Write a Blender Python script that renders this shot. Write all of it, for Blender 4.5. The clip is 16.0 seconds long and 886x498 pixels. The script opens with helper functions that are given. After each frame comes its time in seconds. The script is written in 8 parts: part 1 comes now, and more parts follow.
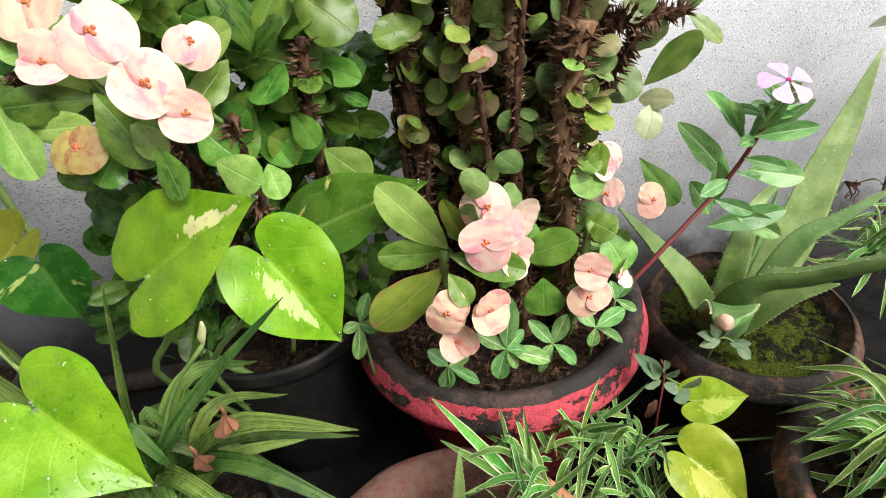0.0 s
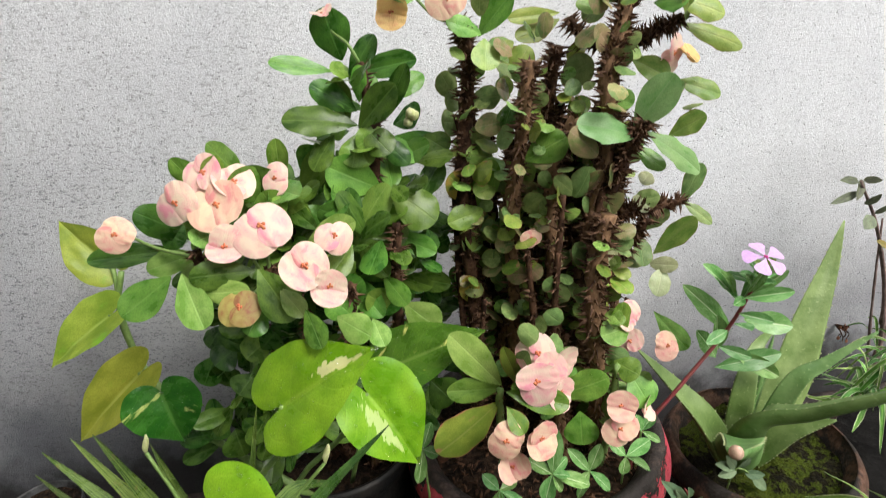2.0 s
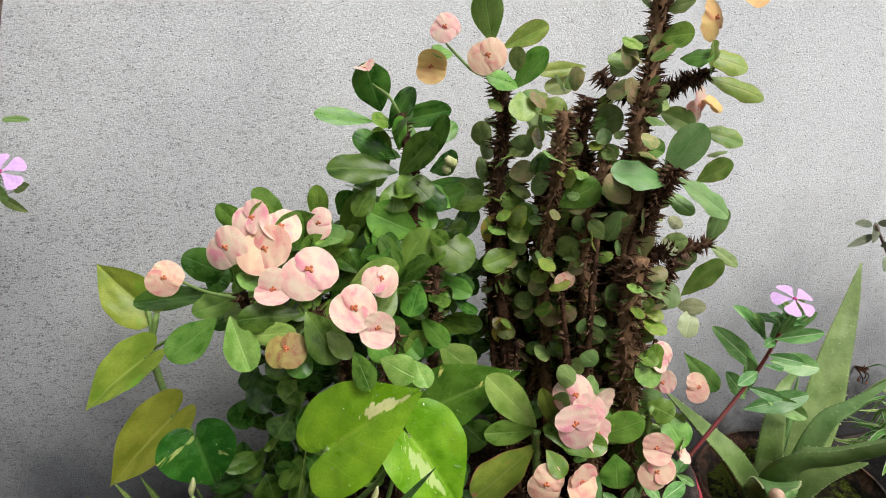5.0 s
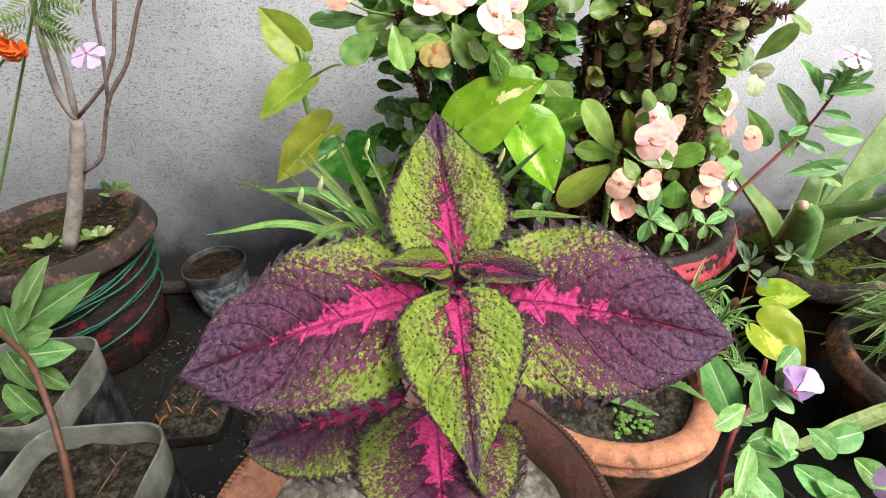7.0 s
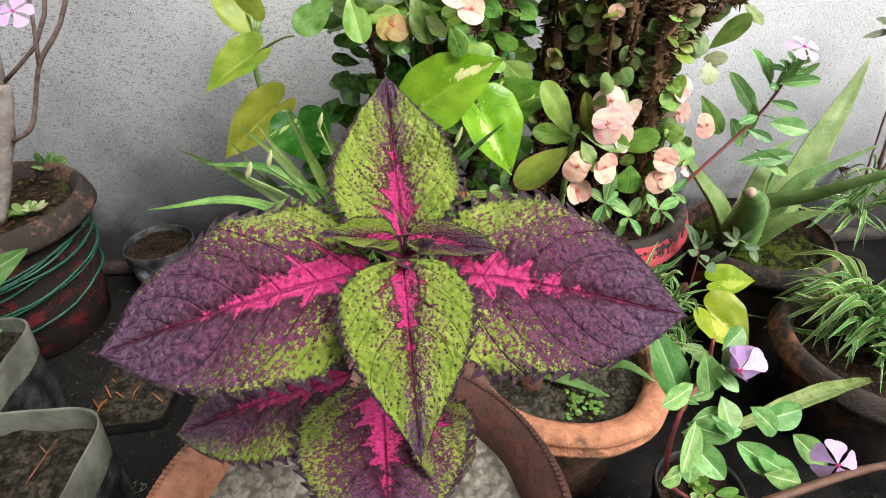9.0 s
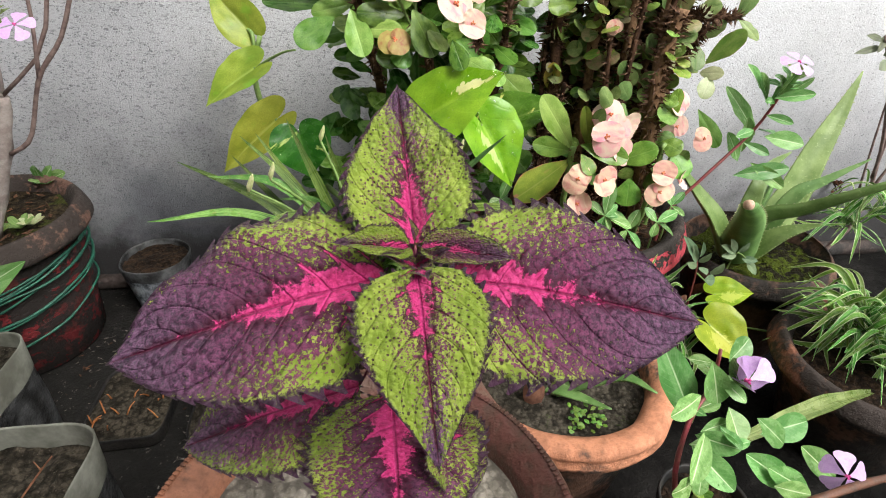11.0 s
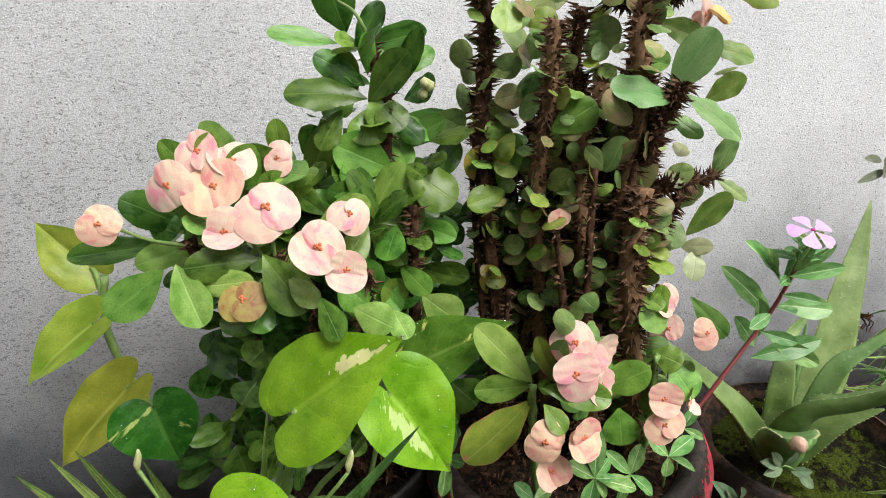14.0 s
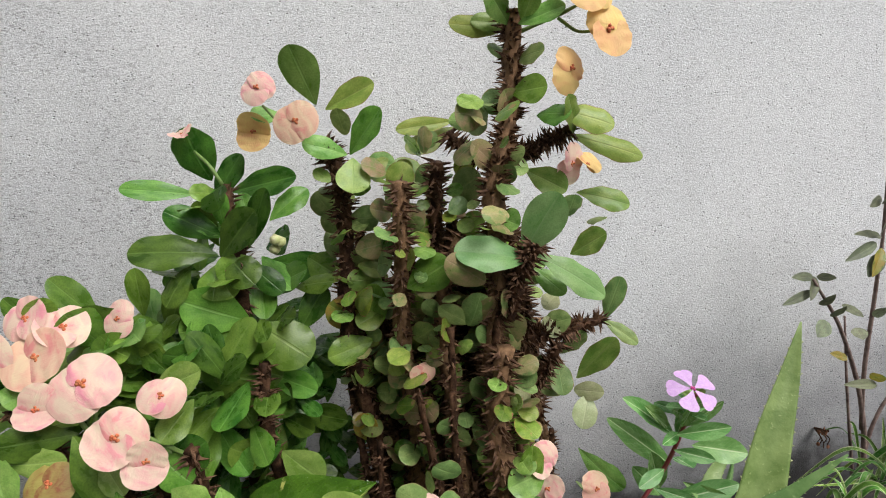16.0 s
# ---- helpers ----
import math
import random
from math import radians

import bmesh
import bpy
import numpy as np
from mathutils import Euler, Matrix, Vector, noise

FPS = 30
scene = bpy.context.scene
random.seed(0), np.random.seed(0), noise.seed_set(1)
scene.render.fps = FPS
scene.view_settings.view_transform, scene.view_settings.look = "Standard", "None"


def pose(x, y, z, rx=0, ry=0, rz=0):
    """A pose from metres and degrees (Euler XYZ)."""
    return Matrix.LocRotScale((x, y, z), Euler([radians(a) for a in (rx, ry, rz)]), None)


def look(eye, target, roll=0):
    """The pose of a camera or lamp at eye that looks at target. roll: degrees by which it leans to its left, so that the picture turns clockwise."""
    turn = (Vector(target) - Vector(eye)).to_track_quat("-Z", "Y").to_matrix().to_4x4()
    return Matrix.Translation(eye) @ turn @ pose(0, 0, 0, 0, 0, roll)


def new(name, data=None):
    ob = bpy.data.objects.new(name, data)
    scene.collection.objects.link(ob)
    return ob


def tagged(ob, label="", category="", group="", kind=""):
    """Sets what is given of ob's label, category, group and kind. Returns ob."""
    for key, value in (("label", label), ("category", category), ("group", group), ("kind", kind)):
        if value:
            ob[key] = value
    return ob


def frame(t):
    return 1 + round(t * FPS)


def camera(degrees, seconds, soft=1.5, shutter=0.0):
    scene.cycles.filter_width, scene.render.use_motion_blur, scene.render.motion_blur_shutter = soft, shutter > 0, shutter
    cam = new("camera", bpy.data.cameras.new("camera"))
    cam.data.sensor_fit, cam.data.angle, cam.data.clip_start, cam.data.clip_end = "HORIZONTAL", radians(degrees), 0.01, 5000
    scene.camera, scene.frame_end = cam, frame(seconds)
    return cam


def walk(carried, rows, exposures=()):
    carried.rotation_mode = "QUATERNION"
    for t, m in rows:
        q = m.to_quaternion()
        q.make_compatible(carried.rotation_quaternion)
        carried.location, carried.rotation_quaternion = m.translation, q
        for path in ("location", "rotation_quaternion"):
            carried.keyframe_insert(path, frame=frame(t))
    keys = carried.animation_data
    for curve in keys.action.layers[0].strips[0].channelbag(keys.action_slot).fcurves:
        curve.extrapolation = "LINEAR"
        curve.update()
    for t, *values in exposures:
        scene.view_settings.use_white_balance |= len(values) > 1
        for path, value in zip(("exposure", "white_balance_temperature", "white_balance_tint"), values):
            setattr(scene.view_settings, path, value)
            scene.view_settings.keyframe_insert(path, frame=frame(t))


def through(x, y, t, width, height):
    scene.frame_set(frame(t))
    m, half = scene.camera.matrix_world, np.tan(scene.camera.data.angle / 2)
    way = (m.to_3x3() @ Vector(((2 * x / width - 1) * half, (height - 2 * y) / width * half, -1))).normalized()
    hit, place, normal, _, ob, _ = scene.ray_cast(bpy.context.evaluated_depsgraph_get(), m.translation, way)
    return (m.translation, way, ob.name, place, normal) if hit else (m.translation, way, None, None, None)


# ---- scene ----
cam = camera(78.1, 16.0, soft=1.0, shutter=0.15)
PATH = [
    (0, (0.124, 0.08, 0.745), (0.227, 1.679, -0.452), -7.0),
    (0.5, (0.113, 0.056, 0.743), (0.213, 1.646, -0.466), -7.0),
    (1, (0.073, 0.008, 0.754), (0.179, 1.628, -0.415), -6.4),
    (1.5, (0.058, -0.025, 0.776), (0.174, 1.67, -0.279), -5.7),
    (2, (0.062, -0.01, 0.838), (0.213, 1.813, 0.03), -5.7),
    (2.5, (0.084, 0.02, 0.889), (0.264, 1.892, 0.209), -5.5),
    (3, (0.074, 0.026, 0.882), (0.28, 1.911, 0.247), -5.2),
    (5.5, (-0.005, -0.062, 0.824), (0.159, 1.814, 0.15), -5.4),
    (6, (-0.046, -0.138, 0.791), (0.098, 1.721, 0.067), -4.6),
    (6.5, (-0.095, -0.212, 0.775), (-0.075, 1.549, -0.172), -4.4),
    (7, (-0.091, -0.241, 0.766), (-0.12, 1.432, -0.329), -3.9),
    (7.5, (-0.084, -0.24, 0.751), (-0.03, 1.406, -0.384), -1.7),
    (8, (-0.089, -0.236, 0.751), (0.012, 1.404, -0.389), -0.8),
    (8.5, (-0.086, -0.234, 0.753), (0.024, 1.404, -0.39), -0.5),
    (11, (-0.095, -0.234, 0.75), (0.046, 1.432, -0.348), 0.1),
    (11.5, (-0.1, -0.229, 0.749), (0.043, 1.455, -0.321), -0.6),
    (12, (-0.102, -0.229, 0.749), (0.039, 1.459, -0.315), -0.7),
    (12.5, (-0.089, -0.223, 0.77), (0.053, 1.468, -0.288), -0.8),
    (13, (-0.049, -0.183, 0.836), (0.113, 1.621, -0.012), -2.1),
    (13.5, (-0.004, -0.08, 0.832), (0.201, 1.767, 0.091), -4.2),
    (14, (0.027, 0.032, 0.788), (0.235, 1.874, 0.037), -7.0),
    (14.5, (0.036, 0.044, 0.788), (0.194, 1.821, -0.117), -9.1),
    (15, (0.086, 0.05, 0.837), (0.254, 1.886, 0.06), -7.6),
    (15.5, (0.148, 0.062, 0.868), (0.331, 1.953, 0.244), -6.9),
    (16, (0.196, 0.062, 0.859), (0.379, 1.969, 0.286), -7.1),
]
walk(cam, [(t, look(eye, target, roll)) for t, eye, target, roll in PATH], exposures=[(0, 1.16), (1, 1.19), (1.5, 1.18), (2, 0.86), (3, 0.52), (5.5, 0.74), (7, 1.34), (8.5, 1.24), (12.5, 1.12), (13, 0.88), (13.5, 0.76), (14.5, 0.95), (15.2, 0.73), (16, 0.49)])

# ---- light ----
world = bpy.data.worlds.new("sky")
scene.world = world
world.use_nodes = True
wn = world.node_tree
sky = wn.nodes.new("ShaderNodeTexSky")
sky.sky_type = "NISHITA"
sky.sun_disc = False
sky.sun_elevation, sky.sun_rotation = radians(54), radians(134)
sky.air_density, sky.dust_density, sky.ozone_density = 1.0, 4.0, 0.6
sky_grey = wn.nodes.new("ShaderNodeHueSaturation")
sky_grey.inputs["Saturation"].default_value = 0.25
wn.links.new(sky.outputs["Color"], sky_grey.inputs["Color"])
wn.links.new(sky_grey.outputs["Color"], wn.nodes["Background"].inputs["Color"])
wn.nodes["Background"].inputs["Strength"].default_value = 0.115
sun = new("sun", bpy.data.lights.new("sun", "SUN"))
sun.data.energy, sun.data.angle, sun.data.color = 1.8, radians(32), (1.0, 0.97, 0.92)
sun.matrix_world = look((2.2, -1.5, 3.6), (0.1, 0.5, 0.3))

# ---- small helpers ----
WORLD = {}


def thing(name, label, category, at, group="", kind=""):
    """An empty at the base of a thing, which parents its parts."""
    ob = tagged(new(name), label, category, group, kind)
    ob.empty_display_size = 0.02
    ob.matrix_basis = Matrix.Translation(at)
    WORLD[ob] = Matrix.Translation(at)
    return ob


def part(name, mesh, material, parent, label="", m=None, kind=""):
    """Links a bmesh or a mesh as one mesh object under a thing or a part; m is its pose in the world."""
    if isinstance(mesh, bmesh.types.BMesh):
        data = bpy.data.meshes.new(name)
        mesh.to_mesh(data)
        mesh.free()
        mesh = data
    if material is not None and not mesh.materials:
        mesh.materials.append(material)
    ob = new(name, mesh)
    m = m if m is not None else Matrix.Identity(4)
    if parent is not None:
        ob.parent = parent
        ob.matrix_parent_inverse = WORLD[parent].inverted()
    ob.matrix_basis = m
    WORLD[ob] = m
    if material is not None and mesh.materials[0] != material:
        ob.material_slots[0].link = "OBJECT"
        ob.material_slots[0].material = material
    return tagged(ob, label, kind=kind)


def smooth(bm):
    for f in bm.faces:
        f.smooth = True
    return bm


def catmull(points, n):
    """n points on a smooth line through the given ones."""
    p = [Vector(q) for q in points]
    p = [2 * p[0] - p[1]] + p + [2 * p[-1] - p[-2]]
    out = []
    for k in range(n):
        s = k / (n - 1) * (len(p) - 3)
        i = min(int(s), len(p) - 4)
        f = s - i
        a, b, c, d = p[i:i + 4]
        out.append(0.5 * (2 * b + (c - a) * f + (2 * a - 5 * b + 4 * c - d) * f * f + (3 * b - a - 3 * c + d) * f ** 3))
    return out


def tube(points, radii, n=16, segs=8, rough=0.0):
    """A tapered tube through the points."""
    line = catmull(points, n)
    bm = bmesh.new()
    rings = []
    for k, c in enumerate(line):
        ahead = (line[min(k + 1, n - 1)] - line[max(k - 1, 0)]).normalized()
        side = ahead.cross(Vector((0.13, 0.97, 0.21))).normalized()
        other = ahead.cross(side)
        f = k / (n - 1) * (len(radii) - 1)
        i = min(int(f), len(radii) - 2) if len(radii) > 1 else 0
        r = radii[i] + (radii[i + 1] - radii[i]) * (f - i) if len(radii) > 1 else radii[0]
        ring = []
        for s in range(segs):
            a = 2 * math.pi * s / segs
            w = 1 + rough * noise.noise(Vector((c.x * 90 + s, c.y * 90, c.z * 90)))
            ring.append(bm.verts.new(c + (side * math.cos(a) + other * math.sin(a)) * r * w))
        rings.append(ring)
    for a, b in zip(rings, rings[1:]):
        for s in range(segs):
            bm.faces.new((a[s], a[(s + 1) % segs], b[(s + 1) % segs], b[s]))
    bm.faces.new(rings[0][::-1])
    bm.faces.new(rings[-1])
    return smooth(bm)


def lathe(profile, segs=64, corner=0.0, wobble=0.0, seed=0.0, close=False):
    """A turned shape from (radius, height) rows. corner: 0 round to 1 nearly square."""
    bm = bmesh.new()
    rings = []
    for r, z in profile:
        ring = []
        for s in range(segs):
            a = 2 * math.pi * s / segs
            k = 1.0
            if corner:
                e = 2 + 6 * corner
                k = (abs(math.cos(a)) ** e + abs(math.sin(a)) ** e) ** (-1 / e)
            w = 1 + wobble * noise.noise(Vector((math.cos(a) * 2 + seed, math.sin(a) * 2, z * 14)))
            dz = wobble * 0.12 * noise.noise(Vector((math.cos(a) * 3, math.sin(a) * 3 + seed, 7)))
            ring.append(bm.verts.new((r * k * w * math.cos(a), r * k * w * math.sin(a), z + dz * r)))
        rings.append(ring)
    for a, b in zip(rings, rings[1:]):
        for s in range(segs):
            bm.faces.new((a[s], a[(s + 1) % segs], b[(s + 1) % segs], b[s]))
    if close:
        bm.faces.new(rings[0][::-1])
        bm.faces.new(rings[-1])
    bmesh.ops.recalc_face_normals(bm, faces=bm.faces)
    return smooth(bm)


def soil_disc(r, bump, seed, corner=0.0, n=18, segs=48):
    """An uneven bed of soil, set into a pot."""
    bm = bmesh.new()
    rings = []
    for k in range(n + 1):
        ring = []
        for s in range(segs):
            a = 2 * math.pi * s / segs
            e = 2 + 6 * corner
            q = (abs(math.cos(a)) ** e + abs(math.sin(a)) ** e) ** (-1 / e) if corner else 1.0
            x, y = r * q * k / n * math.cos(a), r * q * k / n * math.sin(a)
            z = bump * (noise.noise(Vector((x * 28, y * 28, seed))) + 0.6 * noise.noise(Vector((x * 90, y * 90, seed))) + 0.35 * noise.noise(Vector((x * 260, y * 260, seed))))
            ring.append(bm.verts.new((x, y, z)))
        rings.append(ring)
    for a, b in zip(rings, rings[1:]):
        for s in range(segs):
            bm.faces.new((a[s], a[(s + 1) % segs], b[(s + 1) % segs], b[s]))
    bmesh.ops.remove_doubles(bm, verts=rings[0], dist=1e-7)
    bmesh.ops.recalc_face_normals(bm, faces=bm.faces)
    return smooth(bm)


# ---- materials ----
class Nodes:
    """A short hand for building one node material."""

    def __init__(self, name):
        self.mat = bpy.data.materials.new(name)
        self.mat.use_nodes = True
        self.nt = self.mat.node_tree
        self.bsdf = self.nt.nodes["Principled BSDF"]
        self.out = self.nt.nodes["Material Output"]

    def put(self, socket, value):
        if isinstance(value, bpy.types.NodeSocket):
            self.nt.links.new(value, socket)
        elif isinstance(value, tuple) and len(value) == 3 and socket.type == "RGBA":
            socket.default_value = (*value, 1)
        else:
            socket.default_value = value

    def node(self, kind, **values):
        n = self.nt.nodes.new(kind)
        for key, value in values.items():
            self.put(n.inputs[key.replace("_", " ")], value)
        return n

    def math(self, op, a, b=0.0, c=0.0):
        n = self.nt.nodes.new("ShaderNodeMath")
        n.operation = op
        for s, v in zip(n.inputs, (a, b, c)):
            self.put(s, v)
        return n.outputs[0]

    def step(self, value, lo, hi, to0=0.0, to1=1.0):
        n = self.nt.nodes.new("ShaderNodeMapRange")
        n.interpolation_type = "SMOOTHSTEP"
        for s, v in zip(n.inputs, (value, lo, hi, to0, to1)):
            self.put(s, v)
        return n.outputs[0]

    def mix(self, f, a, b, blend="MIX"):
        n = self.nt.nodes.new("ShaderNodeMix")
        n.data_type, n.blend_type = "RGBA", blend
        self.put(n.inputs[0], f), self.put(n.inputs[6], a), self.put(n.inputs[7], b)
        return n.outputs[2]

    def noise(self, vector, scale, detail=4.0, rough=0.55, distortion=0.0):
        n = self.node("ShaderNodeTexNoise", Vector=vector, Scale=scale, Detail=detail, Roughness=rough, Distortion=distortion)
        return n.outputs["Fac"]

    def voronoi(self, vector, scale, feature="F1"):
        n = self.nt.nodes.new("ShaderNodeTexVoronoi")
        n.feature = feature
        self.put(n.inputs["Vector"], vector), self.put(n.inputs["Scale"], scale)
        return n.outputs["Distance"]

    def coords(self, which="Object"):
        return self.nt.nodes.new("ShaderNodeTexCoord").outputs[which]

    def place(self):
        return self.nt.nodes.new("ShaderNodeNewGeometry").outputs["Position"]

    def xyz(self, vector):
        return self.node("ShaderNodeSeparateXYZ", Vector=vector).outputs

    def stretch(self, vector, scale, offset=(0, 0, 0)):
        n = self.nt.nodes.new("ShaderNodeMapping")
        self.put(n.inputs["Vector"], vector)
        n.inputs["Scale"].default_value = scale
        self.put(n.inputs["Location"], offset)
        return n.outputs[0]

    def random(self):
        return self.nt.nodes.new("ShaderNodeObjectInfo").outputs["Random"]

    def bump(self, height, strength=0.5, distance=0.01, normal=None):
        n = self.node("ShaderNodeBump", Height=height, Strength=strength, Distance=distance)
        if normal is not None:
            self.put(n.inputs["Normal"], normal)
        return n.outputs[0]

    def done(self, color, rough=0.6, normal=None, metal=0.0, spec=0.5, coat=0.0, through=0.0, through_color=None):
        for key, value in (("Base Color", color), ("Roughness", rough), ("Metallic", metal), ("Specular IOR Level", spec), ("Coat Weight", coat)):
            self.put(self.bsdf.inputs[key], value)
        if normal is not None:
            self.put(self.bsdf.inputs["Normal"], normal)
        if through:
            t = self.nt.nodes.new("ShaderNodeBsdfTranslucent")
            self.put(t.inputs["Color"], through_color if through_color is not None else color)
            m = self.nt.nodes.new("ShaderNodeMixShader")
            m.inputs[0].default_value = through
            self.nt.links.new(self.bsdf.outputs[0], m.inputs[1])
            self.nt.links.new(t.outputs[0], m.inputs[2])
            self.nt.links.new(m.outputs[0], self.out.inputs[0])
        return self.mat


def vary(n, color, amount=0.25, hue=0.02):
    """Shifts a colour a little from object to object."""
    r = n.random()
    h = n.node("ShaderNodeHueSaturation", Color=color)
    n.put(h.inputs["Hue"], n.step(n.math("FRACT", n.math("MULTIPLY", r, 7.13)), 0, 1, 0.5 - hue, 0.5 + hue))
    n.put(h.inputs["Value"], n.step(r, 0, 1, 1 - amount, 1 + amount))
    return h.outputs["Color"]


def leaf_material(name, base, light, vein, rough=0.32, veins=9.0, edge=None, blotch=None, blotch_at=0.6, wet=0.5, through=0.18, slant=1.1, streak=None, streak_at=0.6, side_weight=0.025, splash=None, mid=0.42, tone=0.25):
    n = Nodes(name)
    uv = n.xyz(n.coords("UV"))
    u, v = uv[0], n.math("ABSOLUTE", n.math("SUBTRACT", uv[1], 0.5))
    v = n.math("MULTIPLY", v, 2.0)
    r = n.random()
    local = n.stretch(n.coords("Object"), (1, 1, 1), n.node("ShaderNodeCombineXYZ", X=n.math("MULTIPLY", r, 37.0), Y=n.math("MULTIPLY", r, 11.0)).outputs[0])
    coarse = n.noise(local, 3.0, 3.0)
    fine = n.noise(n.place(), 700.0, 3.0)
    color = n.mix(n.step(coarse, 0.3, 0.7), base, light)
    color = n.mix(n.step(fine, 0.35, 0.7, 0.0, 0.35), color, tuple(c * 0.6 for c in base))
    if blotch is not None:
        spread = n.noise(local, 2.2, 5.0, 0.6)
        color = n.mix(n.step(spread, blotch_at, blotch_at + 0.12), color, blotch)
    if streak is not None:
        lean = n.node("ShaderNodeCombineXYZ", X=n.math("ADD", n.math("MULTIPLY", n.math("SUBTRACT", u, n.math("MULTIPLY", v, slant * 0.22)), 9.0), n.math("MULTIPLY", r, 31.0)), Y=n.math("MULTIPLY", uv[1], 3.2)).outputs[0]
        band = n.math("ADD", n.math("MULTIPLY", n.noise(lean, 1.0, 5.0, 0.6), 0.62), n.math("MULTIPLY", n.noise(local, 2.1, 2.0), 0.42))
        color = n.mix(n.step(band, streak_at, streak_at + 0.05), color, streak)
        color = n.mix(n.step(n.noise(local, 34.0, 2.0), 0.6, 0.68, 0.0, 0.5), color, tuple(q * 1.35 for q in light))
    if splash is not None:
        u0, v0, ru, rv, tint = splash
        du, dv = n.math("DIVIDE", n.math("SUBTRACT", u, u0), ru), n.math("DIVIDE", n.math("SUBTRACT", uv[1], v0), rv)
        far = n.math("SQRT", n.math("ADD", n.math("MULTIPLY", du, du), n.math("MULTIPLY", dv, dv)))
        lean = n.node("ShaderNodeCombineXYZ", X=n.math("MULTIPLY", n.math("SUBTRACT", u, n.math("MULTIPLY", v, 0.3)), 12.0), Y=n.math("MULTIPLY", uv[1], 5.0)).outputs[0]
        far = n.math("ADD", far, n.math("MULTIPLY", n.math("SUBTRACT", n.noise(lean, 1.0, 5.0, 0.65), 0.5), 3.2))
        color = n.mix(n.step(far, 0.86, 1.0, 1.0, 0.0), color, tint)
    side = n.math("FRACT", n.math("MULTIPLY", n.math("SUBTRACT", u, n.math("MULTIPLY", v, slant * 0.22)), veins))
    side = n.math("ABSOLUTE", n.math("SUBTRACT", side, 0.5))
    side_line = n.math("MULTIPLY", n.step(side, 0.0, 0.09, 1.0, 0.0), n.step(v, 0.75, 1.0, 1.0, 0.0))
    mid_line = n.step(v, 0.02, 0.075, 1.0, 0.0)
    color = n.mix(n.math("MULTIPLY", side_line, side_weight), color, vein)
    color = n.mix(n.math("MULTIPLY", mid_line, mid), color, vein)
    if edge is not None:
        jag = n.math("ADD", v, n.math("MULTIPLY", n.noise(local, 9.0, 2.0), 0.14))
        color = n.mix(n.step(jag, 0.98, 1.1), color, edge)
    color = vary(n, color, tone, tone * 0.08)
    drops = n.step(n.voronoi(n.place(), 230.0), 0.12, 0.2, 1.0, 0.0)
    where = n.step(n.noise(n.place(), 38.0, 2.0), 0.56, 0.62)
    drops = n.math("MULTIPLY", n.math("MULTIPLY", drops, where), wet)
    height = n.math("ADD", n.math("MULTIPLY", n.math("SUBTRACT", 1.0, side_line), 0.05 + side_weight), n.math("MULTIPLY", coarse, 0.7))
    height = n.math("SUBTRACT", height, n.math("MULTIPLY", mid_line, 0.6))
    normal = n.bump(height, 0.35, 0.002)
    normal = n.bump(drops, 0.9, 0.0015, normal)
    ro = n.math("SUBTRACT", n.step(coarse, 0.2, 0.8, rough - 0.05, rough + 0.15), n.math("MULTIPLY", drops, 0.25))
    return n.done(color, ro, normal, spec=0.32, through=through)


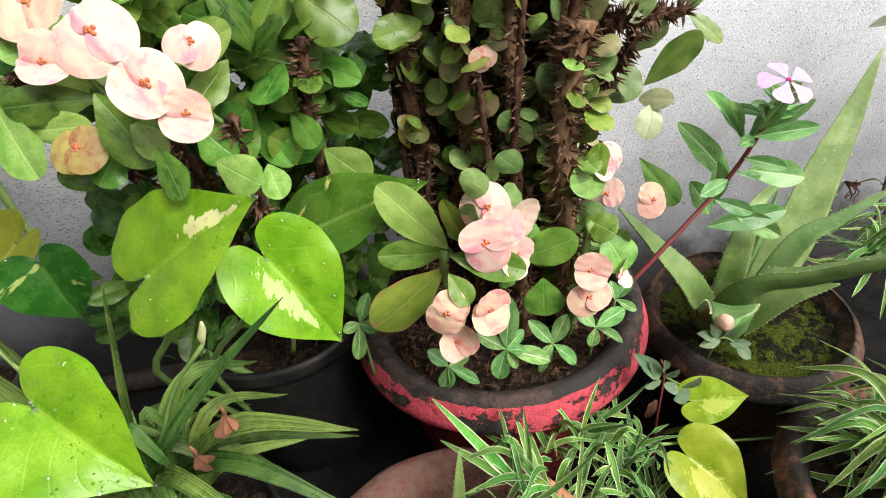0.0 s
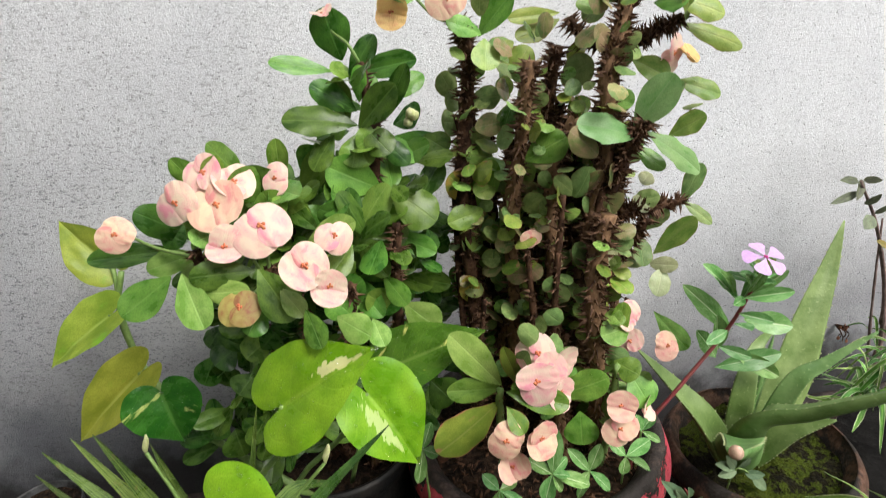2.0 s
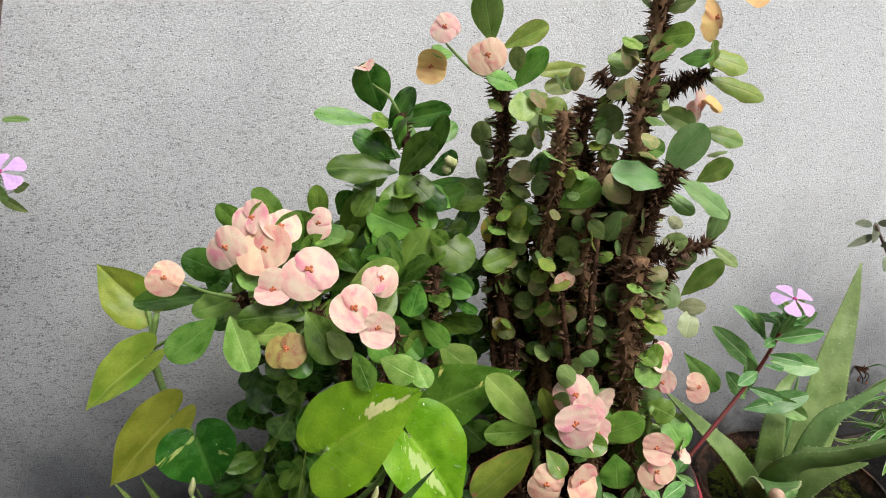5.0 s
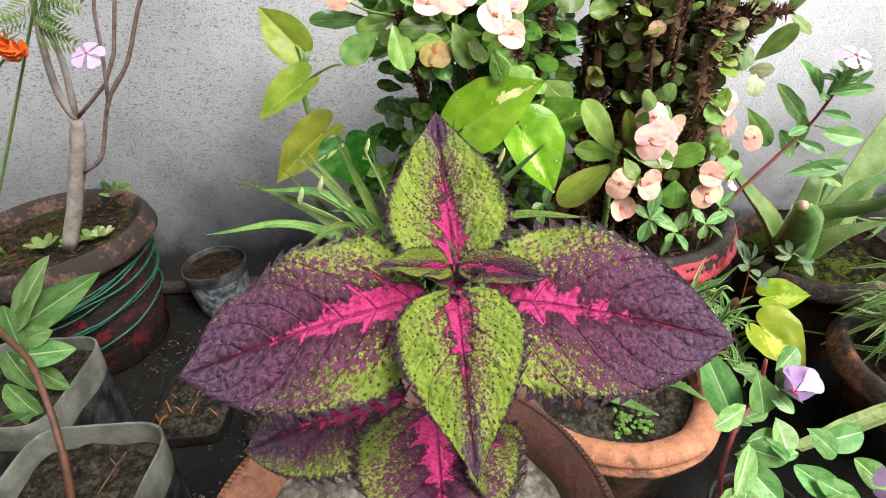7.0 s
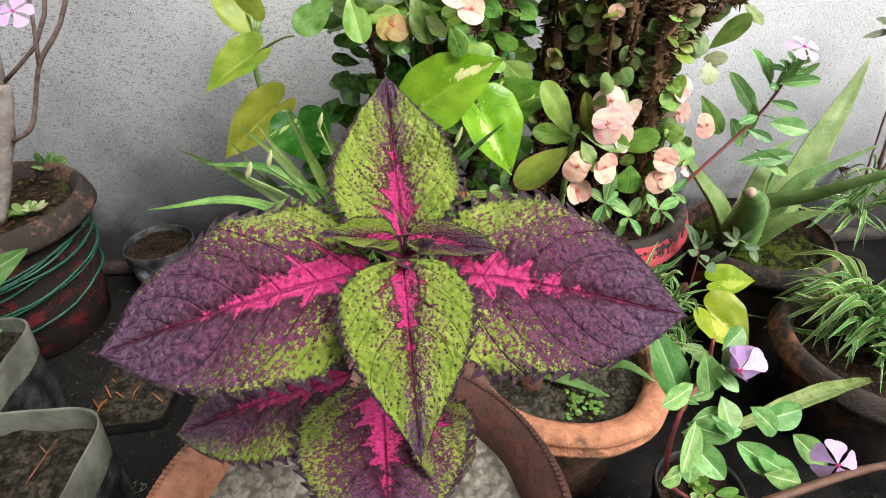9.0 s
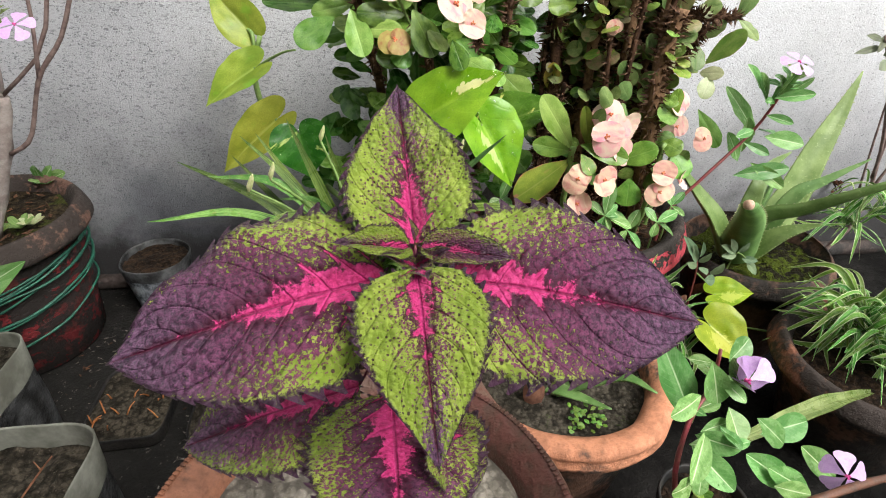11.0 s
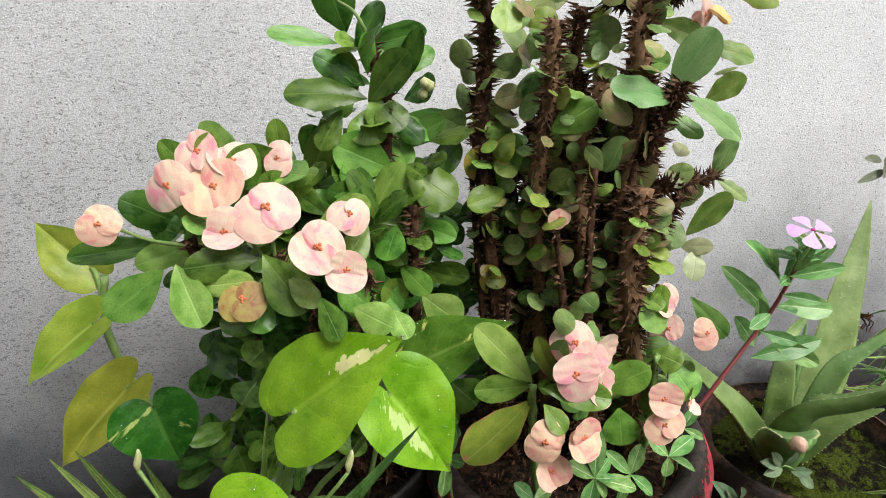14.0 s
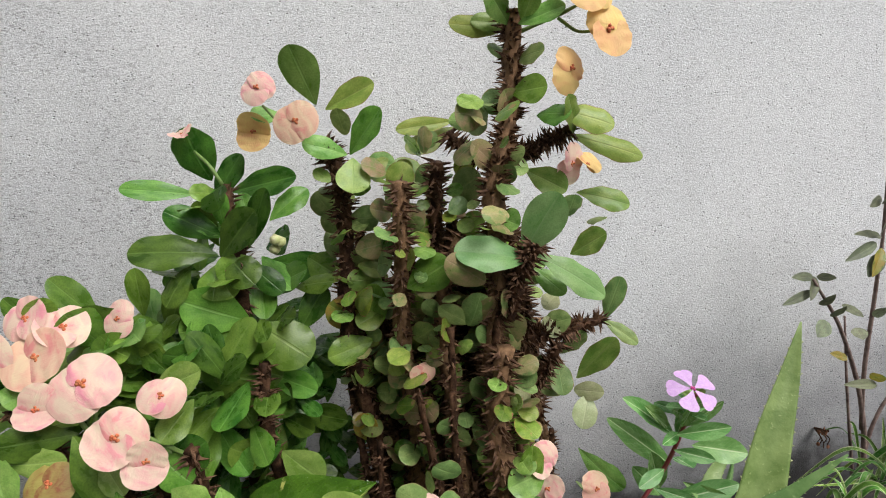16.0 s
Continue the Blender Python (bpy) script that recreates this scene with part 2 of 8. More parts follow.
LEAF = {
    # Dark green leaf; also carries the shade inside the leafy spurge.
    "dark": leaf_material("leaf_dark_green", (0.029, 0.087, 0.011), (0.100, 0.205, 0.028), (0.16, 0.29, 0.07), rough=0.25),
    "mid": leaf_material("leaf_mid_green", (0.088, 0.20, 0.026), (0.178, 0.325, 0.052), (0.22, 0.36, 0.09), rough=0.27),
    "light": leaf_material("leaf_light_green", (0.145, 0.29, 0.052), (0.265, 0.415, 0.105), (0.3, 0.47, 0.15), rough=0.28),
    "bright": leaf_material("leaf_bright_green", (0.20, 0.39, 0.12), (0.30, 0.48, 0.18), (0.3, 0.45, 0.2), rough=0.3),
    "eur": leaf_material("leaf_soft_green", (0.145, 0.245, 0.07), (0.265, 0.37, 0.125), (0.28, 0.38, 0.13), rough=0.34, edge=(0.3, 0.19, 0.1)),
    "olive": leaf_material("leaf_olive_green", (0.165, 0.265, 0.045), (0.285, 0.36, 0.08), (0.26, 0.29, 0.1), edge=(0.26, 0.14, 0.08)),
    "blush": leaf_material("leaf_green_blushed", (0.13, 0.23, 0.03), (0.24, 0.33, 0.05), (0.3, 0.34, 0.1), edge=(0.42, 0.15, 0.10), blotch=(0.36, 0.17, 0.10), blotch_at=0.58),
    "pink": leaf_material("leaf_reddened", (0.26, 0.27, 0.10), (0.38, 0.27, 0.15), (0.4, 0.34, 0.2), blotch=(0.17, 0.23, 0.07), blotch_at=0.5),
    "pale": leaf_material("leaf_pale_green", (0.3, 0.34, 0.17), (0.4, 0.42, 0.24), (0.42, 0.42, 0.26)),
    "yell": leaf_material("leaf_yellowing", (0.34, 0.33, 0.05), (0.42, 0.3, 0.06), (0.4, 0.38, 0.13), blotch=(0.16, 0.24, 0.04), blotch_at=0.52),
    "vin": leaf_material("leaf_periwinkle", (0.12, 0.275, 0.072), (0.215, 0.39, 0.13), (0.50, 0.62, 0.36), rough=0.22, veins=11.0, side_weight=0.14, mid=0.95),
    "gray": leaf_material("leaf_herb", (0.12, 0.19, 0.10), (0.19, 0.27, 0.15), (0.26, 0.33, 0.2), rough=0.55, wet=0.1),
    "purp": leaf_material("leaf_purple_grey", (0.11, 0.125, 0.08), (0.19, 0.22, 0.13), (0.12, 0.11, 0.08), rough=0.5, wet=0.1),
    "ltgn": leaf_material("leaf_shrub", (0.12, 0.20, 0.05), (0.19, 0.28, 0.08), (0.28, 0.34, 0.15), rough=0.45, wet=0.1),
    "pothos": leaf_material("leaf_pothos_splashed", (0.125, 0.305, 0.008), (0.235, 0.435, 0.02), (0.38, 0.55, 0.07), rough=0.27, veins=6.0, side_weight=0.09, mid=0.22, tone=0.06, wet=1.0, through=0.22, slant=1.6, splash=(0.62, 0.58, 0.20, 0.08, (0.66, 0.66, 0.30))),
    "pothos_half": leaf_material("leaf_pothos_half_cream", (0.125, 0.305, 0.008), (0.235, 0.435, 0.02), (0.38, 0.55, 0.07), rough=0.27, veins=6.0, side_weight=0.09, mid=0.22, tone=0.06, wet=1.0, through=0.22, slant=1.6, splash=(0.4, 0.37, 0.34, 0.09, (0.45, 0.57, 0.20))),
    "pothos_plain": leaf_material("leaf_pothos_lime", (0.125, 0.305, 0.008), (0.235, 0.435, 0.02), (0.38, 0.55, 0.07), rough=0.27, veins=6.0, side_weight=0.09, mid=0.22, tone=0.06, wet=1.0, through=0.22, slant=1.6),
    "pothos_yellow": leaf_material("leaf_pothos_yellow_lime", (0.22, 0.34, 0.014), (0.37, 0.46, 0.035), (0.45, 0.55, 0.08), rough=0.3, veins=6.0, side_weight=0.06, mid=0.3, wet=0.4, through=0.25, slant=1.6, splash=(0.4, 0.35, 0.3, 0.2, (0.5, 0.55, 0.1))),
    "pothos_dark": leaf_material("leaf_pothos_deep", (0.03, 0.11, 0.012), (0.07, 0.19, 0.02), (0.2, 0.32, 0.08), rough=0.22, veins=7.0, streak=(0.5, 0.55, 0.16), streak_at=0.60, side_weight=0.1, mid=0.3, wet=0.8, slant=1.6),
    "pothos_old": leaf_material("leaf_pothos_yellowed", (0.18, 0.25, 0.024), (0.32, 0.37, 0.05), (0.43, 0.49, 0.13), rough=0.35, veins=8.0, blotch=(0.20, 0.33, 0.03), blotch_at=0.58, wet=0.1, through=0.3),
}


def striped(name, deep, pale, edge_color, edge_at):
    """Long leaf with fine lengthwise ribs and, where given, a pale margin."""
    n = Nodes(name)
    uv = n.xyz(n.coords("UV"))
    v = n.math("MULTIPLY", n.math("ABSOLUTE", n.math("SUBTRACT", uv[1], 0.5)), 2.0)
    shift = n.node("ShaderNodeCombineXYZ", X=n.math("MULTIPLY", n.random(), 17.0), Y=n.math("MULTIPLY", n.random(), 5.0)).outputs[0]
    stripes = n.noise(n.stretch(n.coords("UV"), (2.0, 11, 1), shift), 1.0, 4.0, 0.6)
    tone = n.noise(n.place(), 30.0, 3.0)
    color = n.mix(n.step(n.math("ADD", n.math("MULTIPLY", stripes, 0.6), n.math("MULTIPLY", tone, 0.4)), 0.42, 0.60), deep, pale)
    color = n.mix(n.step(v, 0.02, 0.12, 0.35, 0.0), color, pale)
    if edge_color is not None:
        edge = n.step(n.math("ADD", v, n.math("MULTIPLY", n.math("SUBTRACT", stripes, 0.5), 0.4)), edge_at, edge_at + 0.1)
        color = n.mix(edge, color, edge_color)
    else:
        color = n.mix(n.step(n.noise(n.place(), 140.0, 3.0), 0.62, 0.7, 0.0, 0.5), color, (0.20, 0.17, 0.06))
    rough = n.step(n.noise(n.place(), 55.0, 4.0, 0.65), 0.38, 0.62, 0.22, 0.5)
    relief = n.math("ADD", stripes, n.math("MULTIPLY", n.noise(n.place(), 160.0, 3.0), 0.8))
    return n.done(vary(n, color, 0.4, 0.025), rough, n.bump(relief, 0.8, 0.002), spec=0.42, through=0.2)


LEAF["strap"] = striped("leaf_strap_green", (0.042, 0.105, 0.016), (0.175, 0.285, 0.062), None, 0.0)
LEAF["vari"] = striped("leaf_variegated", (0.06, 0.19, 0.025), (0.18, 0.36, 0.06), (0.52, 0.60, 0.34), 0.71)


def coleus_material(name, reach, heart_size, dots):
    """Lime leaf with a magenta heart, a maroon zone and dark speckles. reach: from u to u, the maroon spreads from width to width."""
    n = Nodes(name)
    uv = n.xyz(n.coords("UV"))
    u = uv[0]
    v = n.math("MULTIPLY", n.math("ABSOLUTE", n.math("SUBTRACT", uv[1], 0.5)), 2.0)
    r = n.random()
    here = n.stretch(n.coords("Object"), (1, 1, 1), n.node("ShaderNodeCombineXYZ", X=n.math("MULTIPLY", r, 19.0)).outputs[0])
    bend = n.math("SUBTRACT", n.math("SUBTRACT", u, n.math("MULTIPLY", v, 0.2)), n.math("MULTIPLY", n.math("MULTIPLY", v, v), 0.17))
    rib = n.math("ABSOLUTE", n.math("SUBTRACT", n.math("FRACT", n.math("MULTIPLY", bend, 7.5)), 0.5))
    vein = n.step(rib, 0.0, 0.06, 1.0, 0.0)
    mid = n.step(v, 0.006, 0.028, 1.0, 0.0)
    grain = n.noise(n.stretch(here, (64, 44, 50)), 1.0, 5.0, 0.75)
    along = n.noise(n.node("ShaderNodeCombineXYZ", X=n.math("ADD", n.math("MULTIPLY", bend, 42.0), n.math("MULTIPLY", r, 23.0)), Y=n.math("MULTIPLY", uv[1], 13.0)).outputs[0], 1.0, 4.0, 0.7)
    speck = n.math("ADD", n.math("MULTIPLY", grain, 0.78), n.math("MULTIPLY", along, 0.22))
    broad = n.noise(here, 4.5, 3.0)
    lime = n.mix(n.step(broad, 0.3, 0.7), (0.20, 0.30, 0.028), (0.34, 0.44, 0.065))
    lime = n.mix(n.step(grain, 0.52, 0.68, 0.0, 0.5), lime, (0.44, 0.52, 0.13))
    lime = n.mix(n.math("MULTIPLY", vein, 0.22), lime, (0.10, 0.13, 0.02))
    dot = n.step(n.voronoi(n.stretch(here, (1, 0.72, 1)), 38.0), 0.2, 0.34, 1.0, 0.0)
    dot = n.math("MULTIPLY", dot, n.step(n.noise(here, 21.0, 3.0), dots, dots + 0.06))
    lime = n.mix(n.math("MULTIPLY", dot, 0.9), lime, (0.05, 0.014, 0.026))
    limit = n.step(u, reach[0], reach[1], reach[2], reach[3])
    zone = n.math("ADD", n.math("SUBTRACT", limit, v), n.math("MULTIPLY", n.math("SUBTRACT", speck, 0.5), 5.2))
    zone = n.math("ADD", zone, n.math("MULTIPLY", n.math("SUBTRACT", broad, 0.5), 1.0))
    maroon = n.mix(n.step(grain, 0.36, 0.66), (0.024, 0.006, 0.018), (0.21, 0.045, 0.118))
    # Lavender towards the tip: the sky's sheen painted into the maroon.
    maroon = n.mix(n.step(u, 0.4, 0.95, 0.0, 0.55), maroon, n.mix(n.step(grain, 0.36, 0.66), (0.030, 0.016, 0.040), (0.19, 0.13, 0.22)))
    maroon = n.mix(n.math("MULTIPLY", vein, 0.15), maroon, (0.014, 0.004, 0.010))
    color = n.mix(n.step(zone, 0.0, 0.06), lime, maroon)
    heart = n.math("SUBTRACT", n.step(u, 0.0, heart_size[0], heart_size[1], -0.02), v)
    heart = n.math("ADD", heart, n.math("MULTIPLY", n.math("SUBTRACT", n.step(rib, 0.0, 0.26, 1.0, 0.0), 0.4), n.math("MULTIPLY", n.step(u, 0.05, heart_size[0], 0.34, 0.06), n.step(n.noise(here, 9.0, 2.0), 0.36, 0.62))))
    heart = n.math("ADD", heart, n.math("MULTIPLY", n.math("SUBTRACT", speck, 0.5), 0.55))
    color = n.mix(n.step(heart, -0.14, -0.05, 0.0, 0.9), color, (0.060, 0.005, 0.024))
    color = n.mix(n.step(heart, -0.02, 0.05), color, n.mix(n.step(grain, 0.35, 0.65), (0.52, 0.018, 0.14), (0.72, 0.065, 0.27)))
    color = n.mix(n.math("MULTIPLY", mid, n.step(u, 0.2, 0.7, 0.35, 0.8)), color, (0.14, 0.012, 0.045))
    rim = n.math("ADD", v, n.math("MULTIPLY", n.math("SUBTRACT", speck, 0.5), 0.5))
    color = n.mix(n.step(rim, 0.88, 0.96), color, (0.05, 0.016, 0.04))
    pucker = n.voronoi(n.stretch(here, (1, 0.72, 1)), 30.0)
    height = n.math("SUBTRACT", n.math("MULTIPLY", grain, 0.6), n.math("MULTIPLY", pucker, 0.9))
    height = n.math("SUBTRACT", height, n.math("ADD", n.math("MULTIPLY", mid, 0.5), n.math("MULTIPLY", vein, 0.3)))
    return n.done(color, n.step(grain, 0.3, 0.7, 0.28, 0.46), n.bump(height, 0.9, 0.0036), spec=0.5, through=0.10)


COLEUS = {
    "lime": coleus_material("coleus_lime", (0.66, 1.0, 0.24, 1.25), (0.68, 0.25), 0.36),
    "lime_pale": coleus_material("coleus_lime_pale", (0.74, 1.0, 0.16, 1.15), (0.64, 0.22), 0.37),
    "maroon": coleus_material("coleus_maroon", (0.0, 0.90, 0.38, 1.40), (0.78, 0.30), 0.40),
    "mixed": coleus_material("coleus_mixed", (0.1, 0.9, 0.62, 0.88), (0.92, 0.30), 0.44),
}


def bract_material(name, cream, blush, amount):
    n = Nodes(name)
    uv = n.xyz(n.coords("UV"))
    v = n.math("MULTIPLY", n.math("ABSOLUTE", n.math("SUBTRACT", uv[1], 0.5)), 2.0)
    r = n.random()
    at = n.stretch(n.coords("Object"), (1, 1, 1), n.node("ShaderNodeCombineXYZ", X=n.math("MULTIPLY", r, 53.0)).outputs[0])
    b = n.noise(at, 1.9, 5.0, 0.62, 0.8)
    fan = n.noise(n.node("ShaderNodeCombineXYZ", X=n.math("MULTIPLY", uv[0], 3.0), Y=n.math("ADD", n.math("MULTIPLY", uv[1], 18.0), n.math("MULTIPLY", r, 40.0))).outputs[0], 1.0, 3.0, 0.6)
    near = n.step(uv[0], 0.0, 0.22, 0.10, 0.0)
    stain = n.math("ADD", n.math("ADD", b, near), n.math("MULTIPLY", n.math("SUBTRACT", fan, 0.5), 0.05))
    color = n.mix(n.step(stain, amount - 0.14, amount + 0.04, 0.0, 0.4), cream, blush)
    color = n.mix(n.step(stain, amount + 0.02, amount + 0.16, 0.0, 0.95), color, blush)
    color = n.mix(n.step(n.math("ADD", v, n.math("MULTIPLY", b, 0.1)), 0.95, 1.06, 0.0, 0.45), color, tuple(min(1.0, q * 1.08) for q in cream))
    return n.done(vary(n, color, 0.07, 0.012), 0.5, n.bump(n.math("ADD", b, n.math("MULTIPLY", fan, 0.4)), 0.35, 0.002), spec=0.3, through=0.2)


BRACT = {
    "cream": bract_material("bract_cream_pink", (0.74, 0.58, 0.45), (0.76, 0.30, 0.34), 0.525),
    "peach": bract_material("bract_peach", (0.76, 0.55, 0.39), (0.73, 0.28, 0.27), 0.52),
    "old": bract_material("bract_faded_olive", (0.36, 0.30, 0.09), (0.28, 0.11, 0.05), 0.56),
    "yellow": bract_material("bract_pale_yellow", (0.80, 0.55, 0.22), (0.76, 0.36, 0.18), 0.60),
}


def plain(name, color, other, scale=60.0, rough=0.6, bump=0.4, distance=0.002, spec=0.5, metal=0.0, through=0.0, coat=0.0):
    n = Nodes(name)
    a = n.noise(n.place(), scale, 5.0, 0.6)
    b = n.noise(n.place(), scale * 6, 4.0, 0.6)
    c = n.mix(n.step(a, 0.35, 0.68), color, other)
    c = n.mix(n.step(b, 0.4, 0.75, 0.0, 0.4), c, tuple(q * 0.55 for q in color))
    return n.done(c, n.step(b, 0.3, 0.7, rough - 0.08, rough + 0.1), n.bump(n.math("ADD", a, n.math("MULTIPLY", b, 0.4)), bump, distance), spec=spec, metal=metal, through=through, coat=coat)


PETAL = plain("petal_mauve", (0.66, 0.39, 0.78), (0.74, 0.50, 0.83), 300, 0.5, 0.2, 0.001, through=0.25)
EYE = plain("flower_eye", (0.62, 0.05, 0.28), (0.5, 0.03, 0.2), 300)
CYATHIUM = plain("flower_centre_orange", (0.62, 0.13, 0.06), (0.5, 0.2, 0.07), 500)
MARIGOLD = plain("petal_orange", (0.75, 0.16, 0.01), (0.6, 0.08, 0.008), 400, 0.55, 0.3)
STEM_GREEN = plain("stem_green", (0.14, 0.24, 0.06), (0.2, 0.3, 0.08), 120, 0.5)
STEM_RED = plain("stem_red", (0.23, 0.03, 0.042), (0.16, 0.05, 0.035), 120, 0.5)
# Dark bark; shade among the inner stems is put into this colour.
STEM_DARK = plain("stem_dark_brown", (0.022, 0.011, 0.007), (0.115, 0.060, 0.034), 90, 0.8, 0.8, 0.002, 0.12)
STEM_BROWN = plain("stem_red_brown", (0.13, 0.05, 0.026), (0.07, 0.035, 0.02), 110, 0.6)
STEM_TAN = plain("stem_tan", (0.26, 0.15, 0.08), (0.09, 0.05, 0.025), 90, 0.75, 0.8, 0.002, 0.2)
TWIG = plain("twig_grey_brown", (0.25, 0.18, 0.16), (0.13, 0.085, 0.075), 70, 0.75, 0.7, 0.002, 0.3)
TRUNK = plain("trunk_pale_grey", (0.40, 0.35, 0.32), (0.26, 0.21, 0.19), 60, 0.75, 0.8, 0.002, 0.3)
THORN = plain("thorn_brown", (0.042, 0.019, 0.011), (0.20, 0.115, 0.068), 200, 0.7, 0.4, 0.002, 0.15)
def soil_material(name, deep, crumb, pale, scale=150.0, moss=None, moss_at=0.5, relief=0.006):
    """Crumbly soil: clods, dark gaps, pale grit and, where given, moss."""
    n = Nodes(name)
    p = n.place()
    clod = n.voronoi(n.stretch(p, (1, 1, 1)), scale)
    clump = n.noise(p, scale * 0.45, 6.0, 0.7)
    broad = n.noise(p, scale * 0.09, 4.0, 0.6)
    grit = n.noise(p, scale * 3.2, 3.0, 0.6)
    h = n.math("ADD", n.math("MULTIPLY", n.step(clod, 0.0, 0.6, 1.0, 0.0), 0.45), n.math("ADD", clump, n.math("MULTIPLY", grit, 0.3)))
    color = n.mix(n.step(n.math("ADD", clump, n.math("MULTIPLY", n.math("SUBTRACT", broad, 0.5), 0.5)), 0.38, 0.62), deep, crumb)
    color = n.mix(n.step(grit, 0.62, 0.70, 0.0, 0.7), color, pale)
    color = n.mix(n.step(clod, 0.45, 0.75, 0.0, 0.7), color, tuple(q * 0.35 for q in deep))
    if moss is not None:
        color = n.mix(n.step(n.math("ADD", broad, n.math("MULTIPLY", n.math("SUBTRACT", clump, 0.5), 0.6)), moss_at, moss_at + 0.08), color, n.mix(n.step(grit, 0.35, 0.65), tuple(q * 0.35 for q in moss), moss))
    return n.done(color, 0.9, n.bump(h, 1.0, relief), spec=0.12)


SOIL = soil_material("soil_dark", (0.010, 0.007, 0.005), (0.042, 0.025, 0.015), (0.12, 0.075, 0.045))
SOIL_GREY = soil_material("soil_wet_grey", (0.15, 0.135, 0.11), (0.26, 0.235, 0.195), (0.36, 0.33, 0.28), 110.0, relief=0.004)
MOSS = soil_material("moss_on_soil", (0.012, 0.010, 0.005), (0.035, 0.032, 0.010), (0.11, 0.105, 0.035), 200.0, (0.085, 0.115, 0.012), 0.44, 0.009)
LITTER = plain("litter_brown", (0.035, 0.017, 0.010), (0.13, 0.065, 0.035), 60, 0.8, 0.4, 0.002, 0.15)
DRIED = plain("dried_leaf_brown", (0.16, 0.075, 0.045), (0.07, 0.032, 0.022), 70, 0.75, 0.8, 0.003, 0.2, through=0.08)
DEAD = plain("dried_flower", (0.30, 0.13, 0.075), (0.16, 0.07, 0.04), 120, 0.8, 0.6, 0.002, 0.2, through=0.1)
STRING = plain("green_string", (0.008, 0.055, 0.035), (0.015, 0.12, 0.075), 200, 0.5)
PLASTIC_BLACK = plain("plastic_black", (0.010, 0.010, 0.010), (0.028, 0.025, 0.022), 40, 0.5, 0.4, 0.002, 0.25)
PLASTIC_GREY = plain("plastic_sleeve_grey", (0.22, 0.225, 0.19), (0.10, 0.10, 0.08), 22, 0.5, 0.5, 0.003, 0.3, through=0.12)
PLASTIC_DIRTY = plain("plastic_sleeve_soiled", (0.008, 0.008, 0.008), (0.085, 0.088, 0.09), 26, 0.45, 0.9, 0.006, 0.35)
PLASTIC_FOGGED = plain("plastic_fogged", (0.06, 0.07, 0.08), (0.42, 0.46, 0.50), 60, 0.28, 1.0, 0.008, 0.4, through=0.05)
SOIL_BAG = soil_material("soil_bag_brown", (0.016, 0.013, 0.009), (0.065, 0.055, 0.04), (0.15, 0.13, 0.10), 130.0)
SOIL_BOWL = soil_material("soil_crumbly_grey", (0.020, 0.017, 0.012), (0.075, 0.066, 0.05), (0.14, 0.12, 0.095), 130.0, (0.05, 0.075, 0.012), 0.6)
SOIL_MOSSY = soil_material("soil_dark_mossy", (0.014, 0.010, 0.006), (0.05, 0.036, 0.018), (0.13, 0.10, 0.06), 140.0, (0.05, 0.06, 0.012), 0.53)
SHOOT = plain("dead_shoot_orange", (0.40, 0.13, 0.03), (0.26, 0.11, 0.04), 200, 0.7)
ROOT_WHITE = plain("root_white", (0.5, 0.46, 0.30), (0.38, 0.33, 0.2), 80, 0.6)
SEED_PURPLE = plain("seed_purple", (0.11, 0.06, 0.075), (0.2, 0.13, 0.14), 300, 0.7)
BUD = plain("bud_cream", (0.55, 0.6, 0.25), (0.7, 0.68, 0.4), 200, 0.5, through=0.15)


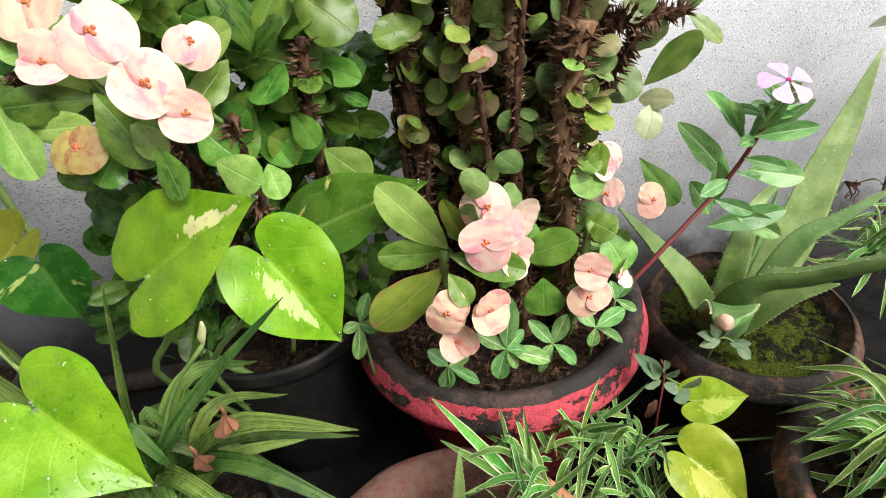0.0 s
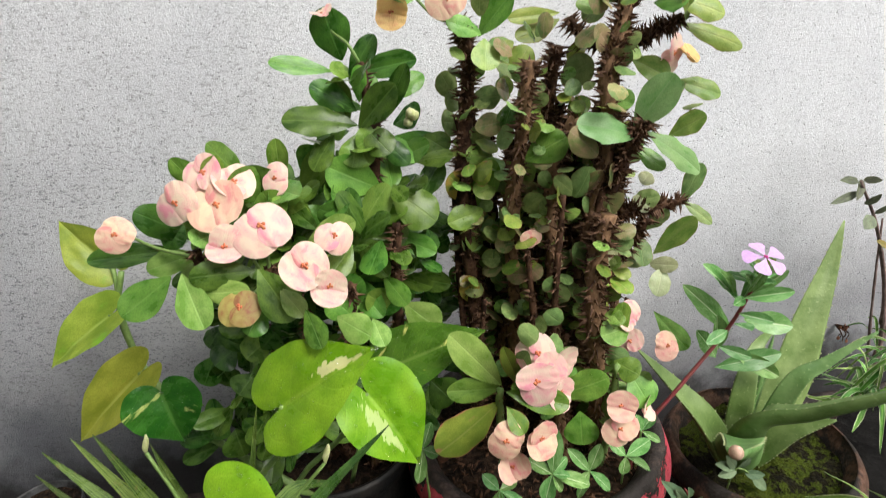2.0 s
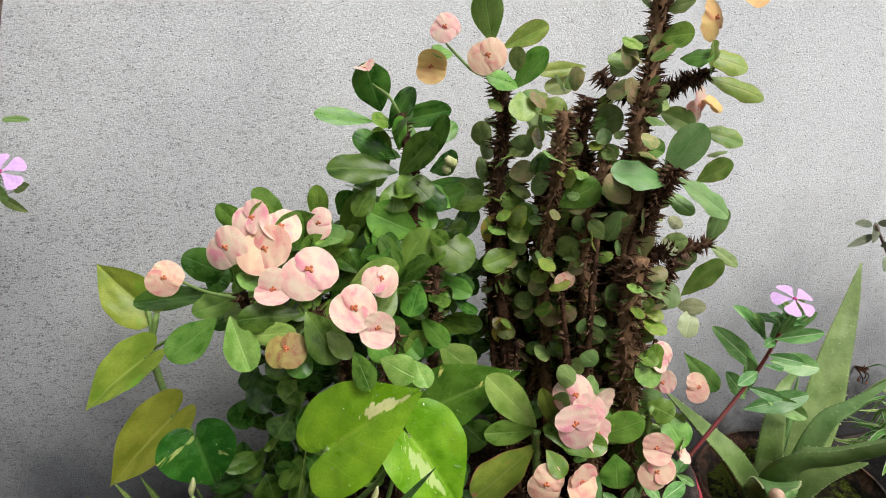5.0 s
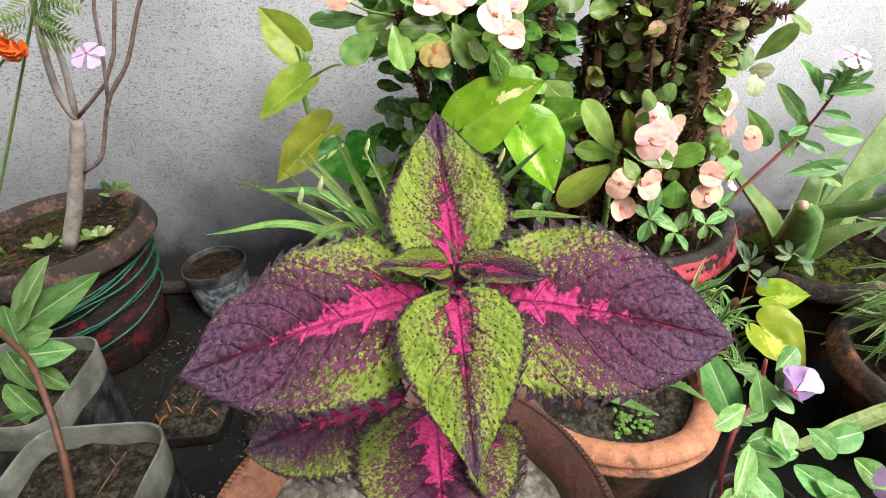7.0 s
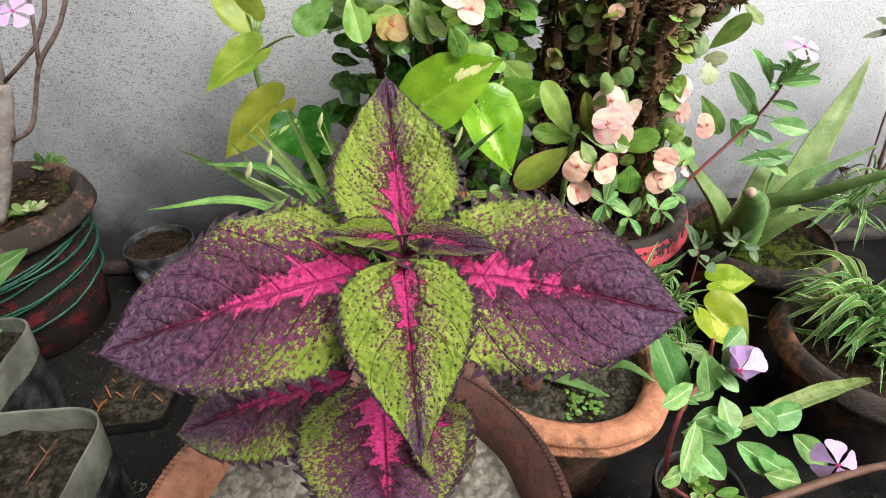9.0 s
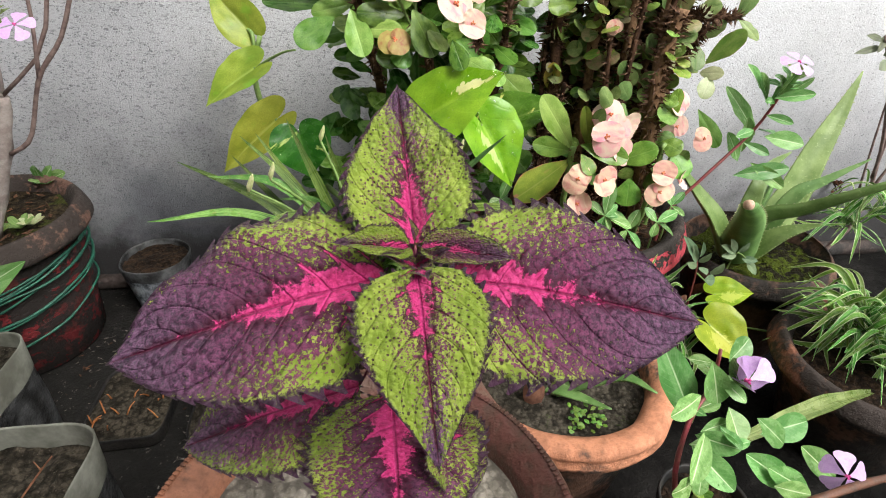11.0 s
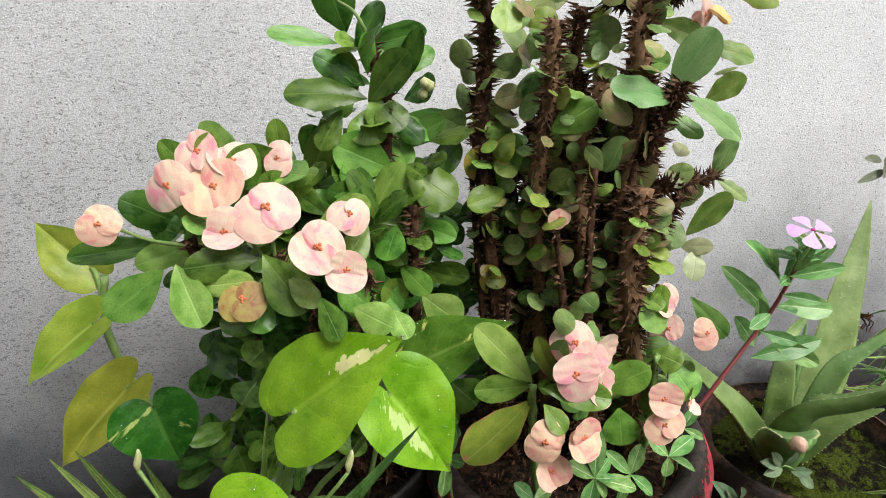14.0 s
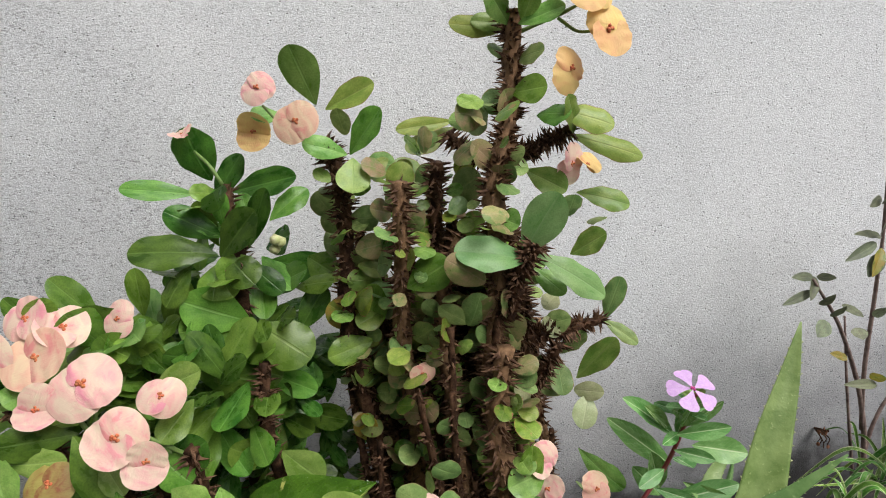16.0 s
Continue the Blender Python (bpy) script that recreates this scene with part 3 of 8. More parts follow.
def pot_clay(name, clay, dark, paint=None, paint_at=0.5, dark_at=0.5, rough=0.7, scale=12.0, band=None, beyond=0.17, dark_toward=None):
    """Weathered clay with black algae and, where given, flaking paint."""
    n = Nodes(name)
    p = n.place()
    a, b, c = n.noise(p, scale, 5.0, 0.6), n.noise(p, scale * 7, 5.0, 0.65), n.noise(n.stretch(p, (1, 1, 1.6), (3, 5, 1)), scale * 1.2, 6.0, 0.62)
    color = n.mix(n.step(b, 0.35, 0.7), clay, tuple(q * 0.62 for q in clay))
    color = n.mix(n.step(n.math("ADD", a, n.math("MULTIPLY", b, 0.3)), dark_at + 0.1, dark_at + 0.22), color, dark)
    if dark_toward is not None:
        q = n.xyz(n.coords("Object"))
        # Darker towards one given direction, with a noisy edge.
        reach = n.math("ADD", n.math("ADD", n.math("MULTIPLY", q[0], dark_toward[0]), n.math("MULTIPLY", q[1], dark_toward[1])), n.math("MULTIPLY", n.math("SUBTRACT", a, 0.5), 0.25))
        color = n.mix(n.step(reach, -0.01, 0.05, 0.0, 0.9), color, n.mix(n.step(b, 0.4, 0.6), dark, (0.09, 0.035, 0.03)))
    h = n.math("ADD", b, n.math("MULTIPLY", a, 0.5))
    ro = n.step(b, 0.3, 0.7, rough - 0.1, rough + 0.12)
    if paint is not None:
        worn = n.math("ADD", c, n.math("MULTIPLY", n.math("SUBTRACT", b, 0.5), 0.35))
        if band is not None:
            z = n.math("ADD", n.xyz(n.coords("Object"))[2], n.math("MULTIPLY", n.math("SUBTRACT", c, 0.5), 0.03))
            inside = n.math("MULTIPLY", n.step(z, band[0] - 0.004, band[0] + 0.004), n.step(z, band[1] - 0.004, band[1] + 0.004, 1.0, 0.0))
            o = n.xyz(n.coords("Object"))
            away = n.math("SQRT", n.math("ADD", n.math("MULTIPLY", o[0], o[0]), n.math("MULTIPLY", o[1], o[1])))
            inside = n.math("MULTIPLY", inside, n.step(away, beyond - 0.002, beyond + 0.002))
            worn = n.math("SUBTRACT", worn, n.math("MULTIPLY", n.math("SUBTRACT", 1.0, inside), 0.3))
        flake = n.step(worn, paint_at, paint_at + 0.03)
        color = n.mix(flake, color, n.mix(n.step(b, 0.4, 0.7), paint, tuple(q * 0.75 for q in paint)))
        h = n.math("ADD", h, n.math("MULTIPLY", flake, 0.5))
    fine = n.noise(p, scale * 30, 4.0, 0.65)
    color = n.mix(n.step(fine, 0.5, 0.75, 0.0, 0.45), color, n.mix(0.5, color, (0.0, 0.0, 0.0)))
    return n.done(color, ro, n.bump(n.math("ADD", h, n.math("MULTIPLY", fine, 0.3)), 0.9, 0.005), spec=0.25)


CLAY_RED = pot_clay("clay_red_painted", (0.075, 0.05, 0.042), (0.03, 0.025, 0.022), (0.56, 0.075, 0.10), 0.475, 0.42, band=(0.226, 0.281), beyond=0.167)
CLAY_RED_BODY = pot_clay("clay_red_body", (0.26, 0.02, 0.02), (0.05, 0.02, 0.015), None, 0.5, 0.6)
CLAY_DARK = pot_clay("clay_blackened", (0.115, 0.06, 0.038), (0.022, 0.018, 0.015), None, 0.5, 0.47)
CLAY_MOSSY = pot_clay("clay_old_terracotta", (0.15, 0.082, 0.06), (0.036, 0.028, 0.024), (0.28, 0.05, 0.055), 0.68, 0.42, 0.75, 20.0)
CLAY_BODY = pot_clay("clay_dark_red_body", (0.12, 0.028, 0.026), (0.028, 0.022, 0.02), (0.20, 0.025, 0.028), 0.55, 0.40, 0.75, 22.0)
CLAY_HALF = pot_clay("clay_terracotta_blackened", (0.57, 0.25, 0.14), (0.075, 0.055, 0.045), None, 0.5, 0.60, 0.7, 9.0, dark_toward=(-0.75, 0.65))
CLAY_RIM = pot_clay("clay_rim_worn", (0.24, 0.10, 0.06), (0.045, 0.035, 0.03), None, 0.5, 0.42, 0.7, 12.0)
GLAZE = pot_clay("plastic_terracotta_brown", (0.30, 0.13, 0.075), (0.05, 0.030, 0.024), None, 0.5, 0.62, 0.38, 7.0, dark_toward=(0.8, 0.25))


def wall_material():
    n = Nodes("plaster_rough_grey")
    p = n.place()
    o = n.xyz(p)
    z = o[2]
    grain = n.noise(n.stretch(p, (0.62, 1, 1.25)), 430.0, 3.0, 0.6, 0.6)
    sand = n.noise(n.stretch(p, (0.7, 1, 1.1), (1, 3, 2)), 900.0, 2.0, 0.6)
    lump = n.noise(n.stretch(p, (0.6, 1, 1.2)), 130.0, 3.0, 0.6, 0.5)
    tiny = n.step(n.voronoi(n.stretch(p, (0.8, 1, 1.3), (2, 0, 1)), 170.0), 0.10, 0.26, 1.0, 0.0)
    low = n.step(z, 0.2, 0.95, 0.10, 0.0)
    tiny = n.math("MULTIPLY", tiny, n.step(n.math("ADD", n.noise(p, 120.0, 2.0), low), 0.52, 0.60))
    pits = n.step(n.voronoi(n.stretch(p, (1, 1, 1.25)), 80.0), 0.08, 0.17, 1.0, 0.0)
    pits = n.math("MULTIPLY", pits, n.step(n.math("ADD", n.noise(p, 60.0, 2.0), low), 0.60, 0.66))
    cloud = n.noise(p, 2.6, 5.0, 0.55)
    streak = n.noise(n.stretch(p, (9, 1, 0.9)), 1.0, 4.0, 0.6)
    color = n.mix(n.step(cloud, 0.3, 0.7), (0.78, 0.785, 0.79), (0.86, 0.86, 0.855))
    color = n.mix(n.step(streak, 0.52, 0.75, 0.0, 0.3), color, (0.56, 0.56, 0.55))
    # Uneven grey wear; the wall's shaded left and lower part is painted into it.
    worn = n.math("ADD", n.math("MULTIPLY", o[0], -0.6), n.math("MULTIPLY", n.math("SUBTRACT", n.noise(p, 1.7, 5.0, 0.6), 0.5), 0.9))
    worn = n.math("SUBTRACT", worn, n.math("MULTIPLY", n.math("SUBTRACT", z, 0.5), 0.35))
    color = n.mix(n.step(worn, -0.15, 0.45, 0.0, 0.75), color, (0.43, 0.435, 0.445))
    color = n.mix(n.step(grain, 0.45, 0.68, 0.0, 0.30), color, (0.46, 0.46, 0.46))
    color = n.mix(n.step(lump, 0.5, 0.72, 0.0, 0.24), color, (0.42, 0.42, 0.42))
    stipple = n.noise(n.stretch(p, (0.6, 1, 1.3), (5, 2, 7)), 250.0, 3.0, 0.65, 0.8)
    dirt = n.step(n.math("ADD", worn, n.math("MULTIPLY", n.noise(p, 7.0, 4.0), 0.5)), 0.0, 0.7, 0.10, 0.75)
    color = n.mix(n.math("MULTIPLY", n.step(stipple, 0.53, 0.64), dirt), color, (0.16, 0.16, 0.165))
    # Splash stains, with the shade at the wall's foot painted in.
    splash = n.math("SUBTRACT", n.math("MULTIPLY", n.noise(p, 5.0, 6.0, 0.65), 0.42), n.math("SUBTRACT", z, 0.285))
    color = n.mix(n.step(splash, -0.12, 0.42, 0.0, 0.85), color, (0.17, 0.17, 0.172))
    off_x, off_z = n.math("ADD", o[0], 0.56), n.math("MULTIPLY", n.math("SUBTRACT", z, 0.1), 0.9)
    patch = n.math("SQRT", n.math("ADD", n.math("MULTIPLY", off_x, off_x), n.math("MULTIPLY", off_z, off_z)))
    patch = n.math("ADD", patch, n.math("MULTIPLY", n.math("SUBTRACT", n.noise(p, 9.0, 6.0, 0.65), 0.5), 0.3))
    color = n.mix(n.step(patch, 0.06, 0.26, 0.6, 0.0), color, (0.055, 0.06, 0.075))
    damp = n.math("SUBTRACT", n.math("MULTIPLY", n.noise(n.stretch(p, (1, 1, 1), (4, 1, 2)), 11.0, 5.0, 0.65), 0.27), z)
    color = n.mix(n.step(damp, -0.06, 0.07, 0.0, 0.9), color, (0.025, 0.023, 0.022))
    color = n.mix(n.step(grain, 0.5, 0.7, 0.0, 0.37), color, n.mix(0.5, color, (0.0, 0.0, 0.0)))
    color = n.mix(n.math("MULTIPLY", tiny, 0.68), color, (0.05, 0.06, 0.06))
    color = n.mix(n.math("MULTIPLY", pits, 0.72), color, (0.05, 0.05, 0.05))
    color = n.mix(1.0, color, (0.975, 0.985, 1.015), "MULTIPLY")
    h = n.math("ADD", n.math("MULTIPLY", grain, 0.8), n.math("MULTIPLY", lump, 0.34))
    h = n.math("ADD", h, n.math("MULTIPLY", sand, 0.3))
    h = n.math("SUBTRACT", h, n.math("ADD", n.math("MULTIPLY", pits, 1.0), n.math("MULTIPLY", tiny, 0.5)))
    return n.done(color, 0.85, n.bump(h, 0.55, 0.0045), spec=0.15)


def floor_material():
    n = Nodes("floor_shaded_wet_cement")
    p = n.place()
    a, b = n.noise(p, 7.0, 6.0, 0.65), n.noise(p, 80.0, 5.0, 0.6)
    # Base is near black to carry the shade between the packed pots.
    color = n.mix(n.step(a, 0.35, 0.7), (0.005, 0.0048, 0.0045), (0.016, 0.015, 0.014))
    # Lighter round the trays, where the open floor gets more light.
    lit_area_at = n.node("ShaderNodeVectorMath", Vector=n.stretch(p, (1, 1, 1), (0.55, -0.4, 0)))
    lit_area_at.operation = "LENGTH"
    lit_area = n.math("ADD", n.math("SUBTRACT", 0.75, lit_area_at.outputs["Value"]), n.math("MULTIPLY", n.math("SUBTRACT", n.noise(p, 9.0, 6.0, 0.65), 0.5), 0.8))
    color = n.mix(n.step(lit_area, 0.2, 0.6, 0.0, 0.6), color, (0.020, 0.019, 0.0175))
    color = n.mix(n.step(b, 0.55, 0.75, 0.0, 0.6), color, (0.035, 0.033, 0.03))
    flecks = n.math("MULTIPLY", n.step(n.noise(p, 60.0, 3.0, 0.6, 1.5), 0.635, 0.67), n.step(n.noise(p, 6.0, 2.0), 0.46, 0.56))
    flecks = n.math("MULTIPLY", flecks, n.step(lit_area, 0.15, 0.4))
    color = n.mix(flecks, color, (0.2, 0.18, 0.155))
    return n.done(color, n.step(a, 0.35, 0.65, 0.8, 0.5), n.bump(n.math("ADD", b, n.math("ADD", a, n.math("MULTIPLY", n.noise(p, 260.0, 4.0, 0.7), 0.6))), 0.9, 0.006), spec=0.05)


WALL, FLOOR = wall_material(), floor_material()

# ---- structure ----


def box(lo, hi, cuts=0):
    bm = bmesh.new()
    bmesh.ops.create_cube(bm, size=1.0)
    for v in bm.verts:
        v.co = Vector([lo[k] + (hi[k] - lo[k]) * (v.co[k] + 0.5) for k in range(3)])
    return bm


tagged(part("wall_back", box((-5, 0.83, -0.02), (5, 0.95, 2.6)), WALL, None), "rough grey cement-plastered garden wall, stained at its foot, shade painted in low and left", "wall", kind="structure")
# Two unseen walls, added to block the sky from the front and left.
BLOCKER = plain("plaster_blocker_grey", (0.30, 0.30, 0.29), (0.36, 0.355, 0.34), 8, 0.85, 0.4, 0.004, 0.2)
tagged(part("added_wall_front", box((-1.52, -1.37, -0.02), (0.6, -1.25, 3.0)), BLOCKER, None), "unseen plain grey wall added to keep sky light off the pots", "wall", kind="structure")
tagged(part("added_wall_west", box((-1.52, -1.25, -0.02), (-1.40, 0.83, 3.4)), BLOCKER, None), "unseen plain grey wall added to darken the left side", "wall", kind="structure")
bm = bmesh.new()
bmesh.ops.create_grid(bm, x_segments=4, y_segments=4, size=400)
tagged(part("ground", bm, FLOOR, None), "dark damp cement yard floor, shade between the pots put into its colour", "floor", kind="structure")
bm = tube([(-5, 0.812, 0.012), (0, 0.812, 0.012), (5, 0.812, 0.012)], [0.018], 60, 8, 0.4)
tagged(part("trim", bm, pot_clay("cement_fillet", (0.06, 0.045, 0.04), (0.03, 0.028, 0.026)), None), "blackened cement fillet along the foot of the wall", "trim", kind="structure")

# ---- leaves and stems ----


def leaf_mesh(name, half, n=14, rows=4, fold=0.12, arch=0.12, ripple=0.0, tooth=0.0, cup=0.0, quilt=0.0):
    """A leaf of length 1 along x from a half outline; its width spans -0.5 to 0.5."""
    line = catmull([(x, y, 0) for x, y in half], n)
    widest = max(p.y for p in line)
    bm = bmesh.new()
    uvl = bm.loops.layers.uv.new("UVMap")
    grid = {}
    spot = {}
    for side in (1, -1):
        for i, p in enumerate(line):
            x, y = p.x, p.y * 0.5 / widest
            mx = min(max(x, 0.0), 1.0)
            for j in range(rows + 1):
                f = j / rows
                if j == 0 and side == -1:
                    grid[side, i, 0] = grid[1, i, 0]
                    continue
                px, py = mx + (x - mx) * f, y * f
                if tooth and j == rows and 0 < i < n - 1:
                    k = math.sin(i * 2 * math.pi / 6) * tooth
                    px, py = px - k * 0.3, max(py * (1 + 0.5 * k) + 0.22 * k, py * 0.5)
                z = fold * abs(py) - arch * px * px - cup * py * py
                z += ripple * math.sin(px * 17 + side * 0.7) * abs(py) * f
                if quilt:
                    rib = abs((max(px, 0.0) - 0.2 * f - 0.17 * f * f) * 7.5 % 1.0 - 0.5) * 2
                    z += 0.035 * noise.noise(Vector((px * 4.5, side * py * 6.0, quilt * 700))) * min(1.0, px * 4)
                    z += quilt * ((1 - (1 - rib) ** 3) * min(1.0, f * 3) * (1 - 0.5 * f) - 0.8 * max(0.0, 1 - f * 8)) * min(1.0, (1 - mx) * 5)
                grid[side, i, j] = bm.verts.new((px, side * py, z))
                spot[grid[side, i, j]] = (max(px, 0.0), 0.5 + 0.5 * side * f)
        for i in range(n - 1):
            for j in range(rows):
                q = [grid[side, i, j], grid[side, i + 1, j], grid[side, i + 1, j + 1], grid[side, i, j + 1]]
                q = q if side == 1 else q[::-1]
                if len(set(q)) == 4:
                    face = bm.faces.new(q)
                    face.smooth = True
                    for loop in face.loops:
                        loop[uvl].uv = spot[loop.vert]
    bmesh.ops.remove_doubles(bm, verts=bm.verts, dist=1e-5)
    data = bpy.data.meshes.new(name)
    bm.to_mesh(data)
    bm.free()
    data.materials.append(LEAF["mid"])
    return data


def oval(waist, power, n=12):
    """Half outline of a leaf with a round end, drawn in towards its foot."""
    rows = []
    for k in range(n + 1):
        a = math.pi * k / n
        x = 0.5 - 0.5 * math.cos(a)
        rows.append((x, 0.5 * math.sin(a) * (1 - waist * (1 - x) ** power)))
    return rows


OUT = {
    "ob": oval(0.80, 2.2),
    "rd": oval(0.45, 3.0),
    "lan": [(0, 0), (0.1, 0.13), (0.3, 0.37), (0.52, 0.48), (0.72, 0.45), (0.89, 0.28), (0.98, 0.1), (1, 0)],
    "ov": [(0, 0), (0.06, 0.2), (0.24, 0.45), (0.48, 0.5), (0.74, 0.37), (0.93, 0.14), (1, 0)],
    "heart": [(0, 0), (-0.1, 0.025), (-0.22, 0.1), (-0.26, 0.26), (-0.17, 0.44), (0.03, 0.55), (0.25, 0.56), (0.47, 0.47), (0.66, 0.32), (0.82, 0.16), (0.94, 0.045), (1, 0)],
    "bract": [(0, 0), (-0.13, 0.10), (-0.17, 0.28), (-0.06, 0.47), (0.18, 0.57), (0.48, 0.57), (0.76, 0.46), (0.93, 0.27), (0.995, 0.08), (0.985, 0)],
    "petal": [(0, 0), (0.15, 0.05), (0.45, 0.2), (0.75, 0.42), (0.95, 0.36), (1.03, 0.12), (1, 0)],
}
SHAPE = {
    key: [leaf_mesh(f"leaf_{key}", OUT[key], 30 if key == "bract" else 18, 5, fold=f, arch=a, ripple=r, cup=c) for f, a, r, c in poses]
    for key, poses in {
        "ob": [(0.14, 0.12, 0.03, 0.2), (0.06, 0.28, 0.07, 0.4), (0.22, 0.06, 0.06, 0.2), (0.12, -0.08, 0.04, 0.35), (0.18, 0.32, 0.08, 0.4)],
        "rd": [(0.1, 0.2, 0.04, 0.4), (0.05, 0.4, 0.06, 0.7), (0.22, 0.08, 0.05, 0.2), (0.15, 0.3, 0.06, 0.4)],
        "lan": [(0.2, 0.12, 0.04, 0.0), (0.12, 0.22, 0.05, 0.1), (0.28, 0.02, 0.0, 0.0)],
        "ov": [(0.08, 0.12, 0.03, 0.1), (0.14, 0.2, 0.04, 0.0)],
        "bract": [(0.05, 0.2, 0.03, 0.35), (-0.05, 0.3, 0.05, 0.5), (0.14, 0.02, 0.04, 0.1), (0.1, -0.15, 0.05, 0.2)],
        "petal": [(0.08, 0.1, 0.0, 0.1)],
    }.items()
}
SHAPE["heart"] = [leaf_mesh("leaf_heart", OUT["heart"], 34, 8, 0.28, 0.12, 0.025, 0, 0.35, 0.010), leaf_mesh("leaf_heart", OUT["heart"], 34, 8, 0.55, 0.18, 0.03, 0, 0.35, 0.010), leaf_mesh("leaf_heart", OUT["heart"], 34, 8, 1.0, 0.35, 0.03, 0, 0.3, 0.010)]
COLEUS_OUT = [(0, 0), (0.01, 0.14), (0.07, 0.33), (0.21, 0.49), (0.38, 0.51), (0.56, 0.455), (0.73, 0.345), (0.86, 0.21), (0.95, 0.08), (1, 0)]
COLEUS_POINTED = [(0, 0), (0.005, 0.17), (0.06, 0.36), (0.17, 0.485), (0.30, 0.51), (0.46, 0.455), (0.61, 0.355), (0.75, 0.235), (0.86, 0.125), (0.94, 0.055), (1, 0)]
SHAPE["coleus"] = [leaf_mesh("leaf_coleus", COLEUS_OUT, 139, 16, 0.14, 0.18, 0.05, 0.075, 0.25, 0.017), leaf_mesh("leaf_coleus", COLEUS_OUT, 139, 16, 0.3, 0.06, 0.06, 0.075, 0.1, 0.022)]
SHAPE["coleus_pointed"] = [leaf_mesh("leaf_coleus", COLEUS_POINTED, 139, 16, 0.14, 0.16, 0.05, 0.075, 0.2, 0.020), leaf_mesh("leaf_coleus", COLEUS_POINTED, 139, 16, 0.26, 0.06, 0.06, 0.075, 0.1, 0.023)]

rng = random.Random(11)


def leaf_pose(base, tip, width, normal):
    base, tip = Vector(base), Vector(tip)
    x = tip - base
    length = x.length
    x.normalize()
    z = Vector(normal)
    z = (z - z.dot(x) * x).normalized()
    y = z.cross(x)
    turn = Matrix((x, y, z)).transposed().to_4x4()
    return Matrix.Translation(base) @ turn @ Matrix.Diagonal((length, width, (length + width) / 2, 1))


def leaves(plant, shape, look_key, rows, facing=(0, -0.9, 0.5), jitter=0.28, group=None):
    """One leaf a row: base, tip, width."""
    for bx, by, bz, tx, ty, tz, w in rows:
        hint = Vector(facing) + Vector([rng.uniform(-jitter, jitter) for _ in range(3)])
        mesh = rng.choice(SHAPE[shape])
        part("leaf", mesh, LEAF[look_key], plant, m=leaf_pose((bx, by, bz), (tx, ty, tz), w * (1.18 if shape in ("ob", "rd") else 1.0), hint))


def one_leaf(plant, shape, material, base, tip, width, facing, variant=0, label=""):
    return part("leaf", SHAPE[shape][variant], material, plant, label, leaf_pose(base, tip, width, facing))


def stem(plant, points, radii, material, name="stem", n=16, segs=8, rough=0.25, label=""):
    o = Vector(points[0])
    return part(name, tube([Vector(p) - o for p in points], radii, n, segs, rough), material, plant, label, Matrix.Translation(o))


def thorns(on, points, radius, count, length=0.011, seed=0):
    """Woody spines standing off a stem."""
    r = random.Random(seed)
    line = catmull(points, 60)
    o = Vector(points[0])
    verts, faces = [], []
    for _ in range(count):
        k = r.randrange(1, 59)
        c = line[k].lerp(line[k + 1] if k < 59 else line[k], r.random()) - o
        ahead = (line[k + 1] - line[k - 1]).normalized()
        a = r.uniform(0, 2 * math.pi)
        side = ahead.orthogonal().normalized()
        out = side * math.cos(a) + ahead.cross(side) * math.sin(a)
        out = (out + ahead * r.uniform(-0.35, 0.5)).normalized()
        rr = radius[0] + (radius[1] - radius[0]) * k / 59
        b, q = c + out * rr * 0.7, out.orthogonal().normalized() * length * 0.13
        s = out.cross(q)
        i = len(verts)
        verts += [b + q * 1.4, b - q * 0.7 + s * 1.2, b - q * 0.7 - s * 1.2, c + out * (rr + length * r.uniform(0.5, 1.15))]
        faces += [(i, i + 1, i + 3), (i + 1, i + 2, i + 3), (i + 2, i, i + 3)]
    data = bpy.data.meshes.new("thorn_cover")
    data.from_pydata([tuple(v) for v in verts], [], faces)
    return part("thorn_cover", data, THORN, on, "sharp brown thorns", Matrix.Translation(o), "stuff")


def strap(plant, base, tip, rise, width, material, label="", twist=0.0):
    """A long narrow folded leaf that arches from base to tip."""
    base, tip = Vector(base), Vector(tip)
    line = catmull([base, base.lerp(tip, 0.5) + Vector((0, 0, rise)), tip], 15)
    bm = bmesh.new()
    uvl = bm.loops.layers.uv.new("UVMap")
    rows = []
    for k, c in enumerate(line):
        f = k / 14
        ahead = (line[min(k + 1, 14)] - line[max(k - 1, 0)]).normalized()
        side = ahead.cross(Vector((twist, -0.35, 1))).normalized()
        up = side.cross(ahead)
        w = width * 0.5 * (0.4 + 0.6 * min(1.0, f * 2.6)) * (1 - f ** 1.8) ** 0.85 * (1 + 0.07 * math.sin(f * 23 + base.x * 90)) + 0.0003
        ring = [c + side * w * s + up * abs(s) * w * 0.45 - base for s in (-1, -0.5, 0, 0.5, 1)]
        rows.append([(bm.verts.new(p), (f, 0.5 + 0.5 * s)) for p, s in zip(ring, (-1, -0.5, 0, 0.5, 1))])
    for a, b in zip(rows, rows[1:]):
        for j in range(4):
            quad = (a[j], a[j + 1], b[j + 1], b[j])
            face = bm.faces.new([q[0] for q in quad])
            face.smooth = True
            for loop, q in zip(face.loops, quad):
                loop[uvl].uv = q[1]
    return part("leaf", bm, material, plant, label, Matrix.Translation(base))


def blob(points, size, sub=1):
    """Small lumps joined into one mesh."""
    bm = bmesh.new()
    for p in points:
        bmesh.ops.create_icosphere(bm, subdivisions=sub, radius=size, matrix=Matrix.Translation(p))
    return smooth(bm)


CENTRE = bpy.data.meshes.new("flower_centre")
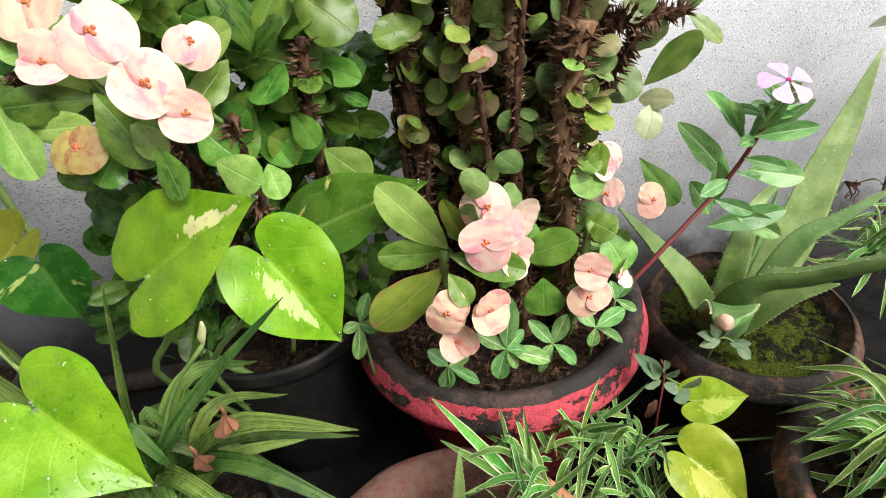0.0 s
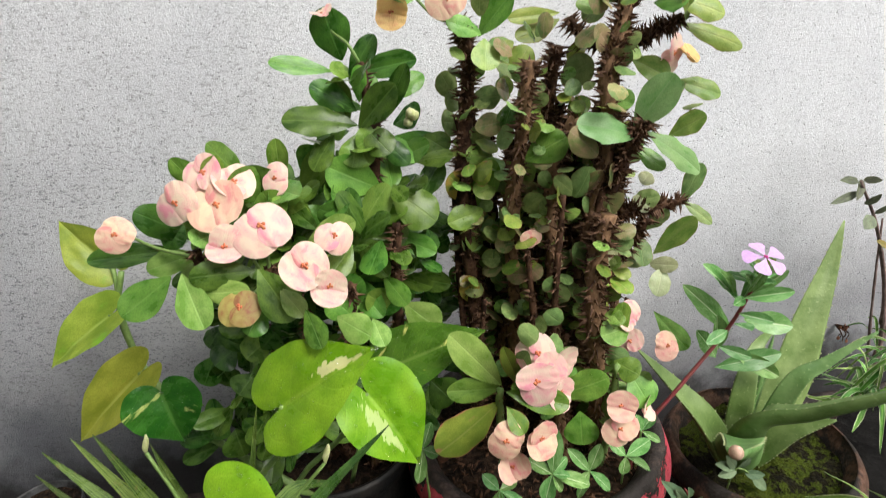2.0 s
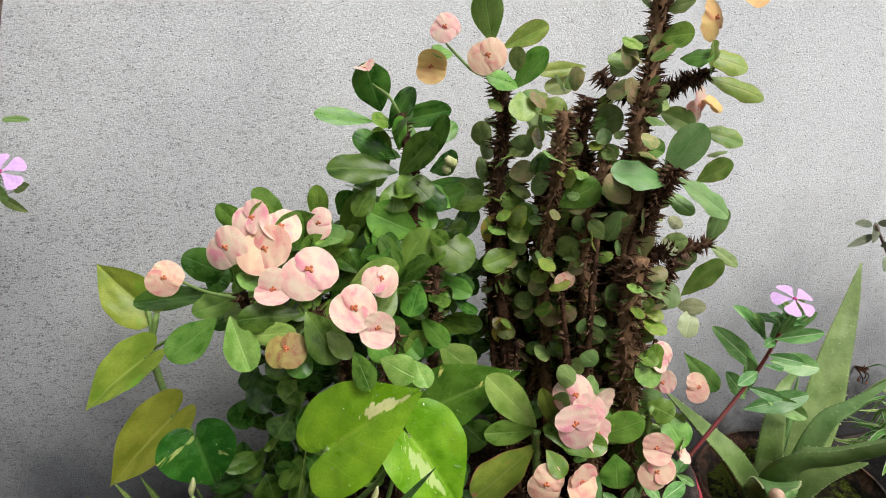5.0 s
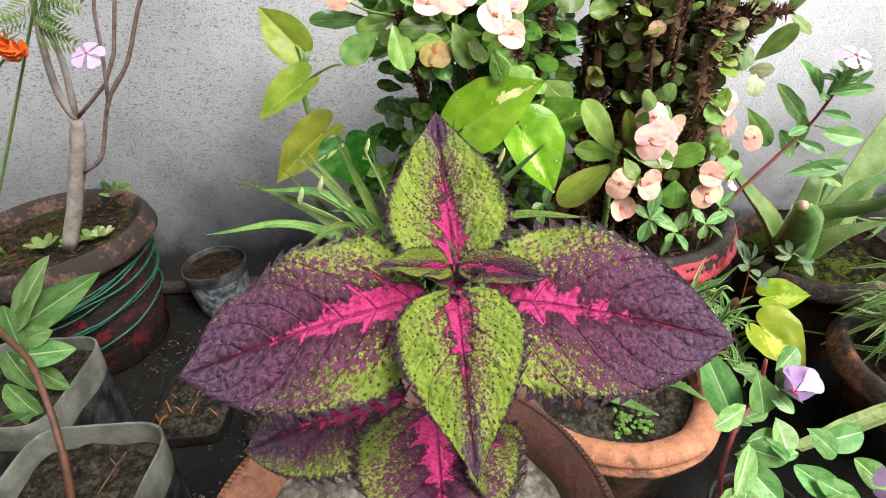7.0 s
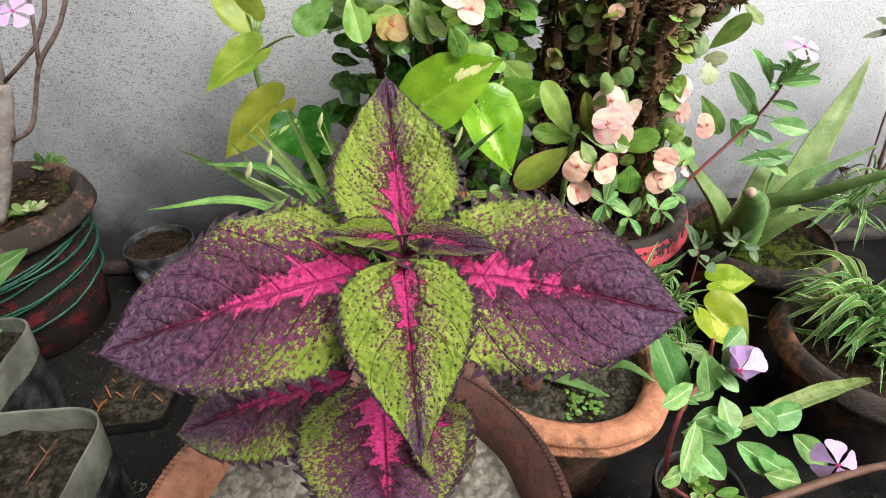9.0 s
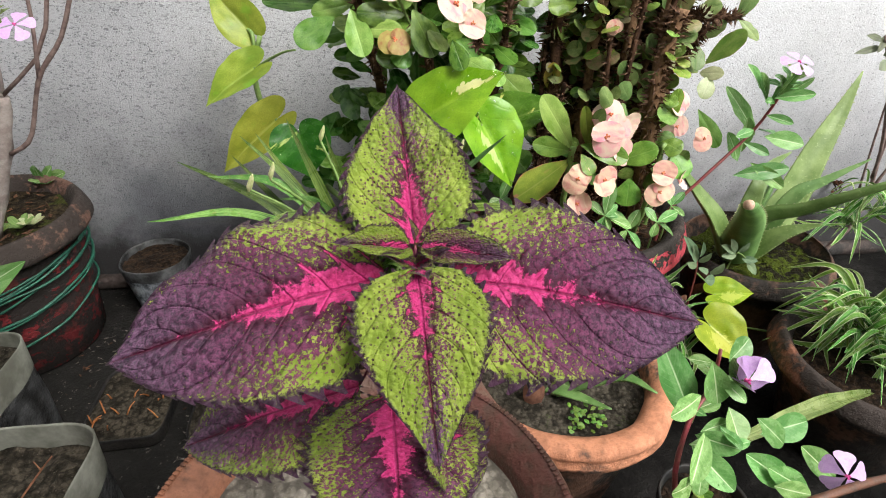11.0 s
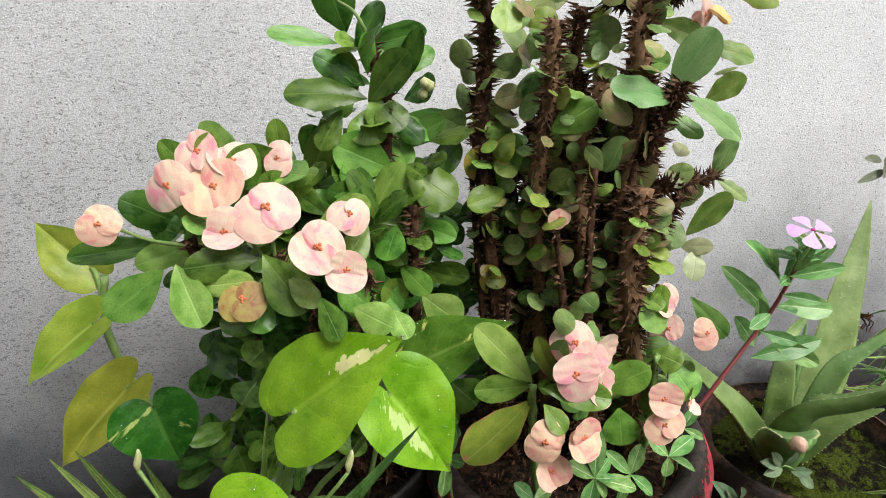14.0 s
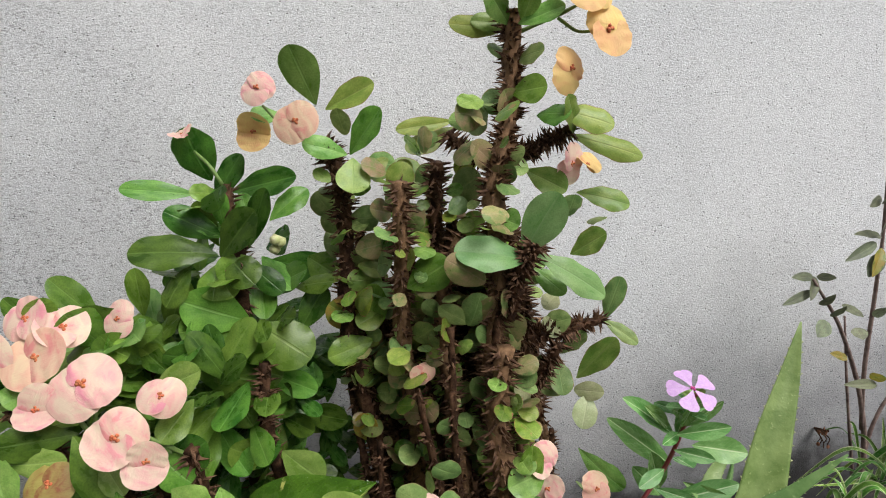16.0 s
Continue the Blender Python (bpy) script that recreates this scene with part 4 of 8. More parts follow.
bm = blob([(0, 0, 0.03), (0.09, 0.03, 0.02), (-0.08, 0.05, 0.02), (0.02, -0.09, 0.02), (-0.03, 0.09, 0.04)], 0.07)
bm.to_mesh(CENTRE)
bm.free()
CENTRE.materials.append(CYATHIUM)


def spurge_flower(plant, at, size, facing=(0, -1, 0.35), spin=0.0, key="cream", label=""):
    """Two broad round bracts about a small centre."""
    z = Vector(facing).normalized()
    at = Vector(at) + z * 0.014
    own = random.Random(int(1e5 * (at.x + 3 * at.z)))
    x = Vector((1, 0, 0))
    x = (x - x.dot(z) * z).normalized()
    x = Matrix.Rotation(spin, 3, z) @ x
    m = Matrix.Translation(at) @ Matrix((x, z.cross(x), z)).transposed().to_4x4() @ Matrix.Diagonal((size, size, size, 1))
    flower = part("flower", CENTRE, CYATHIUM, plant, label, m @ Matrix.Scale(0.55, 4))
    for k, (turn, lift, long) in enumerate(((0.0, 0.02, 0.5), (math.pi + 0.2, -0.015, 0.52))):
        q = m @ Matrix.Rotation(turn, 4, "Z") @ Matrix.Rotation(-0.10 - 0.1 * k + own.uniform(-0.14, 0.10), 4, "Y") @ Matrix.Rotation(own.uniform(-0.15, 0.15), 4, "X") @ Matrix.Translation((-0.07, 0, lift)) @ Matrix.Diagonal((long * 1.1 * own.uniform(0.86, 1.12), 0.86 * own.uniform(0.9, 1.08), 0.8, 1))
        part("bract", SHAPE["bract"][own.randrange(4)], BRACT[key], flower, m=q)
    return flower


def periwinkle_flower(plant, at, size, facing=(0, -1, 0.3), spin=0.0, droop=0.0):
    at, z = Vector(at), Vector(facing).normalized()
    x = Vector((1, 0, 0))
    x = (x - x.dot(z) * z).normalized()
    x = Matrix.Rotation(spin, 3, z) @ x
    m = Matrix.Translation(at) @ Matrix((x, z.cross(x), z)).transposed().to_4x4() @ Matrix.Diagonal((size, size, size, 1))
    flower = part("flower", CENTRE, EYE, plant, "", m @ Matrix.Scale(0.4, 4))
    for k in range(5):
        q = m @ Matrix.Rotation(k * 2 * math.pi / 5, 4, "Z") @ Matrix.Rotation(droop + 0.08 * ((k * 7) % 3 - 1), 4, "Y") @ Matrix.Diagonal((0.52, 0.42, 0.5, 1))
        part("petal", SHAPE["petal"][0], PETAL, flower, m=q)
    return flower


def litter(count, radius, at, seed, size=0.012, material=None, label="dry brown leaf scraps strewn about"):
    """Brown leaf scraps and twigs strewn over a bed of soil."""
    r = random.Random(seed)
    verts, faces = [], []
    for _ in range(count):
        a, d = r.uniform(0, 6.283), radius * math.sqrt(r.random())
        c = Vector((d * math.cos(a), d * math.sin(a), r.uniform(0.001, 0.006)))
        x = Vector((r.uniform(-1, 1), r.uniform(-1, 1), r.uniform(-0.2, 0.2))).normalized() * size * r.uniform(0.4, 1.3)
        y = x.cross(Vector((r.uniform(-0.5, 0.5), r.uniform(-0.5, 0.5), 1))).normalized() * size * r.uniform(0.08, 0.45)
        i = len(verts)
        verts += [c - x, c + y * 0.8, c + x, c - y, c + Vector((0, 0, size * 0.25))]
        faces += [(i, i + 3, i + 4), (i + 3, i + 2, i + 4), (i + 2, i + 1, i + 4), (i + 1, i, i + 4)]
    data = bpy.data.meshes.new("litter")
    data.from_pydata([tuple(v) for v in verts], [], faces)
    return tagged(part("leaf_litter", data, material or LITTER, None, m=Matrix.Translation(at)), label, "litter", kind="stuff")


# ---- pots ----


def pot(name, label, at, top, profile, body_mat, rim_mat, split, soil_z, soil_r, soil_mat, wobble=0.012, corner=0.0, segs=72, soil_label="", bump=0.006):
    """A pot of revolution standing on the floor; rows of profile from split on form its rim."""
    p = thing(name, label, "plant pot", at)
    m = Matrix.Translation(at)
    part("body", lathe(profile[:split + 1], segs, corner, wobble, at[0]), body_mat, p, m=m)
    part("rim", lathe(profile[split:], segs, corner, wobble, at[0]), rim_mat, p, m=m)
    part("soil", soil_disc(soil_r, bump, at[0] * 9, corner), soil_mat, p, soil_label, Matrix.Translation((at[0], at[1], soil_z)))
    return p


def flared(r_foot, r_neck, r_rim, height, lip, thick, depth):
    """Profile of a pot with a rolled lip, down the inside to depth."""
    return [(0.001, 0.0), (r_foot * 0.9, 0.0), (r_foot, 0.006), (r_foot + (r_neck - r_foot) * 0.5, height * 0.45), (r_neck, height - lip * 1.25),
            (r_neck + 0.002, height - lip * 1.05), (r_rim - 0.005, height - lip * 0.98), (r_rim, height - lip * 0.85), (r_rim - 0.001, height - lip * 0.68), (r_rim - 0.008, height - lip * 0.25), (r_rim - 0.013, height - 0.002), (r_rim - 0.018, height),
            (r_rim - thick + 0.008, height - 0.003), (r_rim - thick, height - 0.012), (r_rim - thick - 0.008, height - 0.03), (r_rim - thick - 0.014, height - depth - 0.03)]


pot("red_pot", "large clay pot with flaking red paint and blackened rim", (0.217, 0.595, 0), 0.28, flared(0.115, 0.157, 0.187, 0.287, 0.05, 0.034, 0.03), CLAY_RED_BODY, CLAY_RED, 5, 0.264, 0.151, SOIL, soil_label="dark moist potting soil")
litter(700, 0.148, (0.217, 0.595, 0.266), 5, 0.0065)
pot("aloe_pot", "blackened round clay bowl beside the wall", (0.553, 0.565, 0), 0.2, flared(0.095, 0.12, 0.138, 0.205, 0.035, 0.024, 0.03), CLAY_DARK, CLAY_DARK, 5, 0.178, 0.118, MOSS, soil_label="soil covered in green moss", bump=0.01)
lp = pot("stringed_pot", "old terracotta pot wound with green string", (-0.835, 0.645, 0), 0.285, flared(0.125, 0.15, 0.176, 0.285, 0.045, 0.03, 0.03), CLAY_BODY, CLAY_MOSSY, 5, 0.258, 0.148, SOIL_MOSSY, soil_label="mossy soil strewn with scraps")
litter(90, 0.22, (-0.5, 0.56, 0.001), 14, 0.006)
litter(70, 0.16, (-0.62, 0.50, 0.001), 31, 0.0045, SOIL_GREY, "pale crumbs and scraps strewn on the floor")
litter(160, 0.14, (-0.835, 0.645, 0.262), 8, 0.009)
for k, (z0, tilt, turn) in enumerate(((0.196, 0.030, 0.3), (0.190, 0.034, 0.5), (0.182, 0.040, 0.2), (0.172, 0.030, 0.6), (0.186, 0.020, 0.9), (0.128, 0.040, 0.4), (0.121, 0.036, 0.2), (0.082, 0.034, 0.5))):
    ring = []
    for s in range(37):
        a = 2 * math.pi * s / 36
        z = z0 + tilt * math.cos(a - turn) + 0.0035 * math.sin(3 * a + k) + 0.002 * math.sin(7 * a + 2 * k)
        r = 0.1275 + 0.026 * min(z / 0.22, 1.0) + 0.003 + 0.0012 * math.sin(5 * a + k)
        ring.append((-0.835 + r * math.cos(a), 0.645 + r * math.sin(a), z))
    part("string", tube(ring, [0.0019 + 0.0004 * (k % 3)], 90, 6, 0.5), STRING, lp, "green plastic string")
pot("nursery_pot", "small soil bag in fogged clear plastic", (-0.608, 0.745, 0), 0.13, [(0.001, 0), (0.05, 0), (0.056, 0.01), (0.061, 0.055), (0.064, 0.09), (0.066, 0.096), (0.067, 0.12), (0.0655, 0.122), (0.064, 0.118), (0.062, 0.08)], PLASTIC_FOGGED, PLASTIC_DIRTY, 5, 0.108, 0.063, SOIL, 0.05)
pot("terracotta_bowl", "orange terracotta pot with a chipped rim, partly blackened", (0.110, 0.277, 0), 0.22, [(0.0011, 0), (0.0803, 0), (0.091, 0.0072), (0.107, 0.096), (0.1198, 0.1776), (0.122, 0.188), (0.138, 0.192), (0.1466, 0.197), (0.1487, 0.205), (0.1439, 0.2105), (0.1471, 0.214), (0.1477, 0.219), (0.1434, 0.2245), (0.1348, 0.2255), (0.122, 0.222), (0.114, 0.217), (0.1102, 0.205), (0.107, 0.168)], CLAY_DARK, CLAY_HALF, 5, 0.192, 0.111, SOIL_BOWL, 0.05, soil_label="grey crumbly soil with weeds")
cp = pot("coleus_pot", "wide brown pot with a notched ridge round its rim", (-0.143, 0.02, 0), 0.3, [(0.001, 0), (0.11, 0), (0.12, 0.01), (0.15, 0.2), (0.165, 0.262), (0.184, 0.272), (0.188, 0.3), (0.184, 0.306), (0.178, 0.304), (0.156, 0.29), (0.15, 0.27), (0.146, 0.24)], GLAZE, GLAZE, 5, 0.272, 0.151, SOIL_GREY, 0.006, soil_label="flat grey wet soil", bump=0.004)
teeth = bmesh.new()
for s in range(230):
    a = 2 * math.pi * s / 230
    bmesh.ops.create_cube(teeth, size=1.0, matrix=Matrix.Translation((0.1815 * math.cos(a), 0.1815 * math.sin(a), 0.3062)) @ Matrix.Rotation(a, 4, "Z") @ Matrix.Diagonal((0.005, 0.0026, 0.002, 1)))
part("notched_ridge", teeth, GLAZE, cp, "row of small raised notches", Matrix.Translation((-0.143, 0.02, 0)))
pot("black_bucket", "black plastic bucket used as a planter", (-0.075, 0.665, 0), 0.26, [(0.001, 0), (0.09, 0), (0.098, 0.01), (0.118, 0.22), (0.12, 0.235), (0.128, 0.24), (0.13, 0.255), (0.128, 0.262), (0.12, 0.258), (0.112, 0.2)], PLASTIC_BLACK, PLASTIC_BLACK, 5, 0.225, 0.114, SOIL, 0.01)
pot("edge_pot", "blackened clay pot of a striped spider plant", (0.605, 0.3, 0), 0.17, flared(0.095, 0.122, 0.148, 0.182, 0.035, 0.03, 0.03), CLAY_DARK, CLAY_RIM, 5, 0.155, 0.117, SOIL)
pot("grass_pot", "black nursery pot under long strap leaves", (-0.14, 0.37, 0), 0.24, [(0.001, 0), (0.065, 0), (0.07, 0.01), (0.085, 0.19), (0.087, 0.2), (0.092, 0.205), (0.093, 0.222), (0.091, 0.226), (0.086, 0.222), (0.08, 0.18)], PLASTIC_BLACK, PLASTIC_BLACK, 5, 0.2, 0.082, SOIL, 0.01)
SLEEVE = [(0.001, 0), (0.075, 0), (0.08, 0.01), (0.084, 0.1), (0.086, 0.16), (0.087, 0.168), (0.089, 0.222), (0.0875, 0.224), (0.086, 0.22), (0.084, 0.15)]
pot("grow_bag", "square grey plastic grow bag of soil", (-0.545, 0.14, 0), 0.22, SLEEVE, PLASTIC_DIRTY, PLASTIC_GREY, 5, 0.19, 0.083, SOIL_BAG, 0.03, 0.55)
pot("grow_bag", "square soiled plastic grow bag with seedlings", (-0.735, 0.335, 0), 0.22, [(r, z * 0.92) for r, z in SLEEVE], PLASTIC_DIRTY, PLASTIC_GREY, 5, 0.18, 0.083, SOIL_BAG, 0.05, 0.55)


def seed_tray(at, size, turn, label):
    """A shallow black tray filled with soil and dead shoots."""
    p = thing("seed_tray", label, "seed tray", at, "seed trays")
    m = Matrix.Translation(at) @ Matrix.Rotation(turn, 4, "Z") @ Matrix.Diagonal((size[0], size[1], 1, 1))
    part("tray", lathe([(0.001, 0), (0.46, 0), (0.49, 0.004), (0.5, 0.026), (0.492, 0.029), (0.48, 0.026), (0.47, 0.012)], 64, 0.75, 0.01), PLASTIC_BLACK, p, m=m)
    part("soil", soil_disc(0.475, 0.003, at[0] * 7, 0.75), SOIL_BAG, p, m=m @ Matrix.Translation((0, 0, 0.024)))
    r = random.Random(int(at[0] * 1000))
    for _ in range(24):
        x, y = r.uniform(-0.4, 0.4), r.uniform(-0.4, 0.4)
        a = m @ Vector((x, y, 0.026))
        b = a + Vector((r.uniform(-0.018, 0.018), r.uniform(-0.018, 0.018), r.uniform(0.004, 0.02)))
        part("dead_shoot", tube([a, a.lerp(b, 0.5) + Vector((0, 0, 0.003)), b], [0.0014, 0.0008], 6, 5), SHOOT, p)


seed_tray((-0.563, 0.44, 0), (0.13, 0.165), 0.05, "shallow black seed tray with dead shoots")
seed_tray((-0.395, 0.43, 0), (0.13, 0.165), 0.05, "shallow black seed tray lying beside another")

# ---- thorny spurge at the wall ----
euR = thing("thorny_spurge", "thorny-stemmed crown of thorns shrub with small rounded leaves", "shrub", (0.23, 0.6, 0.25))


def spurge_stem(plant, points, r0, r1, material, count, seed, length=0.011):
    r0, r1 = r0 * 0.78, r1 * 0.80
    s = stem(plant, points, [r0, r1], material, n=30, segs=9, rough=0.7)
    thorns(s, points, (r0, r1), int(count * 1.4), length * 1.1, seed)
    return s


spurge_stem(euR, [(0.15, 0.6, 0.245), (0.145, 0.6, 0.45), (0.141, 0.585, 0.626), (0.15, 0.6, 0.704), (0.156, 0.585, 0.78), (0.149, 0.572, 0.822)], 0.011, 0.009, STEM_DARK, 330, 1)
spurge_stem(euR, [(0.2, 0.58, 0.245), (0.192, 0.575, 0.45), (0.194, 0.568, 0.62), (0.204, 0.545, 0.72), (0.211, 0.541, 0.782)], 0.011, 0.0085, STEM_TAN, 330, 2)
spurge_stem(euR, [(0.26, 0.57, 0.245), (0.268, 0.55, 0.45), (0.271, 0.545, 0.562), (0.292, 0.54, 0.68), (0.295, 0.545, 0.76), (0.315, 0.564, 0.807), (0.328, 0.575, 0.861), (0.332, 0.578, 0.915)], 0.014, 0.0095, STEM_TAN, 620, 3)
spurge_stem(euR, [(0.225, 0.63, 0.245), (0.23, 0.62, 0.45), (0.24, 0.6, 0.66), (0.243, 0.585, 0.74), (0.25, 0.575, 0.79)], 0.011, 0.008, STEM_DARK, 330, 4)
spurge_stem(euR, [(0.24, 0.53, 0.245), (0.235, 0.535, 0.4), (0.232, 0.545, 0.55), (0.236, 0.55, 0.66), (0.262, 0.55, 0.72)], 0.012, 0.008, STEM_TAN, 330, 5)
spurge_stem(euR, [(0.29, 0.53, 0.245), (0.282, 0.52, 0.38), (0.272, 0.51, 0.47), (0.27, 0.51, 0.545), (0.285, 0.515, 0.62)], 0.016, 0.011, STEM_TAN, 330, 6, 0.013)
spurge_stem(euR, [(0.175, 0.63, 0.245), (0.17, 0.64, 0.42), (0.172, 0.63, 0.58), (0.185, 0.62, 0.66)], 0.01, 0.007, STEM_DARK, 260, 7)
spurge_stem(euR, [(0.3, 0.6, 0.245), (0.31, 0.6, 0.4), (0.318, 0.585, 0.55), (0.32, 0.57, 0.64), (0.31, 0.56, 0.72)], 0.01, 0.008, STEM_DARK, 330, 8)
spurge_stem(euR, [(0.312, 0.562, 0.79), (0.34, 0.567, 0.79), (0.376, 0.558, 0.806)], 0.008, 0.006, STEM_DARK, 150, 9)
spurge_stem(euR, [(0.31, 0.565, 0.79), (0.285, 0.575, 0.79), (0.262, 0.58, 0.815)], 0.007, 0.005, STEM_DARK, 110, 10)
spurge_stem(euR, [(0.31, 0.56, 0.6), (0.35, 0.565, 0.6), (0.408, 0.588, 0.594)], 0.008, 0.006, STEM_DARK, 190, 11)
spurge_stem(euR, [(0.3, 0.57, 0.5), (0.33, 0.565, 0.55), (0.352, 0.558, 0.59)], 0.008, 0.006, STEM_DARK, 130, 12)
spurge_stem(euR, [(0.295, 0.535, 0.64), (0.31, 0.525, 0.69), (0.322, 0.515, 0.715)], 0.011, 0.009, STEM_DARK, 200, 13)
spurge_stem(euR, [(0.235, 0.56, 0.245), (0.215, 0.57, 0.36), (0.21, 0.575, 0.5)], 0.01, 0.007, STEM_DARK, 190, 14)
for k in range(60):
    b = Vector((rng.uniform(0.15, 0.32), rng.uniform(0.60, 0.66), 0.245))
    t = b + Vector((rng.uniform(-0.03, 0.04), rng.uniform(-0.02, 0.02), rng.uniform(0.18, 0.46)))
    bends = [b.lerp(t, f) + Vector((rng.uniform(-0.014, 0.014), rng.uniform(-0.01, 0.01), 0)) for f in (0.25, 0.5, 0.75)]
    spurge_stem(euR, [b, *bends, t], rng.uniform(0.007, 0.010), 0.006, STEM_TAN if k % 2 == 0 else STEM_DARK, 170, 80 + k, 0.013)
STEMS = [((0.147, 0.6), (0.152, 0.585), 0.8), ((0.197, 0.578), (0.207, 0.543), 0.77), ((0.262, 0.565), (0.30, 0.548), 0.86), ((0.227, 0.625), (0.247, 0.58), 0.77), ((0.238, 0.532), (0.245, 0.55), 0.70), ((0.303, 0.6), (0.315, 0.565), 0.71), ((0.173, 0.635), (0.183, 0.622), 0.66), ((0.285, 0.525), (0.283, 0.515), 0.6)]
for k in range(360):
    lo, hi, top = STEMS[k % 8]
    f = rng.random() ** 0.8
    a = rng.uniform(0, 2 * math.pi)
    base = Vector((lo[0] + (hi[0] - lo[0]) * f + 0.009 * math.cos(a), lo[1] + (hi[1] - lo[1]) * f + 0.009 * math.sin(a), 0.33 + (top - 0.33) * f))
    out = Vector((math.cos(a), math.sin(a) - 0.2, rng.uniform(-0.3, 0.7))).normalized()
    size = rng.choice((0.015, 0.018, 0.021, 0.024, 0.028)) * rng.uniform(0.85, 1.15)
    part("leaf", rng.choice(SHAPE["rd"]), LEAF[rng.choice(("eur", "eur", "light", "olive", "blush", "pink") if f > 0.3 else ("eur", "light", "mid", "olive"))], euR, m=leaf_pose(base, base + out * size, size * rng.uniform(0.75, 0.95), (rng.uniform(-0.8, 0.8), rng.uniform(-1.0, 0.0), rng.uniform(0.1, 1.0))))
crowd = random.Random(77)
for k in range(18):
    b = Vector((crowd.uniform(0.15, 0.30), crowd.uniform(0.61, 0.66), 0.25))
    t = b + Vector((crowd.uniform(-0.02, 0.03), crowd.uniform(-0.02, 0.0), crowd.uniform(0.36, 0.50)))
    bends = [b.lerp(t, f) + Vector((crowd.uniform(-0.012, 0.012), crowd.uniform(-0.01, 0.01), 0)) for f in (0.25, 0.5, 0.75)]
    spurge_stem(euR, [b, *bends, t], 0.009, 0.007, STEM_DARK, 190, 300 + k, 0.014)
for k in range(130):
    base = Vector((crowd.uniform(0.145, 0.305), crowd.uniform(0.56, 0.64), 0.45 + 0.35 * crowd.random() ** 0.8))
    way = Vector((crowd.uniform(-1, 1), crowd.uniform(-1, 0.2), crowd.uniform(-0.2, 0.9))).normalized()
    size = crowd.uniform(0.018, 0.031)
    part("leaf", crowd.choice(SHAPE["rd"]), LEAF[crowd.choice(("eur", "olive", "olive", "pink", "blush", "mid", "dark"))], euR, m=leaf_pose(base, base + way * size, size * crowd.uniform(0.7, 0.95), (crowd.uniform(-0.8, 0.8), crowd.uniform(-1.0, 0.0), crowd.uniform(0.1, 1.0))))
for k in range(22):
    a = rng.uniform(0, 2 * math.pi)
    b = Vector((0.225 + 0.08 * math.cos(a), 0.59 + 0.05 * math.sin(a), 0.245))
    t = b + Vector((rng.uniform(-0.05, 0.05), rng.uniform(-0.03, 0.03), rng.uniform(0.2, 0.5)))
    spurge_stem(euR, [b, b.lerp(t, 0.5) + Vector((rng.uniform(-0.02, 0.02), 0, 0)), t], 0.006, 0.004, STEM_DARK, 110, 40 + k, 0.009)
for at, size, spin, key, face in (
    ((0.102, 0.594, 0.871), 0.034, 0.6, "cream", (-0.2, -1, 0.4)), ((0.087, 0.62, 0.837), 0.036, 1.2, "yellow", (-0.2, -1, 0.1)), ((0.136, 0.55, 0.842), 0.038, 0.2, "peach", (-0.2, -1, 0.2)),
    ((0.403, 0.553, 0.886), 0.05, 1.4, "yellow", (0.35, -1, 0.1)), ((0.392, 0.555, 0.915), 0.046, 0.3, "yellow", (0.2, -0.8, 0.6)), ((0.37, 0.56, 0.858), 0.04, 1.0, "yellow", (0.4, -1, 0.1)),
    ((0.378, 0.6, 0.767), 0.042, 1.5, "cream", (0.5, -0.8, 0.1)), ((0.399, 0.6, 0.755), 0.03, 0.4, "yellow", (0.3, -0.6, 0.7)), ((0.335, 0.57, 0.918), 0.03, 0.4, "yellow", (0.1, -0.5, 0.9)),
    ((0.207, 0.55, 0.592), 0.024, 0.3, "peach", (0, -1, 0.2)),
):
    spurge_flower(euR, at, size, face, spin, key)
stem(euR, [(0.335, 0.577, 0.895), (0.37, 0.565, 0.905), (0.39, 0.556, 0.912)], [0.002, 0.0014], STEM_GREEN, "flower_stalk", 10, 6)
stem(euR, [(0.37, 0.563, 0.903), (0.385, 0.558, 0.89), (0.4, 0.555, 0.888)], [0.0015, 0.0012], STEM_GREEN, "flower_stalk", 10, 6)
stem(euR, [(0.15, 0.57, 0.822), (0.125, 0.575, 0.83), (0.1, 0.59, 0.86)], [0.0022, 0.0014], STEM_GREEN, "flower_stalk", 10, 6)
stem(euR, [(0.125, 0.573, 0.832), (0.13, 0.56, 0.84)], [0.002, 0.0014], STEM_GREEN, "flower_stalk", 6, 6)

# ---- leafy spurge with the flower heads ----
def bunch(plant, centre, radii, count, size, keys, shape="ob", out=0.6):
    """Inner leaves of a bushy crown, pointing outwards and up."""
    for _ in range(count):
        d = Vector([max(-0.95, min(0.95, rng.gauss(0, 0.5))) for _ in range(3)])
        base = Vector(centre) + Vector([d[k] * radii[k] for k in range(3)])
        way = (Vector((d.x, d.y - 0.5, d.z * 0.6 + 0.25)) * out + Vector([rng.uniform(-0.6, 0.6) for _ in range(3)])).normalized()
        length = size * rng.uniform(0.7, 1.2)
        part("leaf", rng.choice(SHAPE[shape]), LEAF[rng.choice(keys)], plant, m=leaf_pose(base, base + way * length, length * rng.uniform(0.42, 0.52), (rng.uniform(-0.4, 0.4), -0.7, 0.7)))


